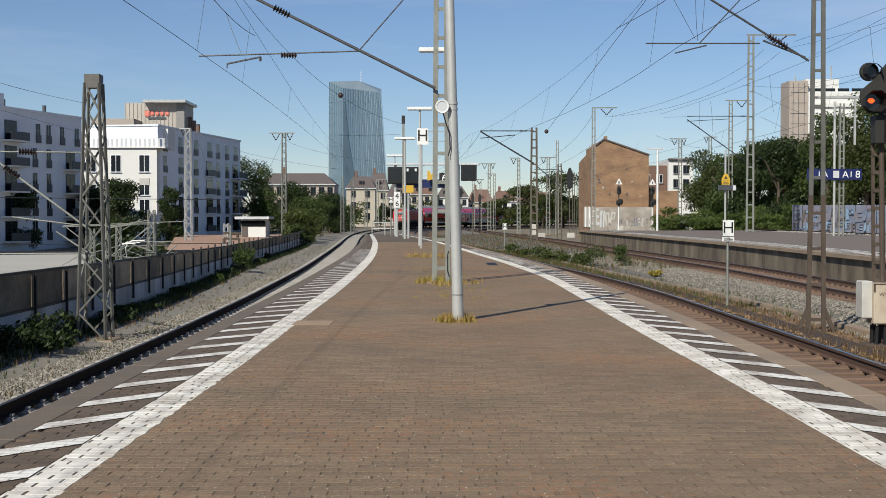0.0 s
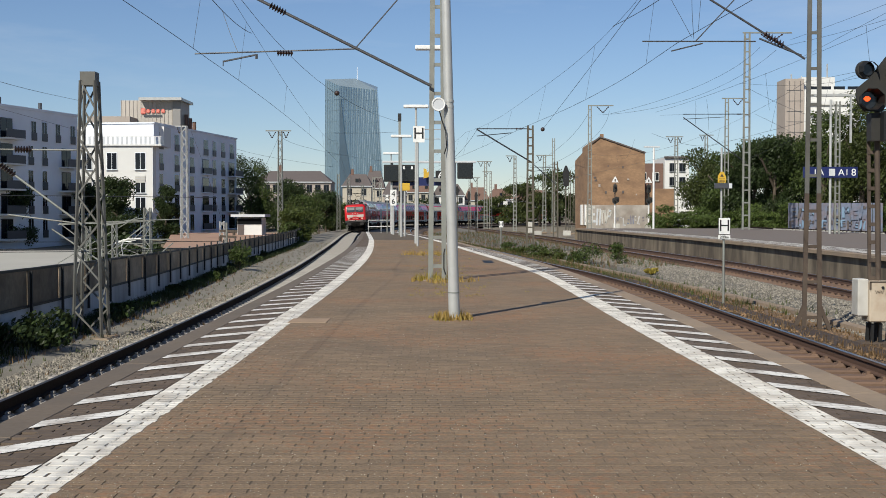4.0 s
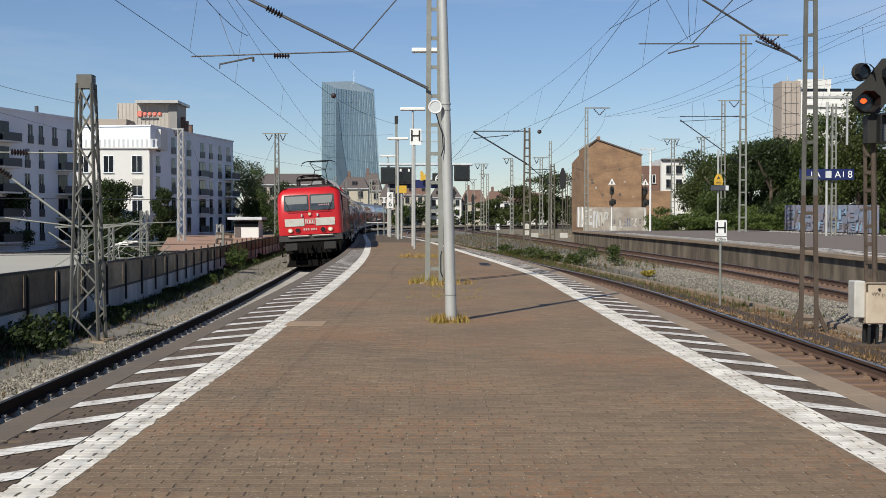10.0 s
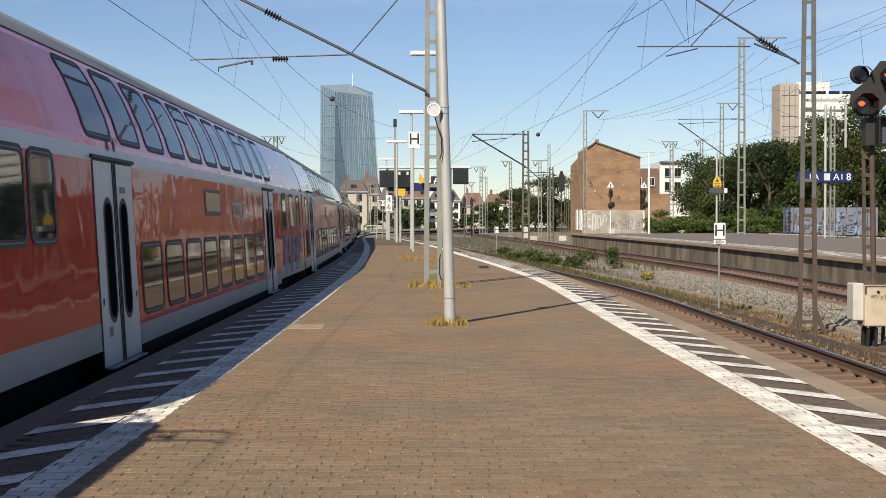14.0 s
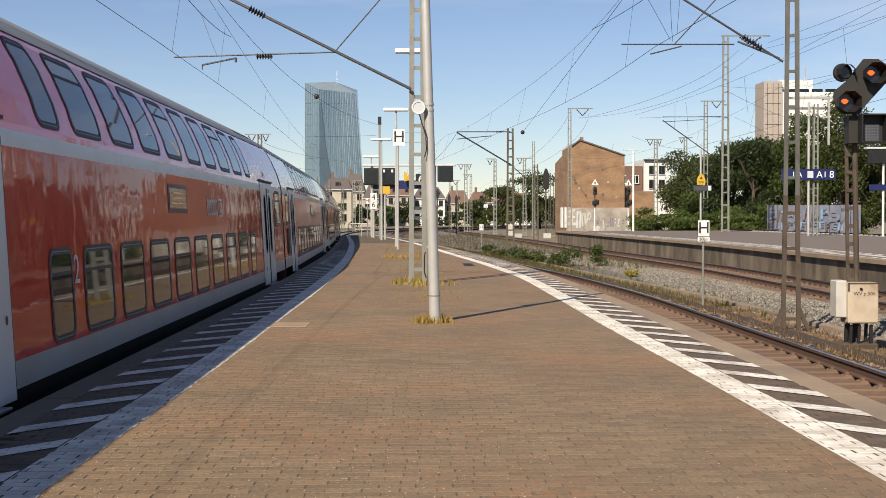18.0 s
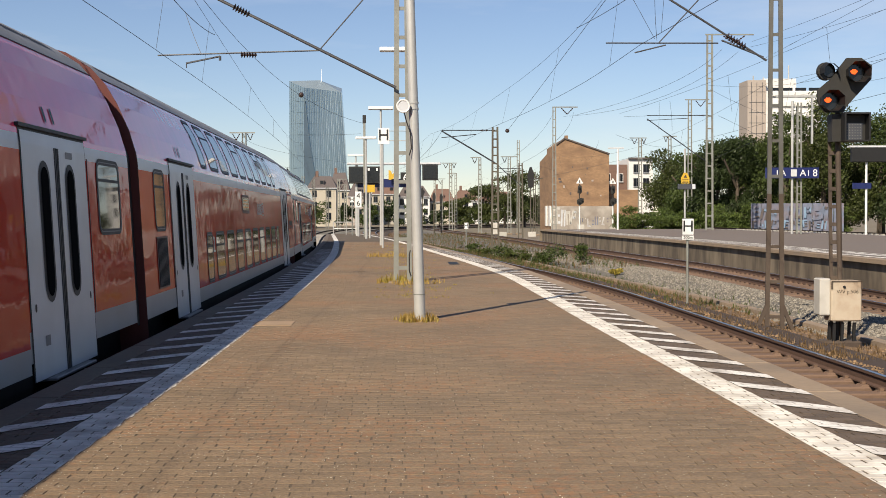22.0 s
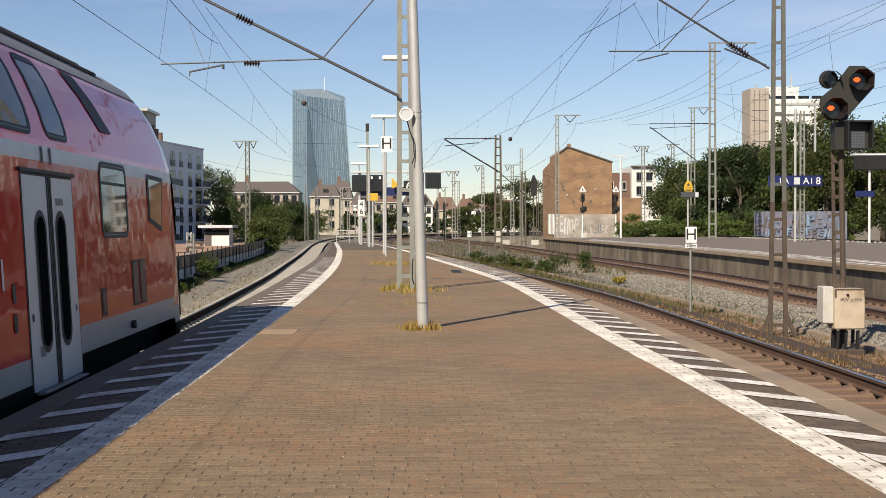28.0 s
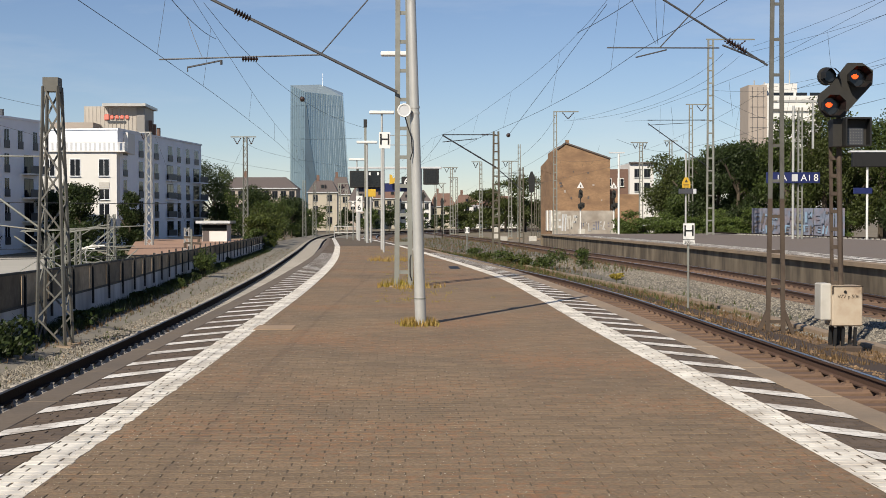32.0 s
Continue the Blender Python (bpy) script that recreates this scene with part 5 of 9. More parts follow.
def build_loco():
    c = thing("electric_locomotive", Matrix(), "red electric locomotive with grey frame and raised rear pantograph", "locomotive")
    Y = 7.72
    W = 1.47
    prof = [(W, 0.62), (W, 1.05), (W, 3.10), (1.43, 3.26), (1.06, 3.62)]
    def shell(name, lo, hi, material, label, y0, y1):
        pts = [(x, z) for x, z in prof if lo <= z <= hi]
        bm = bmesh.new()
        for s in (-1, 1):
            a = [bm.verts.new((s * x, y0, z)) for x, z in pts]
            b = [bm.verts.new((s * x, y1, z)) for x, z in pts]
            for i in range(len(pts) - 1):
                bm.faces.new((a[i], a[i + 1], b[i + 1], b[i]))
        bmesh.ops.recalc_face_normals(bm, faces=bm.faces)
        return part(name, bm, material, c, label)
    shell("frame_side", 0.62, 1.05, M_LOCOFRAME, "dusty dark grey frame", -Y + 0.94, Y - 0.94)
    shell("side_wall", 1.05, 3.26, M_LOCOSIDE, "dull red louvred side", -Y + 0.9, Y - 0.9)
    shell("roof_slope", 3.26, 3.62, M_SLOPE, "dark grey roof slope", -Y + 0.9, Y - 0.9)
    bm = bmesh.new()
    strip(bm, [(-1.06, -Y + 0.9, 3.62), (-1.06, Y - 0.9, 3.62)], [(1.06, -Y + 0.9, 3.62), (1.06, Y - 0.9, 3.62)])
    for e in (1, -1):
        prism(bm, [(-1.43, 3.1), (1.43, 3.1), (1.43, 3.26), (1.06, 3.62), (-1.06, 3.62), (-1.43, 3.26)], 1, e * (Y - 0.9) - 0.02, e * (Y - 0.9) + 0.02)
    part("roof", bm, M_DGREY, c)
    # cab fronts, bevelled blocks with raked windscreens
    for e in (1, -1):
        # one shell: side, rounded corner, raked front, mirrored
        levels = [(1.59, 1.47), (2.2, 1.47), (2.62, 1.47), (3.0, 1.46), (3.2, 1.45), (3.42, 1.42), (3.58, 1.35), (3.69, 1.22), (3.75, 1.0)]
        bm = bmesh.new()
        rows = []
        for n, (z, wz) in enumerate(levels):
            yf = Y - max(0, z - 2.62) * 0.25 - (0, 0, 0, 0, 0, 0.02, 0.06, 0.14, 0.30)[n]
            half = [(wz, Y - 0.92), (wz, Y - 0.42), (wz - 0.02, yf - 0.22), (wz - 0.07, yf - 0.09), (wz - 0.15, yf - 0.025), (wz - 0.25, yf), (0.0, yf)]
            full = [(-x, y) for x, y in half] + half[::-1][1:]
            rows.append([bm.verts.new((x, e * y, z)) for x, y in full])
        for a, b in zip(rows, rows[1:]):
            for n in range(len(a) - 1):
                bm.faces.new((a[n], a[n + 1], b[n + 1], b[n]))
        bm.faces.new(rows[-1])
        bmesh.ops.recalc_face_normals(bm, faces=bm.faces)
        for fc in bm.faces:
            fc.smooth = True
        for ed in bm.edges:
            ed.smooth = ed.calc_face_angle(0.0) < 0.75
        cab = part("cab_front", bm, M_RED, c, "bright red cab front")
        bm = bmesh.new()
        prism(bm, [(e * (Y - 0.95), 0.52), (e * (Y - 0.35), 0.52), (e * (Y - 0.04), 0.72), (e * (Y - 0.04), 1.046), (e * (Y - 0.95), 1.046)], 0, -1.44, 1.44)
        part("front_apron", bm, M_DGREY, c, "dark grey front apron")
        # windscreens
        rake = math.atan2(0.28, 1.10)
        for s in (-1, 1):
            m = Matrix.Translation((s * 0.585, e * (Y - 0.105), 2.73)) @ Matrix.Rotation(e * rake, 4, "X")
            for nm, w, h, o, mt in (("windscreen", 1.12, 0.86, 0.0, M_RUBBER), ("pane", 1.04, 0.78, 0.008, M_WIND)):
                bm = bmesh.new()
                box(bm, 0, 0, 0, w, 0.02, h)
                bmesh.ops.bevel(bm, geom=[ed for ed in bm.edges if abs(ed.verts[0].co.y - ed.verts[1].co.y) > 0.01], offset=0.09, segments=4, profile=0.5, affect="EDGES")
                bm.transform(m @ Matrix.Translation((0, e * (0.012 + o), 0)))
                if nm == "windscreen":
                    fr = part(nm, bm, mt, cab, "large windscreen in a black rubber seal")
                else:
                    part(nm, bm, mt, fr, "dark glass under a painted sky reflection")
            bm = bmesh.new()
            bm2 = Matrix.Translation((s * 0.585, e * (Y - 0.105), 2.73)) @ Matrix.Rotation(e * rake, 4, "X")
            beam(bm, bm2 @ Vector((s * 0.50, e * 0.04, 0.1)), bm2 @ Vector((s * 0.30, e * 0.05, -0.46)), 0.025, 0.02)
            part("wiper", bm, M_RUBBER, cab, "black wiper")
            # pale sheet on the upper pane, painted in place of the reflected sky
            bm = bmesh.new()
            box(bm, 0, 0, 0, 0.98, 0.006, 0.42)
            bm.transform(m @ Matrix.Translation((0, e * 0.030, 0.14)))
            part("sun_blind", bm, M_SKYGLARE, cab, "pale sky reflection painted on the upper windscreen")
            if s * e < 0:
                for k in range(6):
                    bm = bmesh.new()
                    box(bm, -0.30 + k * 0.085, 0, 0, 0.05, 0.006, 0.075)
                    bm.transform(m @ Matrix.Translation((0, e * 0.030, -0.16)))
                    part("route_bar", bm, M_FADED, cab, "faint reddish route strokes")
            # white band panels, lamps
            bm = bmesh.new()
            box(bm, s * 0.70, e * (Y + 0.022), 1.70, 0.88, 0.02, 0.40)
            part("white_panel", bm, M_OFFWHITE, cab, "off-white warning panel")
            for k, (xx, mt, rr) in enumerate(((0.91, M_LAMP, 0.085), (0.58, M_SCREEN, 0.085))):
                bm = bmesh.new()
                bar(bm, (s * xx, e * (Y - 0.02), 1.29), (s * xx, e * (Y + 0.07), 1.29), 0.145, 20, 0.125)
                ring = part("lamp_housing", bm, M_RED, cab, "round red lamp housing")
                bm = bmesh.new()
                bar(bm, (s * xx, e * (Y + 0.06), 1.29), (s * xx, e * (Y + 0.078), 1.29), 0.105, 20)
                part("headlamp" if k == 0 else "tail_lamp", bm, mt, ring, "clear lit headlamp" if k == 0 else "dark tail lamp")
                if k == 0:
                    part("bulb", bar(bmesh.new(), (s * xx, e * (Y + 0.07), 1.29), (s * xx, e * (Y + 0.084), 1.29), 0.04, 12), M_BULB, ring)
            bm = bmesh.new()
            box(bm, s * 0.36, e * (Y + 0.06), 2.07, 0.07, 0.08, 0.13)
            part("socket", bm, M_LGREY, cab)
            bm = bmesh.new()
            bar(bm, (s * 0.875, e * (Y - 0.1), 1.05), (s * 0.875, e * (Y + 0.45), 1.05), 0.1, 10)
            box(bm, s * 0.875, e * (Y + 0.48), 1.05, 0.56, 0.06, 0.34, 0.03)
            part("buffer", bm, M_BUFFER, c, "dusty square-headed buffer")
            bm = bmesh.new()
            bar(bm, (s * 1.33, e * (Y + 0.02), 1.2), (s * 1.33, e * (Y + 0.02), 0.6), 0.035, 8)
            box(bm, s * 1.33, e * (Y - 0.05), 1.12, 0.12, 0.12, 0.25)
            part("step_iron", bm, M_UNDER, c)
        bm = bmesh.new()
        bar(bm, (0, e * (Y - 0.02), 2.12), (0, e * (Y + 0.06), 2.12), 0.105, 16, 0.095)
        ring = part("lamp_housing", bm, M_RED, cab)
        part("top_lamp", bar(bmesh.new(), (0, e * (Y + 0.05), 2.12), (0, e * (Y + 0.068), 2.12), 0.075, 16), M_LAMP, ring, "round upper headlamp")
        bm = bmesh.new()
        box(bm, 0, e * (Y + 0.025), 1.73, 0.42, 0.02, 0.28, 0.004)
        em = part("emblem", bm, M_OFFWHITE, cab, "white square emblem with red border")
        for a, b, w, h in ((0, 0.105, 0.34, 0.02), (0, -0.105, 0.34, 0.02), (-0.165, 0, 0.02, 0.21), (0.165, 0, 0.02, 0.21), (-0.06, 0, 0.05, 0.13), (0.07, 0, 0.05, 0.13)):
            bm = bmesh.new()
            box(bm, a, e * (Y + 0.037), 1.73 + b, w, 0.01, h)
            part("emblem_bar", bm, M_RED, em)
        for k in range(6):
            bm = bmesh.new()
            box(bm, -0.27 + k * 0.1 + (0.05 if k > 2 else 0), e * (Y + 0.02), 1.32, 0.055, 0.02, 0.11)
            part("number_bar", bm, M_OFFWHITE, cab)
        bm = bmesh.new()
        bar(bm, (-1.0, e * (Y + 0.05), 2.26), (1.0, e * (Y + 0.05), 2.26), 0.013, 8)
        part("hand_rail", bm, M_RED, cab)
        bm = bmesh.new()
        for s in (-1, 1):
            bar(bm, (s * 0.08, e * (Y + 0.06), 0.985), (s * 1.02, e * (Y + 0.06), 0.985), 0.03, 8)
        part("shunter_rail", bm, M_OFFWHITE, c, "pale horizontal shunter's rail")
        bm = bmesh.new()
        box(bm, 0, e * (Y - 0.1), 0.98, 2.3, 0.2, 0.5)
        part("buffer_beam", bm, M_UNDER, c, "black buffer beam")
        bm = bmesh.new()
        beam(bm, (0, e * Y, 1.05), (0, e * (Y + 0.45), 1.02), 0.08, 0.12)
        beam(bm, (0, e * (Y + 0.3), 1.02), (0, e * (Y + 0.3), 0.6), 0.06, 0.06)
        for s in (-1, 1):
            for k in range(3):
                bar(bm, (s * (0.2 + 0.22 * k), e * (Y + 0.05), 1.0), (s * (0.22 + 0.24 * k), e * (Y + 0.12), 0.5), 0.022, 6)
        part("coupling", bm, M_UNDER, c, "screw coupling and hoses")
        bm = bmesh.new()
        prism(bm, [(-1.2, 0.12), (1.2, 0.12), (1.05, 0.42), (-1.05, 0.42)], 1, e * (Y - 0.25) - 0.02, e * (Y - 0.25) + 0.02)
        part("rail_guard", bm, M_UNDER, c)
    # louvred sides: horizontal beads
    for s in (-1, 1):
        for k in range(14):
            bm = bmesh.new()
            box(bm, s * (W + 0.004), 0, 1.25 + k * 0.138, 0.06, 9.4, 0.042, 0.012)
            part("louvre_bead", bm, M_LOCOSIDE, c)
        for e in (1, -1):
            bm = bmesh.new()
            box(bm, s * (W + 0.006), e * 5.45, 2.0, 0.02, 0.62, 1.9)
            door = part("cab_door", bm, M_LOCOSIDE, c, "dull red driver's door")
            for o in (-0.38, 0.38):
                bm = bmesh.new()
                bar(bm, (s * (W + 0.06), e * 5.45 + o, 0.95), (s * (W + 0.06), e * 5.45 + o, 2.3), 0.016, 6)
                part("grab_rail", bm, M_MAST, door)
            bm = bmesh.new()
            box(bm, s * (W + 0.008), e * 6.55, 2.66, 0.02, 0.52, 0.86, 0.004)
            fr = part("cab_side_window", bm, M_RUBBER, c, "narrow side window")
            bm = bmesh.new()
            box(bm, s * (W + 0.02), e * 6.55, 2.66, 0.012, 0.40, 0.74)
            part("pane", bm, M_DARKGLASS, fr)
            bm = bmesh.new()
            for z in (0.3, 0.6):
                box(bm, s * 1.42, e * 5.45, z, 0.2, 0.55, 0.03)
            part("steps", bm, M_UNDER, c)
        for y in (-3.5, -0.6, 2.6):
            bm = bmesh.new()
            bmesh.ops.create_cube(bm, size=1, matrix=Matrix.Translation((s * 1.25, y, 3.44)) @ Matrix.Rotation(s * 0.77, 4, "Y") @ Matrix.Diagonal((0.46, 1.95, 0.05, 1)))
            gr = part("roof_grille", bm, M_UNDER, c, "dark roof-slope grille")
            bm = bmesh.new()
            for o in (-0.21, 0.21):
                bmesh.ops.create_cube(bm, size=1, matrix=Matrix.Translation((s * 1.25, y, 3.44)) @ Matrix.Rotation(s * 0.77, 4, "Y") @ Matrix.Translation((o, 0, 0.02)) @ Matrix.Diagonal((0.04, 1.95, 0.05, 1)))
            for o in (-0.95, 0.0, 0.95):
                bmesh.ops.create_cube(bm, size=1, matrix=Matrix.Translation((s * 1.25, y + o, 3.44)) @ Matrix.Rotation(s * 0.77, 4, "Y") @ Matrix.Translation((0, 0, 0.021)) @ Matrix.Diagonal((0.38, 0.04, 0.05, 1)))
            part("grille_rim", bm, M_LOCOFRAME, gr, "grey rim of the grille")
        for y in (-4.8, -2.0, 1.4, 4.2):
            bm = bmesh.new()
            bar(bm, (s * W, y, 0.86), (s * (W + 0.02), y, 0.86), 0.11, 12)
            part("frame_port", bm, M_UNDER, c)
        for k in range(10):
            bm = bmesh.new()
            for n in range(1 + k % 4):
                box(bm, s * (W + 0.002), -5.6 + k * 1.13 + n * 0.09, 0.80 + 0.07 * (k % 3), 0.006, 0.055, 0.028)
            part("stencil_bar", bm, M_DULL, c)
        for y in (6.6, -6.6):
            part("sand_hose", tube(bmesh.new(), [(s * 1.5, y, 0.95), (s * 1.52, y, 0.5), (s * 1.4, y, 0.25)], 0.03, 6), M_UNDER, c)
        for k in range(5):
            bm = bmesh.new()
            box(bm, s * (W + 0.042), -1.2 + k * 0.12, 2.0, 0.012, 0.045, 0.3)
            part("emblem_bar", bm, M_FADED, c, "worn pale emblem strokes")
    # roof gear
    for e, up in ((1, False), (-1, True)):
        y = e * 4.9
        base = bmesh.new()
        for sx in (-0.6, 0.6):
            beam(base, (sx, y - 0.9, 3.95), (sx, y + 0.9, 3.95), 0.06, 0.06)
        for sy in (-0.8, 0.8):
            beam(base, (-0.6, y + sy, 3.95), (0.6, y + sy, 3.95), 0.06, 0.06)
        pan = part("pantograph", base, M_UNDER, c, "raised pantograph" if up else "folded pantograph")
        for sx in (-0.6, 0.6):
            for sy in (-0.8, 0.8):
                bm = bmesh.new()
                bar(bm, (sx, y + sy, 3.5), (sx, y + sy, 3.95), 0.04, 8)
                for k in range(4):
                    bar(bm, (sx, y + sy, 3.58 + k * 0.09), (sx, y + sy, 3.61 + k * 0.09), 0.10, 10, 0.06)
                part("insulator", bm, M_INSUL, pan)
        bm = bmesh.new()
        top = 5.30 if up else 4.16
        wide = 1.0 if up else 0.72
        knee = (y + e * 1.35, 4.85) if up else (y + e * 1.3, 4.12)
        for s in (-1, 1):
            bar(bm, (s * 0.45, y - e * 0.35, 4.0), (s * 0.30, knee[0], knee[1]), 0.024, 6)
            bar(bm, (s * 0.30, knee[0], knee[1]), (s * 0.5, y - e * 0.1, top - 0.1), 0.018, 6)
        bar(bm, (-0.3, knee[0], knee[1]), (0.3, knee[0], knee[1]), 0.025, 6)
        bar(bm, (-0.3, knee[0], knee[1]), (0.5, y - e * 0.1, top - 0.1), 0.015, 6)
        part("arms", bm, M_UNDER, pan)
        for o in (-0.18, 0.18):
            pts = [(-0.98, top - 0.28), (-0.92, top - 0.12), (-0.78, top - 0.03), (-0.55, top), (0.55, top), (0.78, top - 0.03), (0.92, top - 0.12), (0.98, top - 0.28)]
            bm = tube(bmesh.new(), [(x * wide, y - e * 0.1 + o, z) for x, z in pts], 0.019 if up else 0.015, 6)
            part("contact_strip", bm, M_UNDER, pan)
        bm = bmesh.new()
        for s in (-0.5, 0.5):
            bar(bm, (s, y - e * 0.1 - 0.18, top - 0.03), (s, y - e * 0.1 + 0.18, top - 0.03), 0.02, 6)
        bar(bm, (-0.5, y - e * 0.1, top - 0.05), (0.5, y - e * 0.1, top - 0.05), 0.02, 6)
        part("head_frame", bm, M_UNDER, pan)
    for k, y in enumerate((2.8, 2.4, 1.0, -0.4, -0.8, -2.4)):
        bm = bmesh.new()
        bar(bm, (-0.72, y, 3.5), (-0.72, y, 3.9), 0.05, 8)
        for j in range(4):
            bar(bm, (-0.72, y, 3.56 + j * 0.09), (-0.72, y, 3.60 + j * 0.09), 0.16, 10, 0.08)
        part("roof_insulator", bm, M_INSUL, c)
    bm = bmesh.new()
    bar(bm, (-0.72, 3.6, 3.92), (-0.72, -3.6, 3.92), 0.03, 6)
    box(bm, 0.5, 0.5, 3.62, 0.6, 2.2, 0.24, 0.04)
    box(bm, -0.35, -2.9, 3.68, 0.4, 0.5, 0.36, 0.04)
    part("roof_line", bm, M_UNDER, c, "roof high-voltage bar and switchgear")
    bogie(c, 4.0, 3.3, 0.62)
    bogie(c, -4.0, 3.3, 0.62)
    bm = bmesh.new()
    box(bm, 0, 0, 0.62, 2.4, 11.0, 0.8)
    part("under_box", bm, M_UNDER, c)
    # set the body on its running gear
    keep = ("cab_front", "bogie", "wheelset", "buffer", "coupling", "rail_guard", "step_iron", "buffer_beam", "under_box", "steps")
    for o in c.children_recursive:
        if o.name.split(".")[0] not in keep:
            for v in o.data.vertices:
                z = v.co.z
                v.co.z = z + 0.21 if z > 3.545 else 1.59 + (z - 1.05) * 0.868
    return c


loco = build_loco()
coaches = [low_coach(), build_coach("hatch", 0.95, True), build_coach("window", 0.95, False)]
coaches += [build_coach("window", -0.78, True), build_coach("hatch", 0.95, False)]
control = build_control_car()


# ---- masts, wires and signals ----
def lattice(bm, x, y, z0, z1, w0, w1, d=None, rungs=0.55, zig=True, leg=0.045):
    """Two or four legs with rungs or zigzag between them."""
    d0 = w0 if d is None else d
    four = d is None
    corners = [(-1, -1), (1, -1), (1, 1), (-1, 1)] if four else [(-1, 0), (1, 0)]
    def at(c, t):
        w = (w0 + (w1 - w0) * t) / 2
        dd = w if four else 0
        return Vector((x + c[0] * w, y + c[1] * dd, z0 + (z1 - z0) * t))
    for c in corners:
        beam(bm, at(c, 0), at(c, 1), leg, leg if four else leg * 2.2)
    n = max(2, int((z1 - z0) / rungs))
    pairs = list(zip(corners, corners[1:] + corners[:1])) if four else [(corners[0], corners[1])]
    for a, b in pairs:
        for k in range(n):
            if zig:
                p, q = (a, b) if k % 2 else (b, a)
                beam(bm, at(p, k / n), at(q, (k + 1) / n), leg * 0.5, leg * 0.7)
            else:
                beam(bm, at(a, (k + 0.5) / n), at(b, (k + 0.5) / n), leg * 0.5, leg * 1.6)
    return bm


def wire(bm, pts, r=0.012):
    return tube(bm, pts, r, 5)


def insulator(bm, a, b, r=0.07, n=6):
    a, b = Vector(a), Vector(b)
    d = b - a
    pts, rr = [a], [r * 0.35]
    for k in range(n):
        for f, q in ((0.25, 0.35), (0.3, 1.0), (0.65, 0.6), (0.75, 0.35)):
            pts.append(a + d * (k + f) / n)
            rr.append(r * q)
    tube(bm, pts + [b], rr + [r * 0.35], 10)
    return bm


def mast(name, x, y, z0, z1, w0, w1, material, label, zig=True, d=None, rungs=0.5, leg=0.045, group="overhead line masts"):
    t = thing(name, Matrix.Translation((x, y, z0)), label, "mast", group)
    bm = bmesh.new()
    lattice(bm, 0, 0, 0, z1 - z0, w0, w1, d, rungs, zig, leg)
    part("lattice", bm, material, t)
    bm = bmesh.new()
    box(bm, 0, 0, -0.09, w0 + 0.35, (w0 if d is None else 0.3) + 0.35, 0.24, 0.03)
    part("footing", bm, M_COPING, t, "concrete footing")
    return t


def sub(parent, name, bm, material, label=""):
    """A part given in world coordinates under a thing that stands somewhere."""
    bm.transform(parent.matrix_world.inverted())
    return part(name, bm, material, parent, label)


# near left lattice mast
ml = mast("lattice_mast", -7.2, 25.38, -1.1, 4.2, 0.58, 0.29, M_DARKMAST, "dark grey riveted lattice mast beside the fence", True, None, 0.55, 0.052)
sub(ml, "cap_plate", box(bmesh.new(), -7.2, 25.38, 4.24, 0.31, 0.31, 0.28), M_DARKMAST)
bm = bmesh.new()
bar(bm, (-9.45, 25.38, 2.78), (-7.35, 25.38, 1.22), 0.024, 8)
bar(bm, (-9.45, 25.38, 2.80), (-7.35, 25.38, 2.78), 0.015, 8)
bar(bm, (-8.9, 25.38, 1.45), (-7.3, 25.38, 1.25), 0.015, 8)
bar(bm, (-8.0, 25.38, 1.15), (-6.95, 25.38, 0.45), 0.018, 8)
sub(ml, "cantilever", bm, M_MAST, "tubular cantilever reaching over the lower tracks")
sub(ml, "insulator", insulator(bmesh.new(), (-9.05, 25.38, 2.48), (-8.75, 25.38, 2.26), 0.075, 6), M_INSUL)
sub(ml, "insulator", insulator(bmesh.new(), (-8.75, 25.38, 2.80), (-8.40, 25.38, 2.79), 0.075, 6), M_INSUL)

# mast on the platform, with the cantilever over the near track
m2 = mast("platform_mast", -0.04, 27.1, 0.0, 7.6, 0.30, 0.20, M_MAST, "grey flat ladder mast standing on the platform", False, 0.1, 0.62, 0.05)
bm = bmesh.new()
bar(bm, (-0.17, 26.98, 4.27), (-4.75, 26.98, 6.55), 0.033, 10)
bar(bm, (-1.83, 26.98, 5.08), (-5.35, 26.98, 4.97), 0.016, 8)
bar(bm, (-4.0, 26.98, 4.96), (-4.0, 26.98, 4.86), 0.03, 6)
bar(bm, (-4.73, 26.98, 4.82), (-4.73, 26.98, 4.70), 0.012, 6)
bar(bm, (-1.83, 26.98, 5.10), (0.0, 26.98, 7.2), 0.014, 6)
bar(bm, (-4.73, 26.98, 4.80), (-4.0, 26.98, 4.95), 0.02, 6)
sub(m2, "cantilever", bm, M_TUBE, "dark tubular cantilever with stay wire")
sub(m2, "insulator", insulator(bmesh.new(), (-3.55, 26.98, 4.985), (-3.2, 26.98, 4.985), 0.075, 6), M_INSUL)
sub(m2, "insulator", insulator(bmesh.new(), (-3.7, 26.98, 6.03), (-3.35, 26.98, 5.85), 0.085, 6), M_INSUL)

# mast right of the middle track
mr = mast("trackside_mast", 7.76, 25.49, -1.05, 1.9, 0.33, 0.25, M_RUSTMAST, "grey-green ladder mast with rusty foot beside the track", False, 0.1, 0.7, 0.042)
sub(mr, "upper_lattice", lattice(bmesh.new(), 7.76, 25.49, 1.9, 7.8, 0.25, 0.17, 0.1, 0.7, False, 0.040), M_DARKMAST, "weathered olive upper ladder")
bm = bmesh.new()
bar(bm, (7.57, 25.49, 4.68), (5.15, 25.49, 6.18), 0.023, 8)
bar(bm, (6.55, 25.49, 5.04), (4.2, 25.49, 5.04), 0.014, 8)
bar(bm, (6.62, 25.49, 5.1), (7.5, 25.49, 4.75), 0.02, 6)
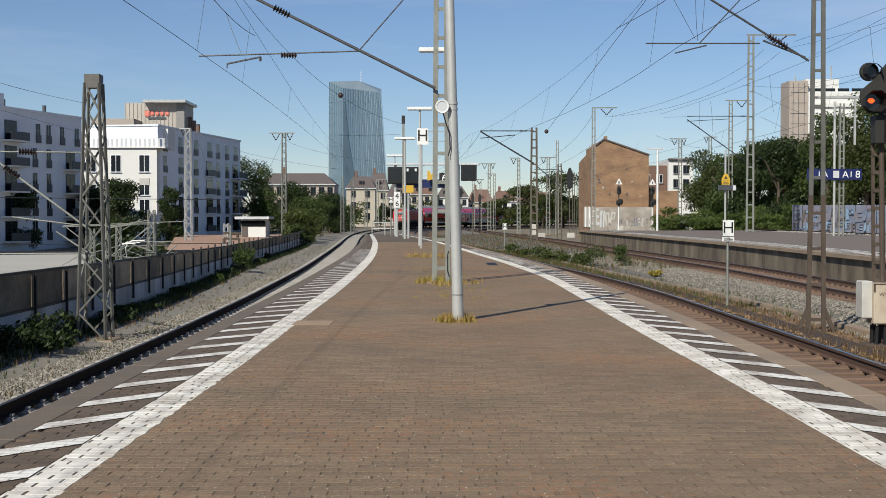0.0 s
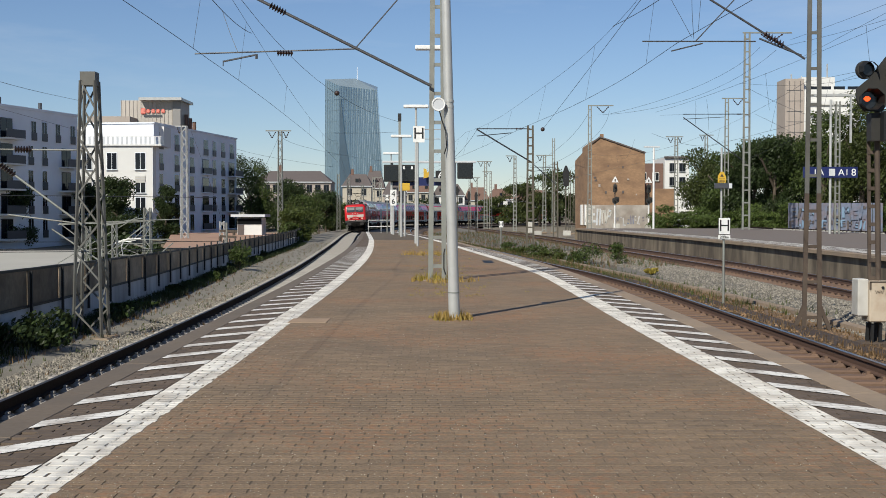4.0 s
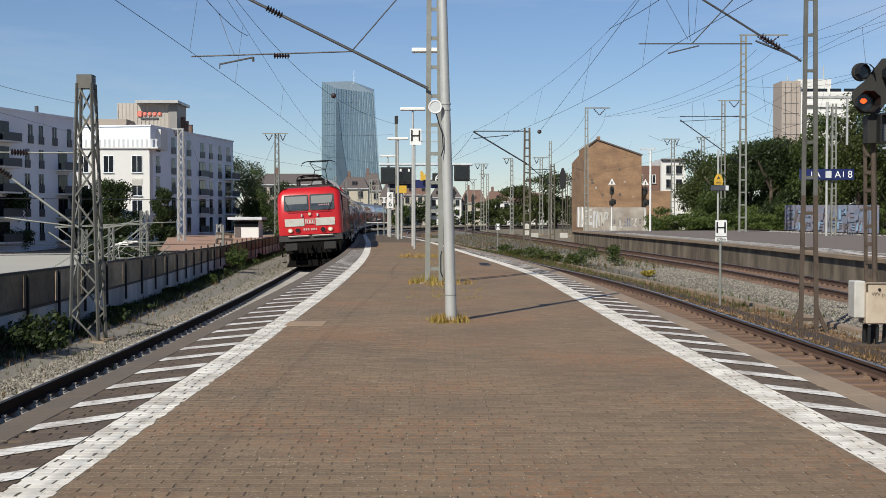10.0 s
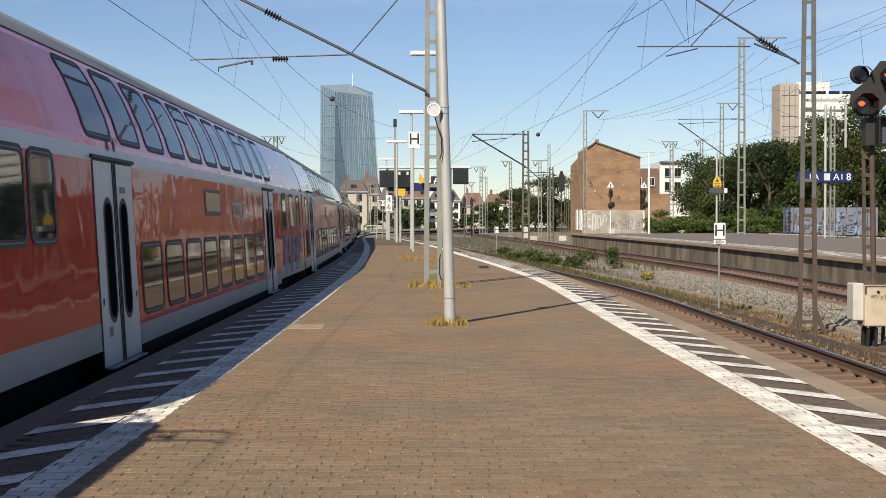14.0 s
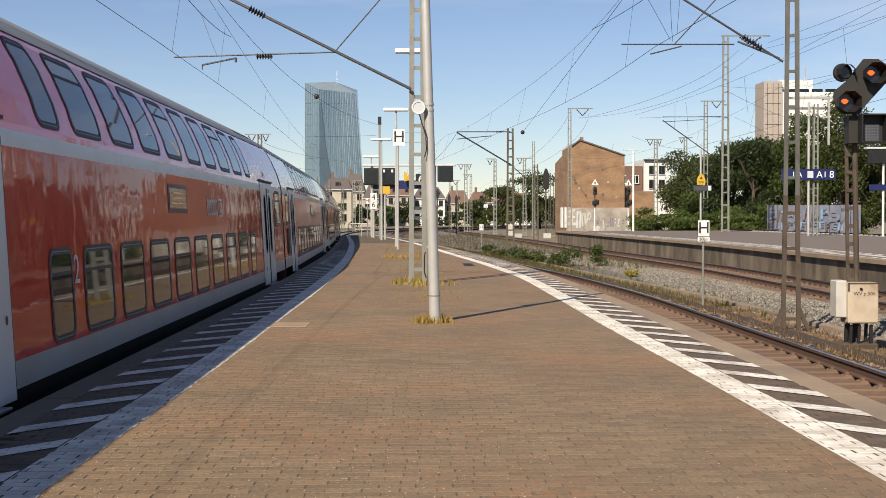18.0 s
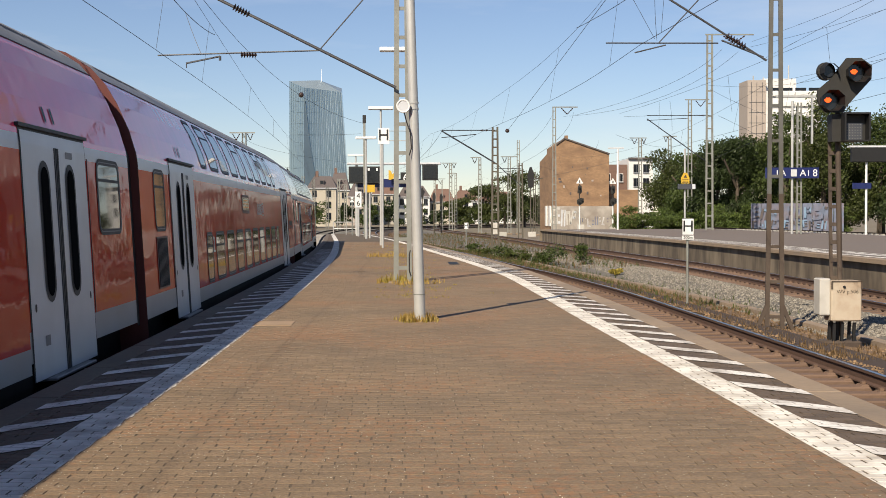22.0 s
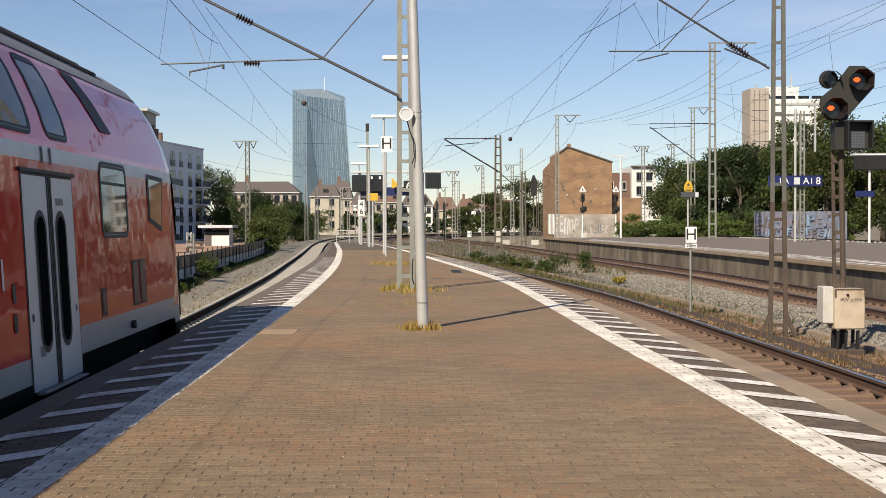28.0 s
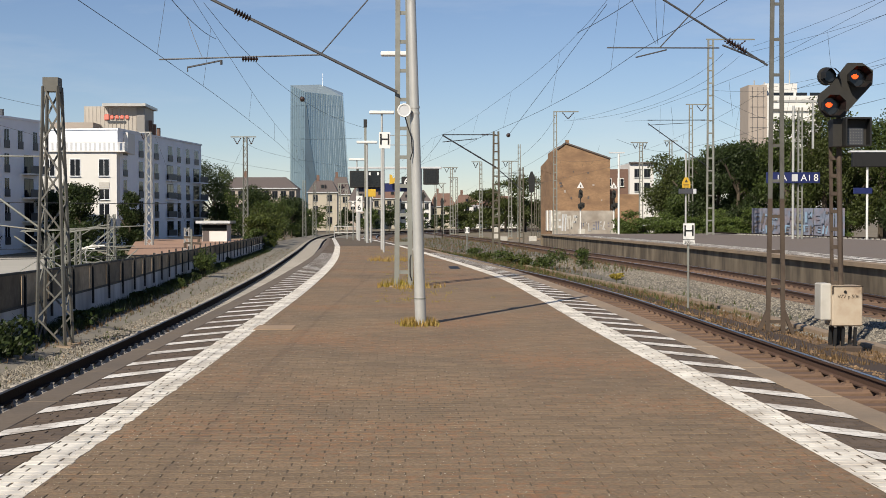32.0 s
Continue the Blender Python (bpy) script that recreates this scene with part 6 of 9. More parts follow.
bar(bm, (4.8, 25.49, 4.84), (5.45, 25.49, 5.0), 0.014, 6)
bar(bm, (5.3, 25.49, 5.04), (6.75, 25.49, 6.6), 0.012, 6)
sub(mr, "cantilever", bm, M_TUBE, "dark tubular cantilever")
bm = bmesh.new()
insulator(bm, (6.72, 25.49, 5.2), (7.12, 25.49, 4.95), 0.085, 7)
sub(mr, "insulator", bm, M_INSUL)
bm = bmesh.new()
for s in (-1, 1):
    beam(bm, (7.76 + s * 0.17, 25.49, -0.45), (7.76 + s * 0.40, 25.49, -1.0), 0.05, 0.08)
sub(mr, "foot_brace", bm, M_RUSTMAST)


def catenary(name, path, off, z, y_hi, supports, label, sag=1.05, tops=()):
    """Contact wire and sagging carrier wire with droppers; tops: heights of the carrier at the first supports."""
    t = thing(name, Matrix(), label, "overhead wire", "overhead lines")
    pts = [(p, side(path, i)) for i, p in enumerate(path) if -40 <= p.y and (p.y < y_hi)]
    tops = [*tops, *[z + 1.55] * (len(supports) - len(tops))]
    def spot(y, zz, stagger=1.0):
        k = min(range(len(pts)), key=lambda j: abs(pts[j][0].y - y))
        k = min(max(k, 1), len(pts) - 2)
        p0, p1 = (pts[k - 1][0], pts[k][0]) if pts[k][0].y > y else (pts[k][0], pts[k + 1][0])
        f = (y - p0.y) / max(0.01, p1.y - p0.y)
        p = p0.lerp(p1, f)
        i = sum(1 for s in supports if s[0] <= y) - 1
        i = min(max(i, 0), len(supports) - 2)
        (ya, oa), (yb, ob) = supports[i], supports[i + 1]
        o = oa + (ob - oa) * (y - ya) / (yb - ya)
        return Vector((p.x + pts[k][1].x * (off + o * stagger), y, zz))
    con, car = [], []
    for j, ((ya, oa), (yb, ob)) in enumerate(zip(supports, supports[1:])):
        n = 28
        for k in range(n + 1):
            u = k / n
            y = ya + (yb - ya) * u
            c = spot(y, z)
            h = spot(y, tops[j] + (tops[j + 1] - tops[j]) * u - sag * 4 * u * (1 - u) * min(1, (yb - ya) / 50), 0.0)
            if k < n:
                con.append(c)
                car.append(h)
            if 0 < k < n and k % 5 == 2 and y > 0:
                part("dropper", tube(bmesh.new(), [c, h], 0.0045, 4), M_WIRE, t)
    part("contact_wire", tube(bmesh.new(), con, 0.006), M_WIRE, t)
    part("carrier_wire", tube(bmesh.new(), car, 0.005), M_WIRE, t)
    return t


catenary("catenary_near", PATH1, 0.0, 4.85, 235, [(-22.62, -0.36), (26.98, -0.24), (85.74, 0.3), (142.9, -0.3), (182.9, 0.2), (222.9, -0.2)], "contact and carrier wires over the near track", 1.05, (6.6, 6.6, 6.6))
catenary("catenary_middle", PATH2, 0.0, 5.0, 235, [(-22.62, 1.85), (25.49, -0.25), (75.45, -0.4), (131.5, 0.3), (177.2, -0.2), (212.68, 0.2)], "contact and carrier wires over the middle track", 0.62, (7.4, 7.35, 6.5))
catenary("catenary_far", WPATH3, 0.0, 4.85, 235, [(-32.01, 0.3), (45.73, -0.3), (100.64, 0.3), (154.3, -0.3), (217.2, 0.2)], "contact and carrier wires over the far track")


# ---- things on the platform ----
def build_lamp_post():
    t = thing("lamp_post", pose(0.19, 17.15, 0), "tall tapered galvanised lamp post, slightly leaning", "lamp post")
    bm = bmesh.new()
    bar(bm, (0.022, 0, 0), (0.008, 0, 0.5), 0.080, 36, 0.077)
    bar(bm, (0.008, 0, 0.5), (-0.178, 0, 7.5), 0.076, 36, 0.050)
    part("pole", bm, M_GALV, t, "tapered grey steel tube")
    bm = bmesh.new()
    bar(bm, (0.012, 0, 0.36), (0.012, 0, 0.375), 0.083, 18)
    part("base_seam", bm, M_MAST, t)
    bm = bmesh.new()
    bar(bm, (-0.20, -0.13, 2.98), (-0.20, -0.05, 2.98), 0.082, 20)
    sp = part("loudspeaker", bm, M_LGREY, t, "round grey loudspeaker")
    bm = bmesh.new()
    tor = []
    for k in range(24):
        a = k / 24 * 6.2832
        tor.append([bm.verts.new((-0.20 + (0.085 + 0.012 * math.cos(j * 1.2566)) * math.cos(a), -0.13 + 0.012 * math.sin(j * 1.2566), 2.98 + (0.085 + 0.012 * math.cos(j * 1.2566)) * math.sin(a))) for j in range(5)])
    for k in range(24):
        p, q = tor[k], tor[(k + 1) % 24]
        for j in range(5):
            bm.faces.new((p[j], p[(j + 1) % 5], q[(j + 1) % 5], q[j]))
    bmesh.ops.recalc_face_normals(bm, faces=bm.faces)
    part("white_ring", bm, M_WHITE, sp)
    bm = bmesh.new()
    pts = [(-0.19, -0.09, 2.90), (-0.15, -0.1, 2.75), (-0.10, -0.1, 2.6), (-0.09, -0.09, 2.4), (-0.12, -0.1, 2.3)]
    for a, b in zip(pts, pts[1:]):
        bar(bm, a, b, 0.009, 5)
    part("cable", bm, M_BLACK, sp)
    bm = bmesh.new()
    for z in (2.94, 3.02):
        bar(bm, (-0.058, 0, z), (-0.058, 0, z + 0.03), 0.074, 18)
    part("clamp", bm, M_GALV, t)
    bm = bmesh.new()
    pts = [(-0.10, -0.02, 0.62), (-0.125, -0.05, 0.7), (-0.125, -0.05, 0.92), (-0.11, -0.02, 0.98)]
    for a, b in zip(pts, pts[1:]):
        bar(bm, a, b, 0.009, 5)
    part("earth_wire", bm, M_BLACK, t)


build_lamp_post()


def build_signal():
    t = thing("light_signal", pose(8.0, 22.534, -1.05), "dark rail light signal with two glowing orange lights", "railway signal")
    def w(bm):
        bm.transform(Matrix.Translation((-8.0, -22.534, 1.05)))
        return bm
    bm = bmesh.new()
    bar(bm, (8.10, 22.534, -0.9), (8.02, 22.534, 3.35), 0.05, 12)
    part("post", w(bm), M_RUSTMAST, t, "rust-brown steel post")
    bm = bmesh.new()
    beam(bm, (7.95, 22.580, -0.9), (7.88, 22.580, 3.3), 0.035, 0.06)
    for k in range(12):
        beam(bm, (7.93 - 0.0055 * k, 22.562, -0.7 + k * 0.33), (8.06 - 0.0055 * k, 22.562, -0.7 + k * 0.33), 0.03, 0.07)
    part("ladder_leg", w(bm), M_RUSTMAST, t)
    # head board: octagon stretched from lower left to upper right
    pts = [(8.14, 4.34), (8.41, 4.34), (8.61, 4.20), (8.60, 3.95), (8.13, 3.44), (8.08, 3.34), (7.75, 3.34), (7.66, 3.44), (7.60, 3.57), (7.60, 3.75), (7.83, 3.94)]
    bm = bmesh.new()
    prism(bm, pts, 1, 22.399, 22.453)
    board = part("signal_board", w(bm), M_SIGBOARD, t, "weathered black angular signal board")
    for x, z, lit in ((7.81, 3.54, True), (8.29, 4.06, True), (7.80, 4.10, False)):
        bm = bmesh.new()
        if not lit:
            bar(bm, (x - 0.03, 22.50, z), (x - 0.03, 22.41, z), 0.17, 20, 0.16)
            part("lamp_disc", w(bm), M_SIGBOARD, board, "round dark back plate")
            bm = bmesh.new()
        # eight-sided visor, open to the front and widening towards it
        rows = []
        for y, r in ((22.399, 0.17), (22.399 - (0.26 if lit else 0.18), 0.215 if lit else 0.13)):
            rows.append([bm.verts.new((x + r * math.cos(radians(22.5 + 45 * k)) * 1.05, y, z + r * math.sin(radians(22.5 + 45 * k)) * 0.95)) for k in range(8)])
        for k in range(8) if lit else (0, 1, 2, 3, 7):
            bm.faces.new((rows[0][k], rows[0][(k + 1) % 8], rows[1][(k + 1) % 8], rows[1][k]))
        hood = part("hood", w(bm), M_BLACK, board, "black eight-sided lamp visor")
        bm = bmesh.new()
        bar(bm, (x, 22.396, z), (x, 22.384, z), 0.155 if lit else 0.11, 18)
        part("dark_lens", w(bm), M_SCREEN, hood)
        if lit:
            bm = bmesh.new()
            rim = [(0.062 if k % 2 else 0.05) * (1.0 if k < 9 else 0.7) for k in range(16)]
            prism(bm, [(x - 0.025 + r * math.cos(k * 0.3927) * 1.2, z + 0.015 + r * math.sin(k * 0.3927)) for k, r in enumerate(rim)], 1, 22.375, 22.383)
            part("lit_lens", w(bm), M_SIGRED, hood, "glowing orange-red light")
    # indicator: deep housing with a visor round the matrix
    bm = bmesh.new()
    prism(bm, [(22.30, 2.80), (22.55, 2.80), (22.55, 3.30), (22.30, 3.30)], 0, 7.84, 8.46)
    disp = part("indicator_box", w(bm), M_SIGBOARD, t, "black indicator box with dark matrix")
    bm = bmesh.new()
    for x0, x1, z0, z1 in ((8.00, 8.03, 2.80, 3.32), (8.45, 8.48, 2.80, 3.32), (8.03, 8.45, 3.29, 3.32), (8.03, 8.45, 2.80, 2.82)):
        box(bm, (x0 + x1) / 2, 22.20, (z0 + z1) / 2, x1 - x0, 0.20, z1 - z0)
    part("visor", w(bm), M_BLACK, disp, "black visor frame")
    bm = bmesh.new()
    box(bm, 8.23, 22.29, 2.98, 0.32, 0.02, 0.32)
    matrix = part("matrix", w(bm), M_SLOPE, disp, "grey lamp matrix")
    bm = bmesh.new()
    for i in range(6):
        for k in range(6):
            box(bm, 8.105 + i * 0.05, 22.277, 2.855 + k * 0.05, 0.018, 0.01, 0.018)
    part("matrix_dots", w(bm), M_DULL, matrix)
    bm = bmesh.new()
    box(bm, 8.070, 22.354, -0.12, 0.56, 0.42, 0.74, 0.02)
    cab = part("relay_cabinet", w(bm), M_WOODBOX, t, "faded beige steel cabinet")
    bm = bmesh.new()
    box(bm, 7.70, 22.399, -0.05, 0.20, 0.36, 0.68, 0.02)
    part("side_cabinet", w(bm), M_OFFWHITE, t, "grimy pale side cabinet")
    letters("WV p.506", 0.098, M_MASTRUST, cab, Matrix.Translation((0.085, -0.386, 1.10)) @ Matrix.Rotation(radians(90), 4, "X"))
    bm = bmesh.new()
    for x in (7.80, 8.34):
        box(bm, x, 22.145, 0.17, 0.03, 0.02, 0.14)
    box(bm, 8.07, 22.145, 0.24, 0.56, 0.02, 0.02)
    part("lid_rim", w(bm), M_RUSTMAST, cab, "rusty rim of the lid")
    part("lock", w(bar(bmesh.new(), (8.02, 22.15, 0.14), (8.02, 22.12, 0.14), 0.025, 8)), M_BLACK, cab)
    bm = bmesh.new()
    box(bm, 8.03, 22.444, -0.96, 0.7, 0.5, 0.2, 0.03)
    part("plinth", w(bm), M_RUSTMAST, t, "rust-stained plinth")
    for x in (7.88, 8.03, 8.25):
        for y in (22.245, 22.498):
            part("cabinet_leg", w(beam(bmesh.new(), (x, y, -0.52), (x - 0.02, y, -1.0), 0.05, 0.05)), M_BLACK, t)


build_signal()


def h_sign(name, x, y, z0, board_z, size, label, extra=True, post_r=0.03):
    t = thing(name, pose(x, y, z0), label, "sign", "stop signs")
    bm = bmesh.new()
    bar(bm, (0, 0, 0), (0, 0, board_z - z0 + size * 0.5), post_r, 10)
    part("post", bm, M_MAST, t, "weathered grey steel post")
    bm = bmesh.new()
    box(bm, 0, -0.05, board_z - z0, size, 0.02, size * 1.4)
    part("rim", bm, M_BLACK, t)
    bm = bmesh.new()
    box(bm, 0, -0.062, board_z - z0, size * 0.94, 0.012, size * 1.34)
    b = part("board", bm, M_WHITE, t, "white board with a black H")
    letters("H", size * 1.35, M_BLACK, b, Matrix.Translation((0, -0.072, board_z - z0)) @ Matrix.Rotation(radians(90), 4, "X"))
    if extra:
        bm = bmesh.new()
        box(bm, 0, -0.055, board_z - z0 - size * 0.92, size, 0.02, size * 0.34)
        p = part("plate", bm, M_WHITE, t)
        letters("200m", size * 0.34, M_BLACK, p, Matrix.Translation((0, -0.072, board_z - z0 - size * 0.92)) @ Matrix.Rotation(radians(90), 4, "X"))
    return t


h_sign("stop_sign", 7.37, 31.77, -1.05, 1.16, 0.31, "white stop sign with a black H on a pale post")
h_sign("stop_sign", 4.6, 91.4, -1.05, 0.72, 0.34, "small white stop sign beside the middle track", False, 0.05)


def sprayed(parent, n, x0, step, y, slope, z, h, paints, seed):
    """A row of blocky sprayed letter forms on a wall that faces the tracks."""
    rng = random.Random(seed)
    for k in range(n):
        hk = h * rng.uniform(0.75, 1.1)
        lean = Matrix.Translation((x0 + k * step, y + k * step * slope, z + rng.uniform(-0.12, 0.12) * h)) @ Matrix.Rotation(rng.uniform(-0.15, 0.25), 4, "Y")
        form = rng.randrange(4)
        bars = [(-0.3, 0, 0.3, 1.0)]
        bars += ([(0.1, 0.42, 0.5, 0.16), (0.1, 0, 0.4, 0.14), (0.1, -0.42, 0.5, 0.16)], [(0.28, 0, 0.28, 1.0), (0, 0.40, 0.4, 0.2)],
                 [(0.1, -0.40, 0.55, 0.2), (0.3, -0.2, 0.22, 0.4)], [(0.28, 0.22, 0.26, 0.5), (0.05, 0.42, 0.5, 0.16), (0.05, 0.02, 0.5, 0.14)])[form]
        for n_, (u, v, a, b) in enumerate(bars):
            bm = bmesh.new()
            box(bm, u * step, 0, v * hk, a * step, 0.03, b * hk)
            bm.transform(lean)
            part("graffiti_stroke", bm, paints[(k + n_ // 2) % len(paints)], parent)


# ---- buildings ----
def facade_window(parent, m, w, h, frame_mat=None, rail=False):
    """A window set into a facade: frame, pane, sill, and perhaps a railing; m: its centre on the wall, z up, y inwards."""
    bm = bmesh.new()
    box(bm, 0, 0.0, 0, w + 0.12, 0.1, h + 0.12)
    bm.transform(m)
    fr = part("window", bm, frame_mat or M_FRAME, parent)
    bm = bmesh.new()
    for s in (-1, 1):
        box(bm, s * (w / 4 + 0.01), -0.035, 0, w / 2 - 0.06, 0.06, h - 0.06)
    bm.transform(m)
    part("pane", bm, M_PANE, fr)
    bm = bmesh.new()
    if rail:
        box(bm, 0, -0.16, -h / 2 + 0.5, w + 0.1, 0.03, 1.0)
        bm.transform(m)
        part("railing", bm, M_FRAME, fr, "dark railing before the window")
    else:
        box(bm, 0, -0.12, -h / 2 - 0.08, w + 0.2, 0.2, 0.06)
        bm.transform(m)
        part("sill", bm, M_LGREY, fr)
    return fr


def block(name, x0, x1, y0, y1, z0, z1, material, label, category="building", group=""):
    t = thing(name, Matrix(), label, category, group)
    bm = bmesh.new()
    box(bm, (x0 + x1) / 2, (y0 + y1) / 2, (z0 + z1) / 2, x1 - x0, y1 - y0, z1 - z0)
    part("wall", bm, material, t)
    return t


def south(x, y, z):
    return Matrix.Translation((x, y, z))


def east(x, y, z):
    return Matrix.Translation((x, y, z)) @ Matrix.Rotation(radians(90), 4, "Z")


def shutter(parent, m, w, h):
    bm = bmesh.new()
    box(bm, 0, -0.03, 0, w, 0.1, h)
    bm.transform(m)
    sh = part("roller_shutter", bm, M_OFFWHITE, parent, "pale closed roller shutter")
    for k in range(4):
        bm = bmesh.new()
        box(bm, 0, -0.09, -h / 2 + (k + 0.5) * h / 4, w - 0.05, 0.02, 0.05)
        bm.transform(m)
        part("slat", bm, M_LGREY, sh)


def white_building():
    x1, y0, z0 = -41.3, 177.4, -4.0
    t = block("apartment_house", x1 - 16.5, x1, y0, y0 + 3.2, z0, 11.3, M_WALLW, "white five-storey apartment house with stepped-back top floor")
    bm = bmesh.new()
    box(bm, x1 - 7.9, y0 + 7.5, 12.85, 17.6, 8.5, 3.0)
    part("penthouse", bm, M_WALLW, t, "white stepped-back top storey")
    bm = bmesh.new()
    box(bm, x1 - 7.7, y0 + 1.5, 11.42, 18.0, 3.6, 0.2)
    part("terrace_slab", bm, M_WALLW, t)
    for k in range(27):
        bm = bmesh.new()
        box(bm, x1 - 16.4 + k * 0.67, y0 - 0.2, 12.05, 0.32, 0.04, 1.1)
        part("terrace_baluster", bm, M_LGREY, t)
    bm = bmesh.new()
    box(bm, x1 - 7.7, y0 - 0.2, 12.66, 18.0, 0.08, 0.07)
    part("terrace_rail", bm, M_WALLW, t)
    for x in (-42.2, -46.6, -50.5):
        shutter(t, south(x, y0 + 3.25, 12.9), 1.4, 1.9)
    for x, w in ((-43.1, 1.45), (-47.2, 1.4), (-50.8, 1.4), (-55.0, 1.4)):
        facade_window(t, south(x, y0, 9.1), w, 2.4, M_WALLB)
        shutter(t, south(x, y0, 6.5), w, 1.0)
        facade_window(t, south(x, y0, 5.3), w, 1.5, M_WALLB)
        facade_window(t, south(x, y0, 2.7), w, 2.4, M_WALLB)
        facade_window(t, south(x, y0, -0.4), w, 2.4, M_WALLB)
    # wing along the railway, in shade on its track side; its own axis runs away from the corner
    w = thing("apartment_wing", pose(-41.2, 180.1, 0, 0, 0, -8.76), "pale apartment wing with balconies, bluish shade put into its wall colour", "building")
    bm = bmesh.new()
    box(bm, -5.5, 17.5, 5.3, 11, 38.0, 18.6)
    part("wall", bm, M_WALLB, w)
    bm = bmesh.new()
    box(bm, -5.5, 17.5, 14.72, 11.3, 38.3, 0.22)
    part("roof_edge", bm, M_WALLB, w)
    for k in range(5):
        bm = bmesh.new()
        box(bm, -3.0, 12.7 + k * 4.1, 15.0, 1.6, 2.6, 0.6, 0.05)
        part("roof_unit", bm, M_FRAME, w)
    for y, wd, kind in ((1.2, 1.4, 1), (7.5, 1.7, 1), (14.1, 1.7, 1), (20.5, 4.0, 2), (24.6, 1.5, 1), (29.1, 1.7, 1), (33.7, 4.2, 3)):
        for z in (12.3, 9.2, 6.2, 3.2, 0.2):
            if kind == 1 or z > 12:
                facade_window(w, east(0, y, z), min(wd, 2.0), 2.5, M_WALLB, z > 1)
            else:
                facade_window(w, east(0, y, z), wd * 0.7, 2.3)
                out = 1.5 if kind == 3 else 0.5
                bm = bmesh.new()
                box(bm, out / 2, y, z - 1.25, out, wd, 0.18)
                b = part("balcony", bm, M_WALLB, w, "balcony with dark railing")
                bm = bmesh.new()
                box(bm, out - 0.05, y, z - 0.68, 0.05, wd, 1.0)
                part("railing", bm, M_FRAME, b)


def left_building():
    """Long house whose track side runs away from the camera; seen at a slant."""
    t = thing("long_apartment_house", pose(-55.5, 134.8, 0, 0, 0, -15.4), "pale apartment house with balconies and dark windows, bluish shade put into its wall colour", "building")
    bm = bmesh.new()
    box(bm, -12, 8.1, 5.2, 24, 41.6, 18.4)
    part("wall", bm, M_WALLB, t)
    bm = bmesh.new()
    box(bm, -12, 8.1, 14.45, 24.3, 41.9, 0.3)
    part("roof_edge", bm, M_WALLB, t)
    bm = bmesh.new()
    box(bm, -6, 2.7, 15.3, 12, 19, 1.6)
    part("roof_storey", bm, M_WALLB, t)
    for z in (11.8, 8.75, 5.7, 2.7, -0.3):
        for y in (-5.9, -1.4, 3.6, 8.6, 18.3 if z < 9 else 19.0, 21.3, 24.3 if z > 9 else 0, 27.7 if z > 9 else 0):
            if y:
                facade_window(t, east(0, y, z), 1.0, 2.4, M_WALLB, True)
        for y, wd in ((13.4, 3.8), (26.2, 3.3)):
            if y > 18 and z > 9:
                continue
            facade_window(t, east(0, y, z), wd * 0.6, 2.3)
            bm = bmesh.new()
            box(bm, 0.7, y, z - 1.3, 1.4, wd, 0.2)
            b = part("balcony", bm, M_WALLW, t, "balcony with dark railing")
            bm = bmesh.new()
            box(bm, 1.37, y, z - 0.7, 0.05, wd, 1.0)
            part("railing", bm, M_FRAME, b)
    for k, y in enumerate((14.9, 23.5)):
        bm = bmesh.new()
        bar(bm, (-2, y, 14.5), (-2, y, 15.7), 0.25, 10)
        part("vent", bm, M_FRAME, t)


def sign_building():
    t = block("office_block", -59.2, -48.1, 228.97, 237.11, -3, 22.6, M_CLAD, "beige ribbed roof block carrying a red sign")
    bm = bmesh.new()
    box(bm, -51.5, 232.59, 22.75, 7.9, 11, 0.5)
    part("flat_roof", bm, M_GALV, t, "pale overhanging flat roof")
    bm = bmesh.new()
    box(bm, -48.8, 228.87, 19.5, 1.45, 0.3, 6.2)
    part("corner_cladding", bm, M_CLADGREY, t, "grey corner cladding")
    for k in range(14):
        bm = bmesh.new()
        box(bm, -59.1 + k * 0.72, 228.92, 18, 0.12, 0.1, 9.2)
        part("rib", bm, M_CLAD, t)
    for k in range(5):
        bm = bmesh.new()
        box(bm, -55.0 + k * 0.92, 228.78, 20.6, 0.66 if k else 0.9, 0.2, 0.75 if k else 1.1, 0.15)
        part("sign_shape", bm, M_SIGN, t, "pale red sign shape")
    bm = bmesh.new()
    box(bm, -53.2, 228.83, 19.75, 3.3, 0.1, 0.35)
    part("sign_bar", bm, M_FRAME, t)
    bm = bmesh.new()
    box(bm, -60, 226.25, 18.4, 7.8, 6, 1.6)
    part("lower_roof_block", bm, M_HIGH, t, "brown lower roof block")
    for k in range(6):
        bm = bmesh.new()
        box(bm, -57.6 + k * 0.3, 223.44, 18.5, 0.1, 0.1, 1.3)
        part("louvre", bm, M_FRAME, t)
    for k in range(3):
        bm = bmesh.new()
        bar(bm, (-47.6 + k * 0.75, 231.68, 10), (-47.6 + k * 0.75, 231.68, 20.2 - k * 0.7), 0.36, 12)
        part("chimney", bm, M_TILE, t, "red-brown flue")


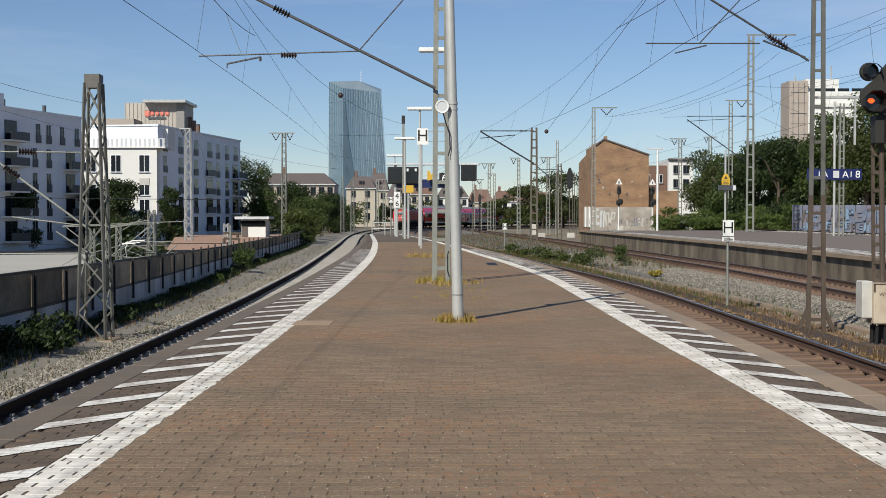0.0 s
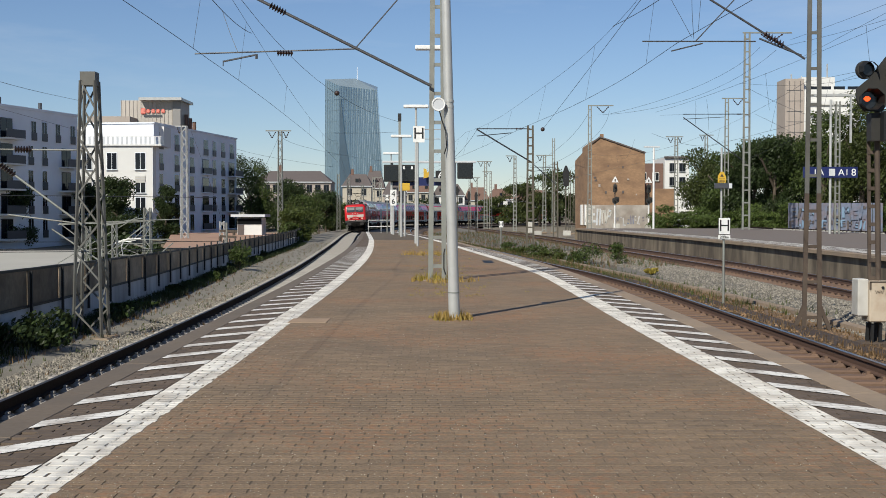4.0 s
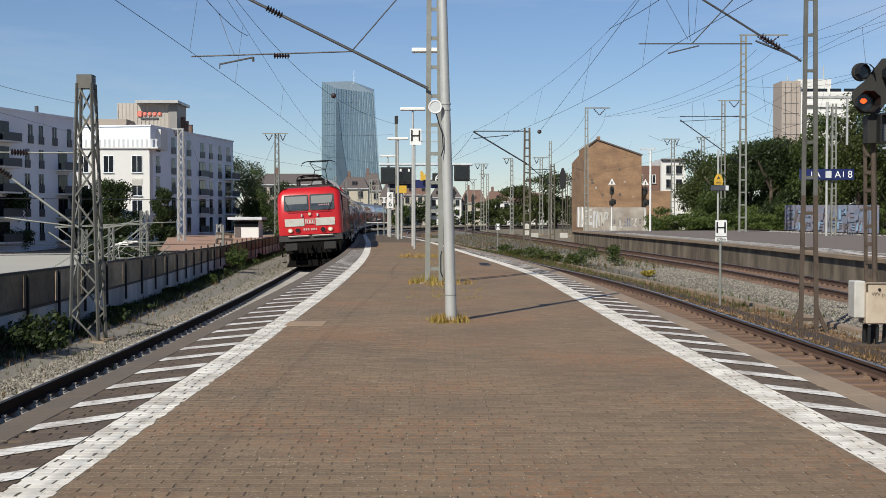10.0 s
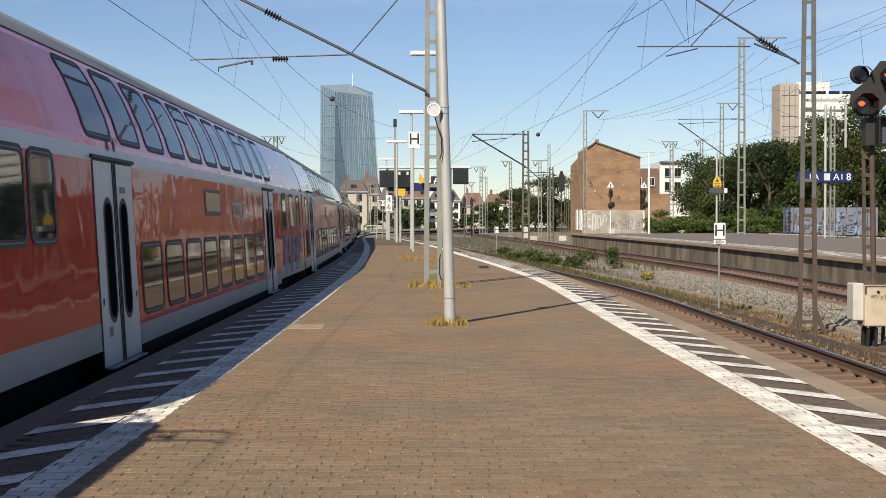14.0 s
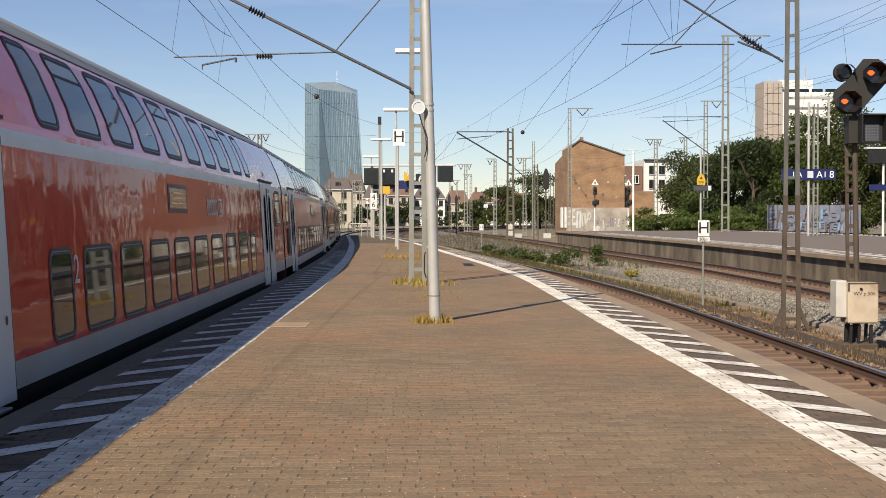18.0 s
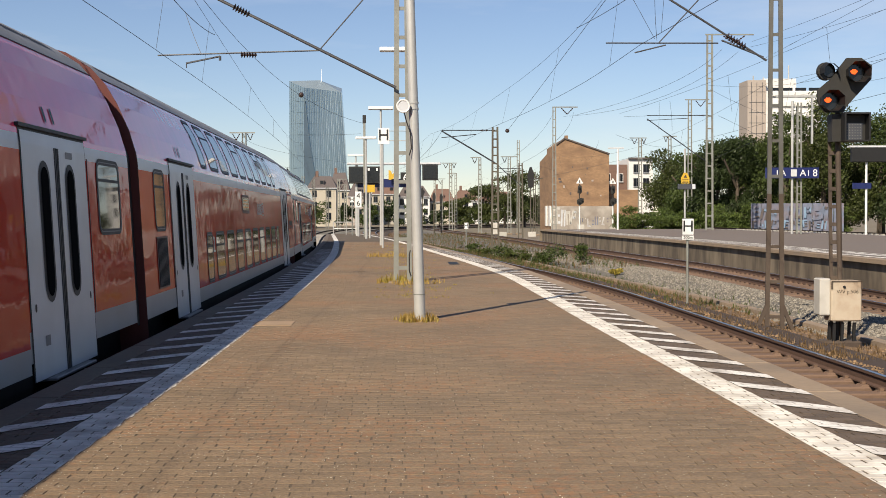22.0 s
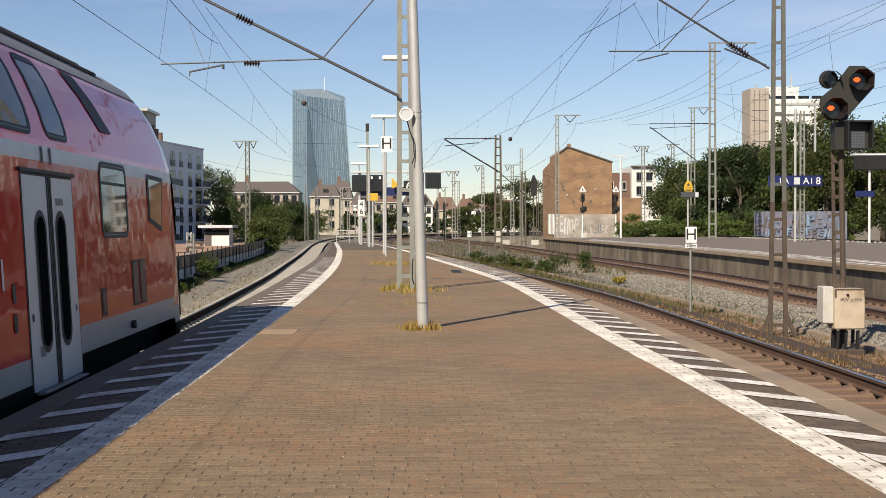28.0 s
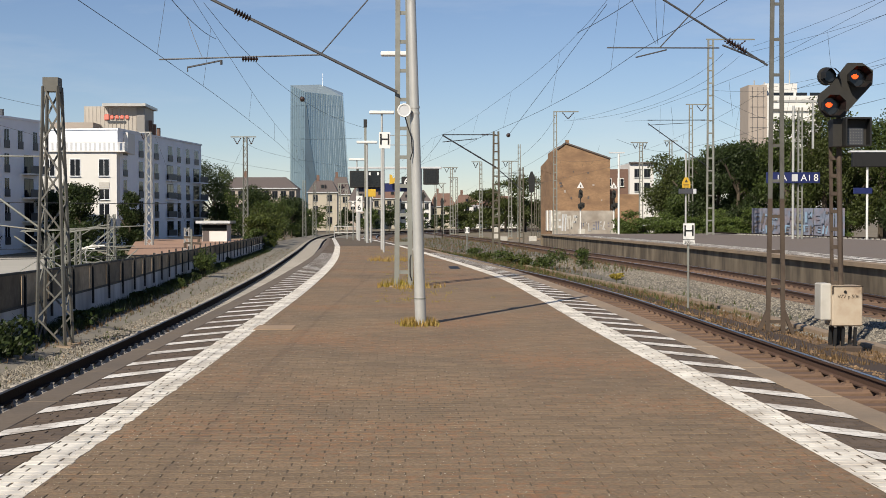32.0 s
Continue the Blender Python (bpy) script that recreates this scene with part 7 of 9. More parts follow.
def skyscraper():
    t = thing("glass_tower", pose(-151, 1658, 0), "tall twin-slab glass office tower with slanted roof", "skyscraper")
    bm = bmesh.new()
    base = [(-4, 8), (17, -10), (77, 14), (77, 44), (-4, 44)]
    top = [(-3, 10), (17, -4), (66, 14), (66, 40), (-3, 40)]
    zt = [184, 174, 170, 177, 186]
    a = [bm.verts.new((x, y, -5)) for x, y in base]
    b = [bm.verts.new((x, y, z)) for (x, y), z in zip(top, zt)]
    for i in range(5):
        bm.faces.new((a[i], a[(i + 1) % 5], b[(i + 1) % 5], b[i]))
    bmesh.ops.recalc_face_normals(bm, faces=bm.faces)
    part("glass_slab", bm, M_TOWER, t, "blue-grey reflective glass")
    bm = bmesh.new()
    b = [bm.verts.new((x, y, z)) for (x, y), z in zip(top, zt)]
    apex = bm.verts.new((36, 26, 187))
    for i in range(5):
        bm.faces.new((b[i], b[(i + 1) % 5], apex))
    bmesh.ops.recalc_face_normals(bm, faces=bm.faces)
    part("glass_roof", bm, M_TOWERL, t, "pale slanted glass roof")
    bm = bmesh.new()
    pts = [(17.2, -10.6, -5), (42, -0.6, -5), (31, -4.3, 60), (24, -5.6, 105), (18.6, -6.6, 158), (17.2, -6.2, 158)]
    bm.faces.new([bm.verts.new(p) for p in pts])
    bmesh.ops.recalc_face_normals(bm, faces=bm.faces)
    part("dark_facet", bm, M_TOWERF, t, "darker folded glass facet")
    for k in range(24):
        u = k / 23
        bm = bmesh.new()
        lo = Vector(base[1] + (-5,)).lerp(Vector(base[2] + (-5,)), u)
        hi = Vector(top[1] + (174,)).lerp(Vector(top[2] + (170,)), u)
        beam(bm, lo + Vector((0.2, -0.5, 0)), hi + Vector((0.2, -0.5, 0)), 0.22, 0.5)
        part("mullion", bm, M_TOWERL if k % 3 else M_TOWERD, t)
    for k in range(9):
        u = k / 8
        bm = bmesh.new()
        lo = Vector(base[0] + (-5,)).lerp(Vector(base[1] + (-5,)), u)
        hi = Vector(top[0] + (184,)).lerp(Vector(top[1] + (174,)), u)
        beam(bm, lo + Vector((-0.2, -0.5, 0)), hi + Vector((-0.2, -0.5, 0)), 0.2, 0.4)
        part("mullion", bm, M_TOWERD, t)
    for k in range(11):
        z = 8 + k * 14.8
        f = (z + 5) / 180
        for i, j in ((1, 2), (0, 1)):
            p = Vector(base[i] + (0,)).lerp(Vector(top[i] + (0,)), f)
            q = Vector(base[j] + (0,)).lerp(Vector(top[j] + (0,)), f)
            bm = bmesh.new()
            beam(bm, (p.x, p.y - 0.3, z), (q.x, q.y - 0.3, z), 0.2, 0.3)
            part("floor_line", bm, M_TOWERD, t)
    bm = bmesh.new()
    bar(bm, (39, 25, 174), (39, 25, 202), 0.6, 8, 0.25)
    part("antenna", bm, M_WALLB, t)


def brick_house():
    y0 = 188.2
    t = thing("brick_house", Matrix(), "old brown brick house with a windowless gable and graffiti base", "building")
    x0, x1 = 23.3, 31.5
    bm = bmesh.new()
    prism(bm, [(x0, -1.2), (x1, -1.2), (x1, 10.85), (x0 + 1.3, 13.25), (x0, 12.3)], 1, y0, y0 + 12)
    part("gable_wall", bm, M_BRICKW, t, "weathered brown brick gable")
    # side wall running back and outwards beside the tracks
    bm = bmesh.new()
    a = [bm.verts.new(v) for v in ((x0 - 0.02, y0 + 0.1, -1.2), (x0 - 0.02, y0 + 0.1, 12.4), (22.2, y0 + 12.7, 10.2), (22.2, y0 + 12.7, -1.2), (x0 + 0.4, y0 + 14, -1.2), (x0 + 0.4, y0 + 14, 10.2), (x0 + 0.4, y0 + 0.1, 12.4), (x0 + 0.4, y0 + 0.1, -1.2))]
    for f in ((0, 1, 2, 3), (3, 2, 5, 4), (1, 6, 5, 2), (4, 5, 6, 7)):
        bm.faces.new([a[i] for i in f])
    bmesh.ops.recalc_face_normals(bm, faces=bm.faces)
    part("side_wall", bm, M_BRICKW, t)
    rng = random.Random(9)
    for k in range(12):
        bm = bmesh.new()
        x, z = rng.uniform(x0 + 0.5, x1 - 0.4), rng.uniform(4.2, 10.0)
        q = rng.uniform(0.1, 0.4)
        box(bm, x, y0 - 0.02, z, q, 0.08, q * rng.uniform(0.7, 1.6))
        part("wall_patch", bm, M_SLATE if k % 3 else M_HIGH, t)
    bm = bmesh.new()
    beam(bm, (x0, y0 - 0.1, 12.35), (x0 + 1.3, y0 - 0.1, 13.32), 0.22, 0.2)
    beam(bm, (x0 + 1.3, y0 - 0.1, 13.32), (x1 + 0.1, y0 - 0.1, 10.92), 0.22, 0.2)
    part("verge", bm, M_SLATE, t, "dark roof verge")
    part("chimney_stub", box(bmesh.new(), x0 + 1.7, y0 + 1.0, 13.4, 0.5, 0.6, 0.8), M_BRICKW, t)
    block("brick_annex", x1 + 0.3, x1 + 5.0, y0 + 2, y0 + 9, -1.1, 5.45, M_BRICKW, "low brown brick annex beside the gable")
    bm = bmesh.new()
    box(bm, (x0 + x1) / 2, y0 - 0.1, 0.8, x1 - x0 + 1.5, 0.2, 4.2)
    part("plaster_base", bm, M_GRAFF, t, "pale plaster base covered in graffiti")
    sprayed(t, 5, x0 - 0.45, 0.78, y0 - 0.22, 0, 1.3, 2.4, [M_OFFWHITE, M_OFFWHITE, M_LGREY], 5)
    sprayed(t, 8, x0 + 3.9, 0.58, y0 - 0.22, 0, 0.5, 1.3, [M_GRAFF2, M_GRAFF, M_CONC, M_GRAFF], 16)
    for k in range(3):
        part("wall_tag", box(bmesh.new(), x0 - 0.16 - k * 0.26, y0 + 2.0 + k * 2.6, 1.4, 0.2, 2.0, 3.2), M_WHITE, t, "white sprayed patch")
    a = block("red_annex", x1 + 1.0, x1 + 5.5, y0 + 15, y0 + 24, -1.1, 9.9, M_TILE, "low red-brown house behind the brick gable")
    for k in range(2):
        facade_window(a, south(x1 + 2.2 + k * 2.1, y0 + 15, 7.7), 1.0, 1.3, M_WHITE)
    w = block("white_house", x1 + 5.6, x1 + 9.6, y0 + 14, y0 + 24, -1.1, 10.85, M_WALLW, "white plastered house beyond the tracks")
    for z in (9.2, 6.9):
        for dx in (6.9, 8.5):
            facade_window(w, south(x1 + dx, y0 + 14, z), 0.9, 1.3)
    part("eaves", box(bmesh.new(), x1 + 7.6, y0 + 13.8, 10.9, 4.2, 0.6, 0.2), M_SLATE, w, "dark eaves")


def high_rise():
    t = block("high_rise", 99.8, 105.2, 354.76, 363.81, -1, 40.6, M_HIGH, "tall brown-grey panel high-rise with pale balconies")
    bm = bmesh.new()
    box(bm, 113.3, 360.19, 18.0, 16.0, 11, 39.0)
    part("pale_wing", bm, M_WALLW, t, "pale balcony wing")
    bm = bmesh.new()
    box(bm, 110, 361.1, 39.3, 9.6, 8, 4.0)
    part("roof_storey", bm, M_WALLW, t, "pale roof storey")
    for k in range(12):
        z = 36.6 - k * 3.0
        for x in (107.5, 111.5, 115.5, 119.5):
            bm = bmesh.new()
            box(bm, x, 354.67, z, 3.6, 1.4, 1.1)
            b = part("balcony", bm, M_WALLW, t)
            bm = bmesh.new()
            box(bm, x, 355.17, z + 1.2, 3.2, 0.1, 1.3)
            part("window", bm, M_PANE, b)
        bm = bmesh.new()
        box(bm, 102.5, 354.73, z + 0.6, 4.6, 0.08, 0.12)
        part("floor_joint", bm, M_FRAME, t)
    for x in (100.9, 102.5, 104.1):
        part("panel_joint", box(bmesh.new(), x, 354.73, 19.5, 0.12, 0.08, 41.0), M_FRAME, t)
    for x, z in ((103, 42.5), (113.5, 45.5), (106, 42.0)):
        part("roof_aerial", bar(bmesh.new(), (x, 360.19, 39), (x, 360.19, z), 0.2, 6), M_GALV, t)


def roof_house(name, x0, x1, y, z1, ridge, wall, roof, label, floors, cols, depth=10, dormers=None):
    t = thing(name, Matrix(), label, "building", "distant houses")
    bm = bmesh.new()
    box(bm, (x0 + x1) / 2, y + depth / 2, (z1 - 2) / 2, x1 - x0, depth, z1 + 2)
    part("wall", bm, wall, t)
    bm = bmesh.new()
    hip = min(3.0, (x1 - x0) * 0.2)
    low = [bm.verts.new(v) for v in ((x0 - 0.3, y - 0.4, z1 - 0.1), (x1 + 0.3, y - 0.4, z1 - 0.1), (x1 + 0.3, y + depth + 0.4, z1 - 0.1), (x0 - 0.3, y + depth + 0.4, z1 - 0.1))]
    high = [bm.verts.new(v) for v in ((x0 + hip, y + depth / 2, ridge), (x1 - hip, y + depth / 2, ridge))]
    for f in ((low[0], low[1], high[1], high[0]), (low[1], low[2], high[1]), (low[2], low[3], high[0], high[1]), (low[3], low[0], high[0]), (low[3], low[2], low[1], low[0])):
        bm.faces.new(f)
    bmesh.ops.recalc_face_normals(bm, faces=bm.faces)
    part("roof", bm, roof, t)
    bm = bmesh.new()
    box(bm, (x0 + x1) / 2, y - 0.3, z1 - 0.12, x1 - x0 + 0.7, 0.4, 0.22)
    part("cornice", bm, M_LGREY, t, "pale cornice under the eaves")
    count = max(1, cols // 2) if dormers is None else dormers
    for i in range(count):
        xd, f = x0 + (i + 0.5) * (x1 - x0) / count, 0.3
        zd = z1 + (ridge - z1) * f
        bm = bmesh.new()
        box(bm, xd, y + depth * f / 2 + 0.3, zd + 0.5, 1.3, 1.6, 1.3)
        dormer = part("dormer", bm, roof, t, "small roof-coloured dormer")
        bm = bmesh.new()
        box(bm, xd, y + depth * f / 2 - 0.52, zd + 0.5, 0.9, 0.06, 0.9)
        part("pane", bm, M_PANE, dormer)
    for i in range(cols):
        for j in range(floors):
            facade_window(t, south(x0 + (i + 0.5) * (x1 - x0) / cols, y, z1 - 1.7 - 3.1 * j), 1.2, 1.8)
    bm = bmesh.new()
    box(bm, x0 + (x1 - x0) * 0.3, y + depth / 2, ridge + 0.5, 0.8, 0.8, 2.0)
    part("chimney", bm, M_TILE, t)
    return t


white_building()
left_building()
sign_building()
skyscraper()
brick_house()
high_rise()
roof_house("grey_roof_house", -45, -26.5, 299.5, 9.4, 12.2, M_HIGH, M_SLATE, "long grey house with a grey-brown hipped roof", 3, 9, 12, 0)
roof_house("yellow_house", -27, -19, 343, 9.4, 12.8, M_BEIGE, M_SLATE, "pale yellow house with a dark mansard roof", 3, 2)
roof_house("brown_roof_house", -23, -17, 377, 9.5, 15.0, M_BEIGE, M_SLATE, "tall narrow house with a steep brown roof", 3, 2)
roof_house("grey_house", -17, -10, 372, 7.4, 11.4, M_HIGH, M_SLATE, "grey rendered house with a slate roof", 2, 3)
roof_house("pale_house", -10, -2, 385, 8.4, 12.0, M_BEIGE, M_TILE, "cream house with a red-brown tiled roof", 3, 4)
roof_house("pale_house", -2, 8, 389, 7.6, 11.2, M_WALLW, M_SLATE, "white house with a grey roof", 3, 4)
roof_house("pale_house", 8, 16, 392, 6.0, 10.2, M_BEIGE, M_TILE, "pale rendered house with a tiled roof", 2, 3)
roof_house("pale_house", 16, 24, 396, 6.4, 9.8, M_WALLW, M_TILE, "white house with a red-brown tiled roof", 2, 3)
roof_house("pale_house", 24, 38, 402, 6.0, 9.5, M_WALLW, M_TILE, "low white house with a tiled roof", 2, 5)
roof_house("pale_house", -75, -52, 308.7, 6.0, 9.5, M_WALLW, M_SLATE, "pale house behind the trees", 2, 6)


# ---- more masts and line gear ----
def t_mast(x, y, z0, z1, w, arm, material=None, label="grey lattice mast with a cross-arm", zig=False):
    """A slim lattice mast with a horizontal cross-arm; arm: its reach to either side."""
    t = mast("lattice_mast", x, y, z0, z1, w, w * 0.7, material or M_MAST, label, zig, 0.1 if not zig else None, max(0.5, (z1 - z0) / 16), w * 0.13)
    h = z1 - z0
    if arm:
        bm = bmesh.new()
        beam(bm, (-arm[0], 0, h), (arm[1], 0, h), 0.09, 0.12)
        part("cross_arm", bm, material or M_MAST, t)
        for a in arm:
            s = -1 if a is arm[0] else 1
            if a > 0.8:
                for f in (0.8, 0.3):
                    part("insulator", insulator(bmesh.new(), (s * a * f, 0, h - 0.1), (s * a * 0.55, 0, h - 0.8), 0.09, 4), M_INSUL, t)
    return t


def bracket(t, x, y, x2, za, zb, z_arm):
    """A tubular cantilever from a mast out to x2."""
    bm = bmesh.new()
    bar(bm, (x, y, za), (x2, y, zb), 0.045, 6)
    bar(bm, (x, y, z_arm), (x2, y, z_arm), 0.03, 6)
    bar(bm, (x + (x2 - x) * 0.35, y, z_arm - 0.25), (x2, y, z_arm - 0.45), 0.025, 6)
    sub(t, "cantilever", bm, M_WIRE, "tubular cantilever")
    bm = bmesh.new()
    u = (x2 - x) / abs(x2 - x)
    insulator(bm, (x + u * 0.5, y, z_arm), (x + u * 0.9, y, z_arm), 0.08, 5)
    sub(t, "insulator", bm, M_INSUL)


a = t_mast(-17.56, 135.75, -2.6, 10.66, 0.55, (1.6, 1.2), None, "pale lattice mast beyond the fence", True)
b = t_mast(5.63, 76.02, -1.1, 6.96, 0.42, None, M_MASTRUST, "olive lattice mast between the tracks")
bracket(b, 5.63, 76.02, 2.31, 4.73, 6.72, 6.75)
c = t_mast(16.62, 135.75, -0.9, 13.46, 0.4, (0.2, 2.6), M_MAST, "slim mast with a one-sided cross-arm")
d = t_mast(27.6, 110.41, -0.3, 17.74, 0.6, (0.4, 4.0), M_MAST, "tall ladder mast on the far platform")
bracket(d, 27.6, 110.41, 21.91, 6.1, 10.16, 10.46)
e = t_mast(33.86, 144.8, -0.9, 15.12, 0.5, (0.6, 2.3), M_MAST, "grey mast with cross-arm behind the platform")
f = t_mast(31.42, 162.9, -0.9, 11.75, 0.5, (1.4, 0.9))
t_mast(37.36, 171.95, -0.9, 12.56, 0.5, (1.0, 1.0))
g = t_mast(11.76, 123.98, -1.1, 6.79, 0.45, None, M_MASTRUST)
bracket(g, 11.76, 123.98, 9.19, 4.51, 6.79, 6.22)
t_mast(14.72, 171.95, -1.0, 9.72, 0.45, (1.2, 1.2))
t_mast(15.99, 171.95, -1.0, 12.09, 0.4, None)
t_mast(11.17, 181, -1.0, 9.9, 0.4, None)
t_mast(10.16, 165, -1.0, 9.3, 0.42, (1.25, 0.1))
t_mast(17.0, 160, -1.0, 7.2, 0.3, None, M_MASTRUST)
t_mast(17.9, 163, -1.0, 6.4, 0.3, (0.5, 0.5), M_MASTRUST)
t_mast(2.0, 196, -1.0, 6.6, 0.35, (0.9, 0.2))
t_mast(6.2, 203, -1.0, 7.4, 0.3, None)
h = t_mast(7.34, 194.58, -1.0, 9.82, 0.5, (1.4, 1.0))
t_mast(8.72, 208.15, -1.0, 8.69, 0.4, (1.4, 0.2))
t_mast(5.29, 212.68, -1.0, 7.87, 0.4, (0.8, 1.8))
t_mast(-14.76, 180.09, -1.1, 7.38, 0.5, None, M_MAST, "grey lattice mast at the curve", True)
t_mast(-12.67, 171.95, -1.1, 6.64, 0.5, None, M_MAST, "grey lattice mast at the curve", True)
t_mast(-13.32, 212.68, -1.1, 6.69, 0.5, None, M_MAST, "grey lattice mast at the curve", True)
t_mast(-11.6, 217.2, -1.1, 8, 0.5, (0.3, 1.5))
t_mast(-10.83, 226.25, -1.1, 7.23, 0.5, (1.2, 0.3))
i = t_mast(-28.12, 135.75, -2.5, 11.16, 0.75, (1.0, 0.3), M_GALV, "pale lattice mast before the apartment house", True)
t_mast(-19.2, 108.6, -2.5, 0.84, 0.5, None, M_GALV, "short pale lattice mast in the lower yard", True)
# masts and cantilevers of the lower yard behind the fence
j = t_mast(-16.12, 67.88, -2.6, 1.82, 0.45, None, M_MAST, "grey mast of the lower yard with cantilevers", True)
bm = bmesh.new()
for p, q in (((-16.12, 67.88, 1.07), (-18.1, 67.88, -0.68)), ((-16, 67.88, 0.94), (-18.26, 67.88, -1.24)), ((-21.06, 67.88, 0.88), (-15.68, 67.88, 1.07)), ((-17.47, 67.88, -0.18), (-15.13, 67.88, -0.12)),
             ((-17.57, 67.88, -0.37), (-16.32, 67.88, -0.87)), ((-15.13, 67.88, -1.24), (-13.72, 67.88, -0.31)), ((-18.42, 67.88, -1.18), (-16.23, 67.88, -0.99))):
    bar(bm, p, q, 0.024, 6)
sub(j, "cantilever", bm, M_MAST, "pale tubular cantilevers")
k = t_mast(-14.83, 56.11, -2.6, 1.09, 0.28, None, M_MAST, "short grey mast of the lower yard", True)
l = t_mast(-9.9, 36.2, -2.6, 1.52, 0.12, None, M_MAST, "slim grey mast of the lower yard")
for dx in (0.0, 0.2, 0.44):
    pts = [Vector((-14.89, 56.11, -0.57)), Vector((-14.96, 56.11, -0.15)), Vector((-14.86, 56.11, 0.1)), Vector((-14.62, 56.11, 0.23)), Vector((-14.06, 56.11, 0.21))]
    sub(k, "bent_tube", tube(bmesh.new(), [p + Vector((dx, 0, dx * 0.3)) for p in pts], 0.035, 8), M_GALV, "bent pale steel tube")
for p, q in (((-17.36, 56.11, 1.03), (-11.73, 56.11, 1.24)), ((-16.13, 56.11, -0.21), (-13.15, 56.11, 0.52)), ((-15.61, 56.11, -0.31), (-13.49, 56.11, -0.46)), ((-17.42, 56.11, -0.78), (-13.79, 56.11, 1.34))):
    sub(k, "strut", bar(bmesh.new(), p, q, 0.02, 6), M_MAST)
for p, q in (((-15.9, 57.92, 0.98), (-13.82, 57.92, 1.29)), ((-15.91, 57.92, -0.56), (-13.61, 57.92, 1.13)), ((-14.67, 57.92, 0.26), (-12.69, 57.92, 0.28)), ((-14.67, 57.92, 0.16), (-13.7, 57.92, -0.19)),
             ((-13.44, 57.92, -0.62), (-12.54, 57.92, 0.12)), ((-15.07, 57.92, -0.51), (-13.86, 57.92, -0.43)), ((-16.15, 52.49, 1.03), (-15.22, 52.49, 0.31)), ((-13.38, 57.92, -0.46), (-12.65, 57.92, -0.72))):
    sub(k, "strut", bar(bmesh.new(), p, q, 0.024, 6), M_MAST)
q = t_mast(-15.52, 54.3, -2.6, 0.92, 0.26, None, M_MAST, "short grey lattice mast with an insulator arm", True)
sub(q, "arm", bar(bmesh.new(), (-14.81, 54.3, 0.96), (-13.75, 54.3, 1.11), 0.035, 6), M_MAST)
dpost = thing("switch_post", pose(-13.16, 76.02, -2.6), "dark post with switchgear in the lower yard", "post")
bm = bmesh.new()
bar(bm, (0, 0, 0), (0, 0, 0.95 + 2.6), 0.07, 8)
part("post", bm, M_MAST, dpost)
for dz, dx in ((0.5, 0.45), (0.85, -0.4)):
    bm = bmesh.new()
    beam(bm, (-abs(dx), 0, 0.95 + 2.6 - dz), (abs(dx) + 0.2, 0, 0.95 + 2.55 - dz), 0.1, 0.14)
    bar(bm, (dx, 0, 0.95 + 2.6 - dz), (dx, 0, 0.95 + 2.3 - dz), 0.09, 8)
    part("switch_arm", bm, M_RUSTMAST, dpost)
yard = thing("yard_wires", Matrix(), "overhead wires of the lower yard", "overhead wire", "overhead lines")
for y0, z0, x0 in ((54, -0.25, -60), (60, -0.5, -60), (65, -0.1, -60), (72, -0.7, -60), (81, -0.9, -60), (63, 2.4, -60)):
    bm = bmesh.new()
    bar(bm, (x0, y0 - 14, z0 + 0.2), (-12.5, y0 + 6, z0), 0.02, 5)
    part("wire", bm, M_WIRE, yard)
# long wires overhead, each sagging a little through three points
lines = thing("overhead_feeders", Matrix(), "dark feeder and stay wires above the tracks", "overhead wire", "overhead lines")


def hang(*spans):
    for pa, pb, pc in spans:
        va, vb, vc = Vector(pa), Vector(pb), Vector(pc)
        us = [n / 14 for n in range(15)]
        pts = [va * (1 - u) * (1 - 2 * u) + vb * 4 * u * (1 - u) + vc * u * (2 * u - 1) for u in us]
        part("wire", tube(bmesh.new(), pts, [0.006 + 0.00006 * max(0, p.y) for p in pts], 4), M_WIRE, lines)


# over the fence side and the lower yard
hang(((-4.76, 22.0, 6.2), (-4.78, 27.2, 5.94), (-4.86, 31.9, 6.14)), ((-4.78, 27.2, 5.94), (-4.6, 27.1, 5.45), (-4.4, 26.98, 4.99)), ((-6.6, 40.72, 8.62), (-6.02, 72.4, 8.52), (-3.2, 101.36, 9.05)),
     ((-13.03, 36.2, 5.39), (-16.21, 49.77, 6.41), (-19.77, 67.88, 7.71)), ((-19.56, 54.3, 6.16), (-23.09, 72.4, 6.9), (-25.96, 90.5, 7.43)), ((-17.53, 135.75, 10.54), (-19.6, 135.75, 6.05), (-22.43, 135.75, 1.68)),
     ((-27.39, 135.75, 10.66), (-25.72, 135.75, 6.05), (-24.12, 135.75, 1.05)), ((-23.9, 144.8, 9.15), (-21.27, 162.9, 8.84), (-15.24, 180.09, 8.37)), ((-17.41, 135.75, 10.41), (-16.31, 158.38, 9.87), (-9.39, 217.2, 10.8)),
     ((-9.18, 108.6, 8.62), (-7.25, 117.65, 9.22), (-3.54, 101.36, 8.24)))
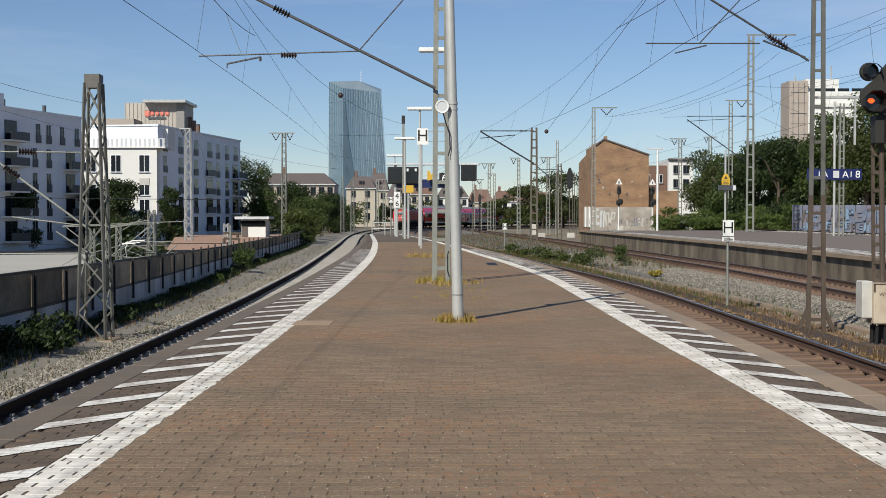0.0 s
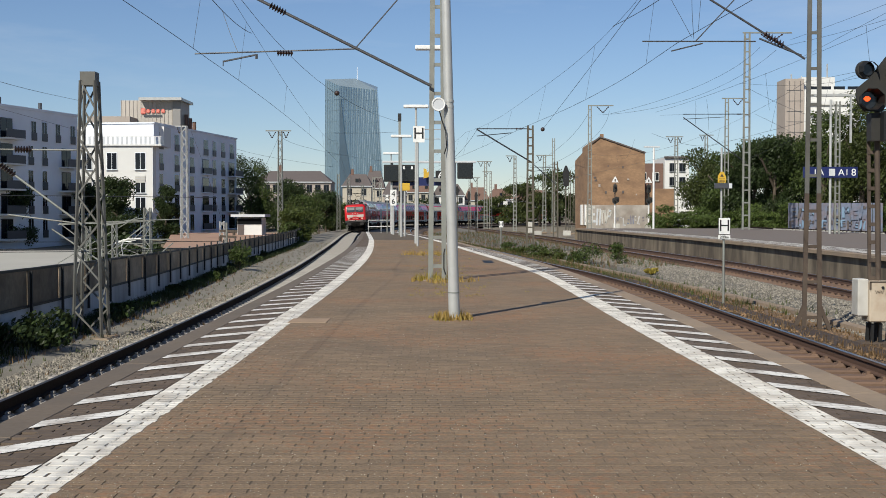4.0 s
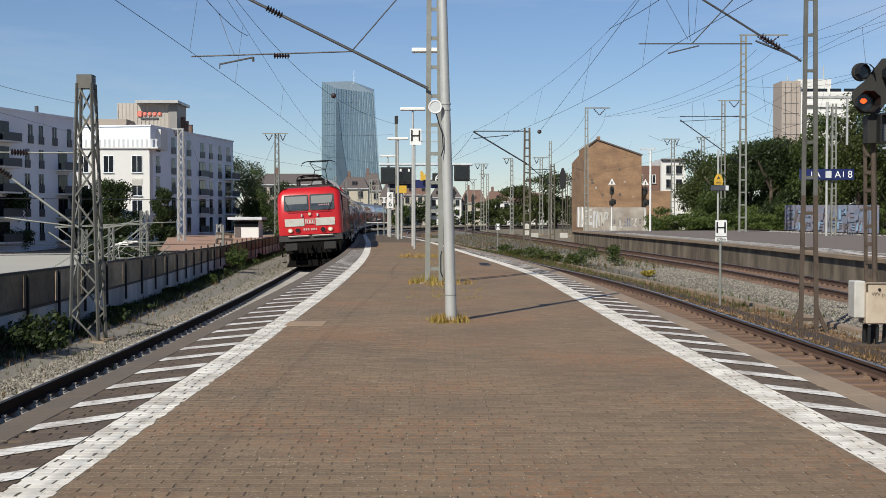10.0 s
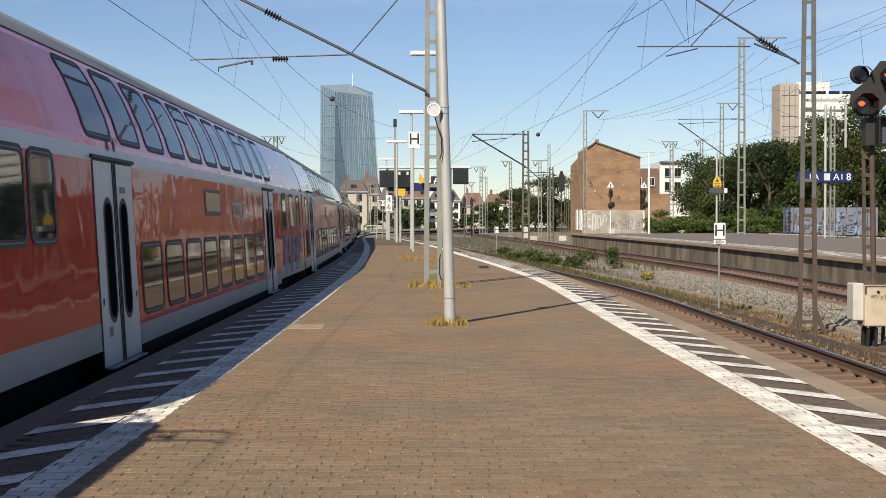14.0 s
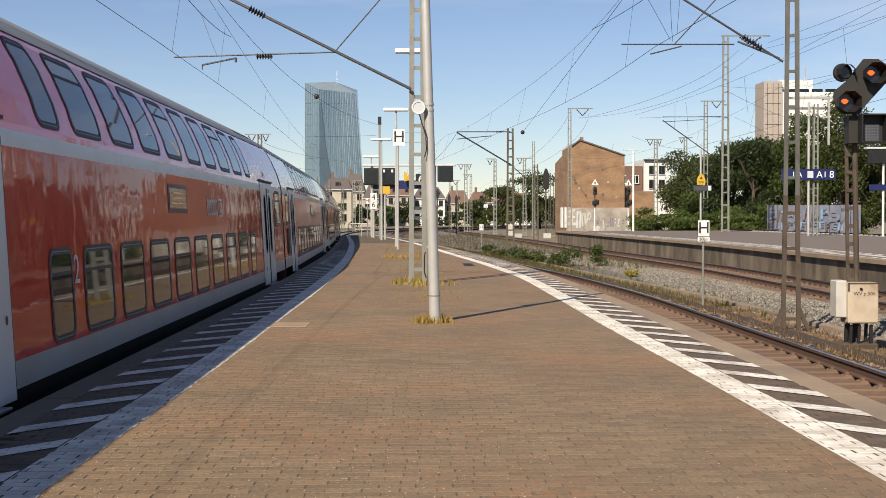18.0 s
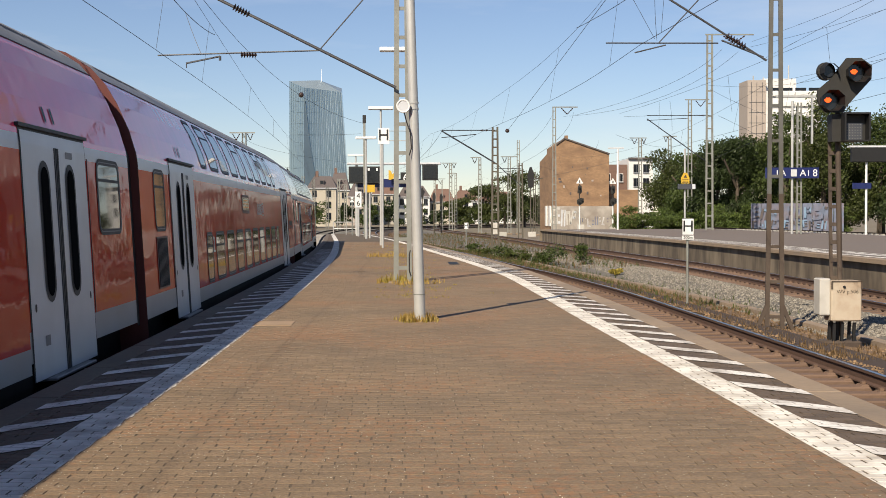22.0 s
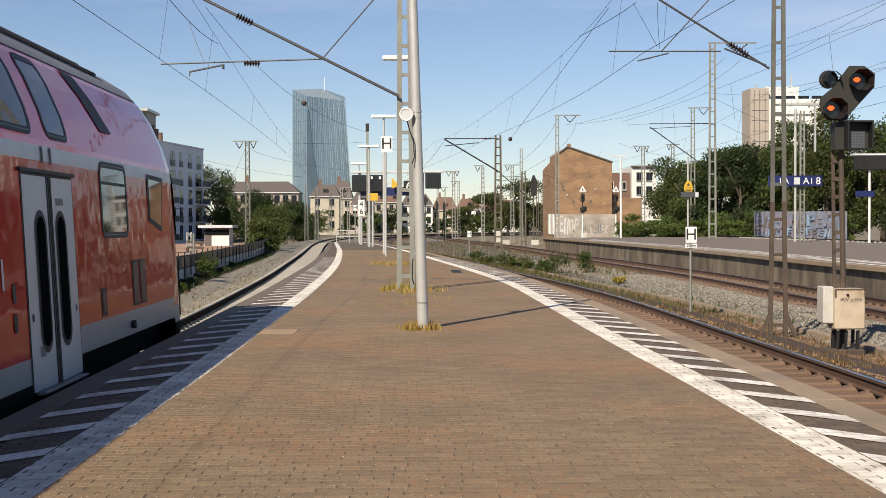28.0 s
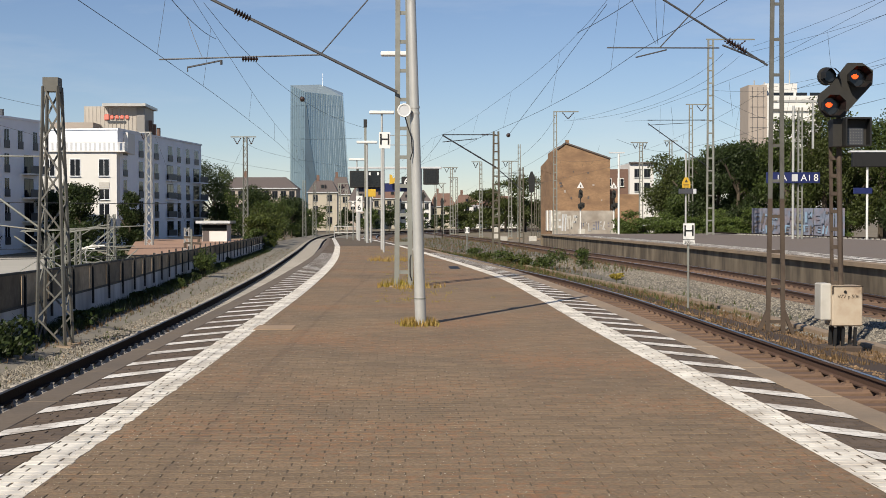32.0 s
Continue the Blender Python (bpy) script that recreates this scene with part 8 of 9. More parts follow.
# feeders from the far platform towards the near masts
hang(((4.98, 35.4, 6.86), (5.12, 31.3, 6.62), (5.17, 27.6, 6.43)), ((5.77, 35, 7.62), (6.69, 60, 7.76), (7.61, 90.5, 7.72)), ((23.9, 135.75, 12.75), (26.23, 106.79, 12.86), (23.97, 56.11, 11.69)),
     ((28.89, 101.36, 15.84), (24.51, 72.4, 13.14), (19.75, 45.25, 10.55)), ((28.66, 101.36, 15.37), (25.47, 74.21, 12.78), (20.55, 47.06, 10.04)), ((27.98, 95.03, 13.58), (24.85, 72.4, 12.57), (20.54, 47.06, 11)),
     ((25.98, 106.79, 12.86), (26.45, 81.45, 10.27), (22.21, 49.77, 8.93)), ((30.2, 95.03, 11.52), (26.73, 67.88, 10.44), (24.48, 54.3, 9.61)), ((30.2, 95.03, 10.64), (26.74, 67.88, 9.06), (24.74, 54.3, 8.22)),
     ((2.31, 76.02, 6.65), (0.35, 126.7, 6.32), (-4.03, 199.1, 6.36)))
# droppers and loops between the feeders
hang(((6.7, 36.2, 7.95), (7.07, 36.2, 7.29), (7.41, 36.2, 6.67)), ((7.41, 36.2, 7.99), (7.43, 36.2, 7.29), (7.48, 36.2, 6.62)), ((26.87, 101.36, 13.08), (27.02, 101.36, 11.58), (27.21, 101.36, 10.04)),
     ((25.09, 72.4, 12.57), (25.19, 72.4, 11.47), (25.33, 72.4, 10.3)), ((23.02, 110.41, 11.66), (23.02, 110.41, 10.44), (22.97, 110.41, 9.22)), ((23.99, 110.41, 11.77), (24.15, 110.41, 10.34), (24.2, 110.41, 9.07)),
     ((24.47, 153.85, 10.9), (23.2, 153.85, 8.43), (22.21, 153.85, 10.05)))
# spans between the far masts
hang(((18.87, 135.75, 12.56), (23.02, 110.41, 12.88), (26.4, 101.36, 15.22)), ((18.2, 140.28, 12.8), (23.61, 115.84, 12.38), (27.72, 101.36, 14.99)), ((28.41, 110.41, 10.44), (29.72, 106.79, 9.06), (30.1, 101.36, 7.65)),
     ((19.84, 110.41, 10.36), (23.64, 110.41, 10.46), (27.44, 110.41, 10.51)), ((23.46, 135.75, 10.41), (31.3, 149.33, 9.8), (33.81, 144.8, 10.34)), ((16.59, 135.75, 12.9), (17.97, 181, 11.57), (16.88, 235.3, 10.49)),
     ((18.77, 135.75, 12.9), (21.3, 181, 11.57), (19.78, 244.35, 10.28)), ((27.69, 110.41, 12.79), (29.55, 99.55, 9.62), (29.77, 90.5, 8.47)), ((27.72, 110.41, 6.46), (28.19, 99.55, 7.34), (28, 95.03, 7.59)))
for p in ((-6.02, 72.4, 8.58), (7.61, 90.5, 7.72)):
    bm = bmesh.new()
    bmesh.ops.create_icosphere(bm, subdivisions=2, radius=0.16, matrix=Matrix.Translation(p))
    part("marker_ball", bm, M_INSUL, lines, "dark red-brown marker ball")

# ---- far end of the platform ----
def t_lamp(x, y, z1, span, group="platform lamps"):
    t = thing("platform_lamp", pose(x, y, 0), "slim grey post with a flat white strip light", "lamp", group)
    bm = bmesh.new()
    bar(bm, (0, 0, 0), (0, 0, z1), 0.085, 12, 0.05)
    part("post", bm, M_GALV, t)
    bm = bmesh.new()
    box(bm, 0, 0, z1 + 0.06, span, 0.35, 0.16, 0.03)
    part("strip_light", bm, M_WHITE, t, "flat white luminaire")


t_lamp(-0.31, 45.25, 7.51, 1.15)
t_lamp(-1.16, 61.54, 6.79, 1.25)
t_lamp(-2.46, 79.64, 6.46, 1.35)
t_lamp(-3.9, 99.55, 6.33, 1.3)
hs = thing("stop_sign", pose(-0.93, 56.11, 0), "large white stop sign with a black H on brackets", "sign", "stop signs")
bm = bmesh.new()
box(bm, 0, 0, 5.11, 0.52, 0.04, 0.74)
bd = part("board", bm, M_WHITE, hs)
letters("H", 0.72, M_BLACK, bd, Matrix.Translation((0, -0.035, 5.13)) @ Matrix.Rotation(radians(90), 4, "X"))
bm = bmesh.new()
bar(bm, (-0.06, 0.06, 0), (-0.06, 0.06, 5.42), 0.05, 8)
for zz in (5.34, 4.9):
    bar(bm, (0, 0.05, zz), (1.1, 0.05, zz), 0.018, 6)
part("post", bm, M_GALV, hs)
# display gantry
dg = thing("train_display", pose(-0.75, 90.5, 0), "platform display gantry with dark screens and blue sign", "display")
W2 = 3.45
bm = bmesh.new()
box(bm, 0, 0, 5.31, 2 * W2, 0.5, 0.16, 0.03)
part("canopy_beam", bm, M_LGREY, dg, "pale flat canopy")
for x in (-2.75, 1.9):
    bm = bmesh.new()
    bar(bm, (x, 0.1, 0), (x, 0.1, 5.31), 0.09, 10)
    part("post", bm, M_GALV, dg)
for x, w, h, z in ((-2.75, 1.15, 1.25, 4.48), (-1.55, 1.1, 1.25, 4.48), (1.5, 0.7, 1.2, 4.6), (2.65, 1.15, 1.2, 4.68)):
    bm = bmesh.new()
    box(bm, x, -0.1, z, w, 0.35, h, 0.04)
    s = part("screen_box", bm, M_BLACK, dg, "black display housing")
    bm = bmesh.new()
    box(bm, x, -0.285, z, w - 0.25, 0.02, h - 0.25)
    part("screen", bm, M_SCREEN, s)
    if x == -1.55:
        for dx in (-0.3, 0.3):
            bm = bmesh.new()
            box(bm, x + dx, -0.3, z + 0.4, 0.14, 0.03, 0.2)
            part("white_mark", bm, M_WHITE, s)
bm = bmesh.new()
box(bm, -0.75, 0.3, 3.89, 4.2, 0.08, 0.62)
part("blue_sign", bm, M_BLUE, dg, "dark blue name sign")
bm = bmesh.new()
box(bm, 0.85, -0.15, 4.27, 0.75, 0.06, 0.8)
b6 = part("number_board", bm, M_BLACK, dg, "black board with a white 6")
letters("6", 0.8, M_WHITE, b6, Matrix.Translation((0.85, -0.19, 4.27)) @ Matrix.Rotation(radians(90), 4, "X"))
bm = bmesh.new()
prism(bm, [(-0.4, 4.85), (-0.2, 4.77), (-0.15, 4.52), (0.05, 4.68), (-0.05, 4.19), (-0.4, 4.1)], 1, -0.2, -0.1)
part("yellow_sign", bm, M_YELLOW, dg, "yellow direction sign")
bm = bmesh.new()
box(bm, -1.2, -0.1, 4.23, 0.5, 0.06, 0.7)
part("white_board", bm, M_WHITE, dg)
for name, x, y, top, w, h, txt, mt, lab in (("speed_sign", -3.31, 88.69, 2.66, 0.46, 1.15, "4\n6", M_WHITE, "white board with black digits 4 and 6"),
                                      ("call_box", -2.29, 81.45, 3.28, 0.68, 0.5, "", M_YELLOW, "yellow box on a post")):
    t = thing(name, pose(x, y, 0), lab, "sign")
    bm = bmesh.new()
    bar(bm, (0, 0.04, 0), (0, 0.04, top + h / 2), 0.075, 10)
    part("post", bm, M_GALV, t)
    bm = bmesh.new()
    box(bm, 0, -0.05, top, w, 0.08, h, 0.01)
    bd = part("board", bm, mt, t)
    if txt:
        for n, ch in enumerate(txt.split()):
            letters(ch, 0.55, M_BLACK, bd, Matrix.Translation((0, -0.1, top + 0.26 - 0.54 * n)) @ Matrix.Rotation(radians(90), 4, "X"))
h_sign("stop_sign", -3.99, 94.1, 0.0, 2.74, 0.32, "small white stop sign at the platform end", False, 0.05)
sp = thing("signal_post", pose(-2.77, 85.98, 0), "tall dark signal post", "railway signal")
bm = bmesh.new()
box(bm, 0, 0, 8.43 / 2, 0.16, 0.16, 8.43)
part("post", bm, M_MAST, sp)
bm = bmesh.new()
box(bm, 0, 0, 8.23, 0.24, 0.2, 0.55)
part("head", bm, M_BLACK, sp)
bm = bmesh.new()
box(bm, 0.1, -0.1, 2.71, 0.36, 0.25, 0.8, 0.04)
part("lamp_unit", bm, M_BLACK, sp)
rl = thing("end_railing", pose(-4.59, 95.93, 0), "white tubular railing at the platform end", "railing")
for x in (-0.95, 0.05, 0.95):
    bm = bmesh.new()
    bar(bm, (x, 0, 0), (x, 0, 1.0), 0.035, 8)
    part("post", bm, M_GALV, rl)
for z in (0.5, 1.0):
    bm = bmesh.new()
    bar(bm, (-0.95, 0, z), (0.95, 0, z), 0.035, 8)
    part("rail", bm, M_GALV, rl)
# cover plate and grating in the paving
cp = solo("cover_slab", box(bmesh.new(), -1.78, 16.79, 0.001, 0.52, 0.68, 0.012, 0.003), M_SLAB, "pale concrete cover slab in the paving", "slab")
dr = solo("drain_grating", box(bmesh.new(), 1.5, 37.8, 0.0, 0.3, 2.0, 0.01), M_BLACK, "dark drain grating in the paving", "drain")

# ---- on the far platform and behind it ----
def post_thing(name, x, y, z0, z1, r, label, category, material=None):
    t = thing(name, pose(x, y, z0), label, category)
    bm = bmesh.new()
    bar(bm, (0, 0, 0), (0, 0, z1 - z0), r, 10)
    part("post", bm, material or M_GALV, t)
    return t


ns = post_thing("name_sign", 27.96, 87.8, 0.08, 9.66, 0.09, "dark blue station name sign with white letters", "sign")
bm = bmesh.new()
box(bm, -0.05, -0.15, 4.47 - 0.08, 3.9, 0.12, 0.78, 0.02)
nb = part("board", bm, M_BLUE, ns)
for ch, x, sz in (("I", -1.15, 0.6), ("A", -0.72, 0.6), ("A", 0.72, 0.68), ("I", 1.12, 0.6), ("8", 1.6, 0.72)):
    letters(ch, sz, M_WHITE, nb, Matrix.Translation((x, -0.22, 4.47 - 0.10)) @ Matrix.Rotation(radians(90), 4, "X"))
bm = bmesh.new()
box(bm, 0.05, -0.23, 4.47 - 0.08, 0.42, 0.04, 0.5)
part("pale_plate", bm, M_LGREY, nb)
bm = bmesh.new()
for s in (0, 1):
    bar(bm, (0.33, 0.1, 0), (0.33, 0.1, 9.26), 0.03, 6)
lattice(bm, 0.55, 0.1, 0, 9.46, 0.3, 0.25, 0.1, 0.5, False, 0.05)
part("ladder_mast", bm, M_MAST, ns)
bm = bmesh.new()
beam(bm, (-1.2, 0, 9.9), (1.7, 0, 9.9), 0.12, 0.16)
beam(bm, (1.43, 0, 9.9), (1.43, 0, 6.5), 0.12, 0.17)
part("cross_beam", bm, M_GALV, ns)
ys_ = post_thing("help_point", 22.66, 98.6, 0.08, 6.83, 0.08, "pale post with yellow sign and blue-grey box", "sign", M_GALV)
bm = bmesh.new()
prism(bm, [(-0.33, 3.94), (0.33, 3.94), (0.33, 4.42), (0.13, 4.80), (-0.13, 4.80), (-0.33, 4.42)], 1, -0.16, -0.1)
yb = part("yellow_board", bm, M_YELLOW, ys_, "yellow sign with a tapered top")
for z, w in ((4.02, 0.5), (4.12, 0.42), (4.24, 0.5)):
    part("lettering_bar", box(bmesh.new(), 0, -0.165, z, w, 0.012, 0.035), M_RUSTMAST, yb)
part("pictogram", prism(bmesh.new(), [(-0.14, 4.40), (0.14, 4.40), (0, 4.66)], 1, -0.172, -0.158), M_RUSTMAST, yb, "dark triangular pictogram")
bm = bmesh.new()
box(bm, 0.1, -0.1, 3.75 - 0.08, 1.35, 0.4, 0.42, 0.03)
part("box", bm, M_SLOPE, ys_, "dark blue-grey box")
part("box_end", box(bmesh.new(), 0.66, -0.12, 3.67, 0.26, 0.42, 0.40, 0.02), M_LGREY, ys_, "pale end of the box")
wp = post_thing("platform_lamp", 20.53, 117.6, 0.08, 7.81, 0.10, "white lamp post with a flat strip light", "lamp", M_WHITE)
bm = bmesh.new()
box(bm, -0.2, 0, 7.92 - 0.08, 1.5, 0.3, 0.12)
part("strip_light", bm, M_LGREY, wp)
dp = post_thing("far_display", 31.66, 83.3, 0.08, 6.11, 0.08, "dark display box with blue sign on a white post", "display", M_WHITE)
bm = bmesh.new()
box(bm, 0.2, -0.1, 5.57 - 0.08, 2.6, 0.4, 1.05, 0.04)
part("screen_box", bm, M_BLACK, dp)
bm = bmesh.new()
box(bm, -0.35, -0.1, 3.43 - 0.08, 1.3, 0.08, 0.4)
part("blue_board", bm, M_BLUE, dp)
bm = bmesh.new()
box(bm, 0.2, -0.1, 6.11 - 0.08, 3.0, 0.5, 0.12)
part("canopy_beam", bm, M_LGREY, dp)
for n, (px_, y_) in enumerate(((22.67, 158.4), (27.44, 161), (24.05, 208))):
    s = post_thing("light_signal", px_, y_, -1.0, 3.4, 0.09, "dark light signal on a white post", "railway signal", M_WHITE)
    bm = bmesh.new()
    prism(bm, [(-0.30, 5.35), (0.10, 5.25), (0.28, 5.5), (0.26, 6.25), (0.0, 6.4), (-0.22, 6.3)], 1, -0.25, -0.1)
    prism(bm, [(-0.36, 4.0), (0.0, 3.75), (0.50, 4.1), (0.52, 4.65), (0.15, 4.75), (-0.36, 4.5)], 1, -0.3, -0.1)
    bar(bm, (0, 0, 4.3), (0, 0, 6.5), 0.06, 8)
    board = part("signal_board", bm, M_SIGBOARD, s, "dark angular signal head")
    for x, z in ((-0.05, 6.05), (0.06, 5.55), (-0.12, 4.25), (0.28, 4.45)):
        part("hood", bar(bmesh.new(), (x, -0.25, z), (x, -0.55, z), 0.15, 10, 0.13), M_BLACK, board)
    bm = bmesh.new()
    prism(bm, [(-0.46, 6.6), (0.46, 6.6), (0, 7.4)], 1, -0.12, -0.06)
    tri = part("triangle_board", bm, M_WHITE, s, "white triangular board with a dark mark")
    part("mark", box(bmesh.new(), 0, -0.13, 6.86, 0.16, 0.02, 0.34), M_SLATE, tri)
    part("cabinet", box(bmesh.new(), 0.15, 0.1, 0.35, 0.7, 0.4, 0.7, 0.03), M_OFFWHITE, s, "small pale cabinet at its foot")
for x, y, z1 in ((15.46, 150, 7.4), (4.1, 170, 4.7), (5.15, 172, 4.6), (2.6, 178, 5.6)):
    s = post_thing("main_signal", x, y, -1.0, z1 - 0.4, 0.08, "tall dark light signal seen among the masts", "railway signal", M_MASTRUST)
    k = 1.0 if z1 > 6 else 0.55
    part("signal_board", prism(bmesh.new(), [(-0.3 * k, z1 + 1 - 2.5 * k), (0.3 * k, z1 + 1 - 2.5 * k), (0.42 * k, z1 + 1 - 0.9 * k), (0.12 * k, z1 + 1), (-0.12 * k, z1 + 1), (-0.42 * k, z1 + 1 - 0.9 * k)], 1, -0.2, -0.1), M_BLACK, s, "black signal board")
gw = thing("graffiti_wall", Matrix(), "low panelled wall covered in blue and red graffiti", "wall")
for n in range(9):
    x = 36.05 + n * 1.02
    bm = bmesh.new()
    box(bm, x + 0.5, 126.7 - n * 0.2, 0.85, 1.0, 0.15, 3.6)
    part("panel", bm, M_GRAFF2, gw)
sprayed(gw, 9, 36.5, 0.85, 126.5, -0.196, 1.6, 1.4, [M_GRAFF2, M_SLATE, M_SKYPAINT, M_GRAFF2], 8)
sprayed(gw, 12, 36.4, 0.62, 126.52, -0.196, 0.5, 0.8, [M_SLATE, M_GRAFF2, M_SKYPAINT], 9)
tr = thing("far_rail_row", Matrix(), "dark rail with pale sleeper ends behind the far platform", "railway track")
bm = bmesh.new()
beam(bm, (33.9, 36, 0.1), (31.9, 126.7, 0.1), 0.12, 0.2)
part("rail", bm, M_RAIL, tr)
for n in range(50):
    bm = bmesh.new()
    y = 68 + n * 1.0
    box(bm, 33.9 - (y - 36) * 0.022, y, 0.02, 0.5, 0.35, 0.22)
    part("sleeper_end", bm, M_LIGHTCONC, tr)
bk = thing("back_rail_bed", Matrix(), "gravel bed behind the far platform", "railway track", kind="structure")
bm = bmesh.new()
strip(bm, [(33.0 - max(0, y - 45) * 0.022, y, -0.07) for y in range(-20, 130, 10)], [(42.0 - max(0, y - 45) * 0.044, y, -0.1) for y in range(-20, 130, 10)])
part("gravel", bm, M_BALLAST, bk)
for n, (px_, y_, h) in enumerate(((26.59, 155.7, 1.2), (12.4, 167.4, 1.5), (23.47, 162.9, 1.3), (10.87, 135.8, 0.7), (27.76, 153.8, 1.4), (15.06, 144.8, 0.6))):
    t = solo("relay_cabinet", box(bmesh.new(), px_, y_, -1.05 + h / 2, 0.9, 0.6, h, 0.03), M_OFFWHITE if n % 3 else M_LIGHTCONC, "small pale trackside cabinet", "cabinet", "trackside cabinets")
# white flat-roofed hut beyond the fence
hut = block("hut", -26.03, -22.89, 158.38, 162, -2.5, 0.99, M_WALLW, "small white hut with a flat roof", "hut")
bm = bmesh.new()
box(bm, (-26.54 + -22.6) / 2, 160.19, 1.28, 4.4, 5.0, 0.35)
part("flat_roof", bm, M_LGREY, hut)
bm = bmesh.new()
box(bm, (-26.03 + -22.89) / 2, 158.36, 0.55, 3.1, 0.1, 0.75)
part("dark_window_band", bm, M_DARKGLASS, hut, "dark window band under the roof")
bm = bmesh.new()
box(bm, -25.59, 158.35, -0.62, 0.8, 0.12, 1.5)
part("door", bm, M_SLATE, hut, "dark green door")
# kerb strip and cable duct beside the middle track
kb = solo("cable_duct", bmesh.new(), M_COPING, "low concrete cable duct between the tracks", "duct", kind="structure")
bm = bmesh.new()
ysd = [18 + n * 3.6 for n in range(34)]
prev = None
for y in ysd:
    x = curve_at(TRACK2, y) + 3.95
    row = [bm.verts.new(v) for v in ((x - 0.16, y, -1.12), (x - 0.14, y, -0.96), (x + 0.14, y, -0.96), (x + 0.16, y, -1.12))]
    if prev:
        for n in range(3):
            bm.faces.new((prev[n], prev[n + 1], row[n + 1], row[n]))
    prev = row
bmesh.ops.recalc_face_normals(bm, faces=bm.faces)
bm.to_mesh(kb.data)
bm.free()


# ---- plants ----
def leaf_cloud(name, blobs, count, size, seed, flat_bottom=None):
    """Many small leaf faces scattered through the shells of several lumps."""
    rng = random.Random(seed)
    verts, faces = [], []
    vol = [b[3] * b[4] * b[5] for b in blobs]
    tot = sum(vol)
    for b, v in zip(blobs, vol):
        x, y, z, rx, ry, rz = b
        for _ in range(int(count * v / tot)):
            a, c = rng.uniform(0, 6.2832), rng.uniform(-1, 1)
            s = math.sqrt(1 - c * c)
            r = rng.random() ** 0.4 * rng.uniform(0.75, 1.12)
            p = Vector((x + rx * r * s * math.cos(a), y + ry * r * s * math.sin(a), z + rz * r * c))
            if flat_bottom is not None and p.z < flat_bottom:
                p.z = flat_bottom + rng.random() * 0.2
            n = Vector((rng.uniform(-1, 1), rng.uniform(-1, 1), rng.uniform(-0.2, 1))).normalized()
            u = n.orthogonal().normalized()
            w = n.cross(u)
            q = size * rng.uniform(0.6, 1.4)
            k = len(verts)
            verts += [p + u * q, p + w * q * 0.55, p - u * q, p - w * q * 0.55]
            faces.append((k, k + 1, k + 2, k + 3))
    me = bpy.data.meshes.new(name)
    me.from_pydata([tuple(v) for v in verts], [], faces)
    return me


def tree(x, y, z0, height, width, seed, material, label="leafy green deciduous tree", leaves=2600, size=0.3, name="tree"):
    rng = random.Random(seed)
    t = thing(name, pose(x, y, z0), label, "tree" if name == "tree" else "bush", "trees")
    bm = bmesh.new()
    top = height * 0.55
    bar(bm, (0, 0, -0.1), (rng.uniform(-0.2, 0.2), 0, top), height * 0.022, 8, height * 0.012)
    for k in range(5):
        a = rng.uniform(0, 6.28)
        h = height * rng.uniform(0.3, 0.55)
        bar(bm, (0, 0, h), (math.cos(a) * width * 0.3, math.sin(a) * width * 0.3, h + height * 0.25), height * 0.01, 6, height * 0.004)
    part("trunk", bm, M_BARK, t, "brown trunk with limbs")
    blobs = []
    for k in range(20):
        a, r = rng.uniform(0, 6.28), width * 0.36 * math.sqrt(rng.random())
        s = rng.uniform(0.13, 0.25)
        f = rng.uniform(0.16, 0.88)
        r *= 1.25 - f * 0.7
        blobs.append((math.cos(a) * r, math.sin(a) * r, height * f, width * s, width * s, height * s * 0.56))
    part("crown", leaf_cloud("crown", blobs, leaves, size, seed), material, t, "uneven leafy crown")
    return t


def shrub(x, y, z0, h, w, seed, material, label, count=500, size=0.06):
    rng = random.Random(seed)
    t = thing("shrub", pose(x, y, z0), label, "bush", "shrubs")
    bm = bmesh.new()
    for k in range(5):
        a = rng.uniform(0, 6.28)
        bar(bm, (0, 0, -0.05), (math.cos(a) * w * 0.3, math.sin(a) * w * 0.3, h * 0.7), 0.012, 5, 0.004)
    part("stem", bm, M_BARK, t)
    blobs = [(rng.uniform(-0.3, 0.3) * w, rng.uniform(-0.3, 0.3) * w, h * rng.uniform(0.25, 0.75), w * 0.28, w * 0.28, h * 0.26) for _ in range(6)]
    part("foliage", leaf_cloud("foliage", blobs, count, size, seed, 0.02), material, t)
    return t


# dense row behind the second platform
rng = random.Random(21)
for k, (x, y, h, w) in enumerate([(36.2, 155.66, 10.0, 7), (35.2, 149.33, 11.0, 7.5), (36.5, 162.9, 13.0, 10), (37, 144.8, 11.5, 9), (40.5, 152.04, 12.5, 10), (44, 161.09, 13.0, 10), (43, 141.18, 11.0, 9), (47, 146.61, 12.0, 10),
                                  (50, 137.56, 11.8, 10), (52, 149.33, 13.5, 11), (54.5, 139.37, 14.5, 11), (57, 144.8, 16.5, 12), (55, 128.51, 13.5, 11), (60, 135.75, 17, 12), (62, 124.89, 16, 12), (66, 131.22, 18, 12), (42.5, 135.75, 15.0, 7.5), (46.5, 134.84, 17.0, 8.5), (38.5, 141.18, 12.8, 8)]):
    tree(x, y, -1.0, h, w, 100 + k, [M_LEAF2, M_LEAF, M_LEAF4][k % 3], "dense dark-green deciduous tree behind the platform", 13000, 0.15)
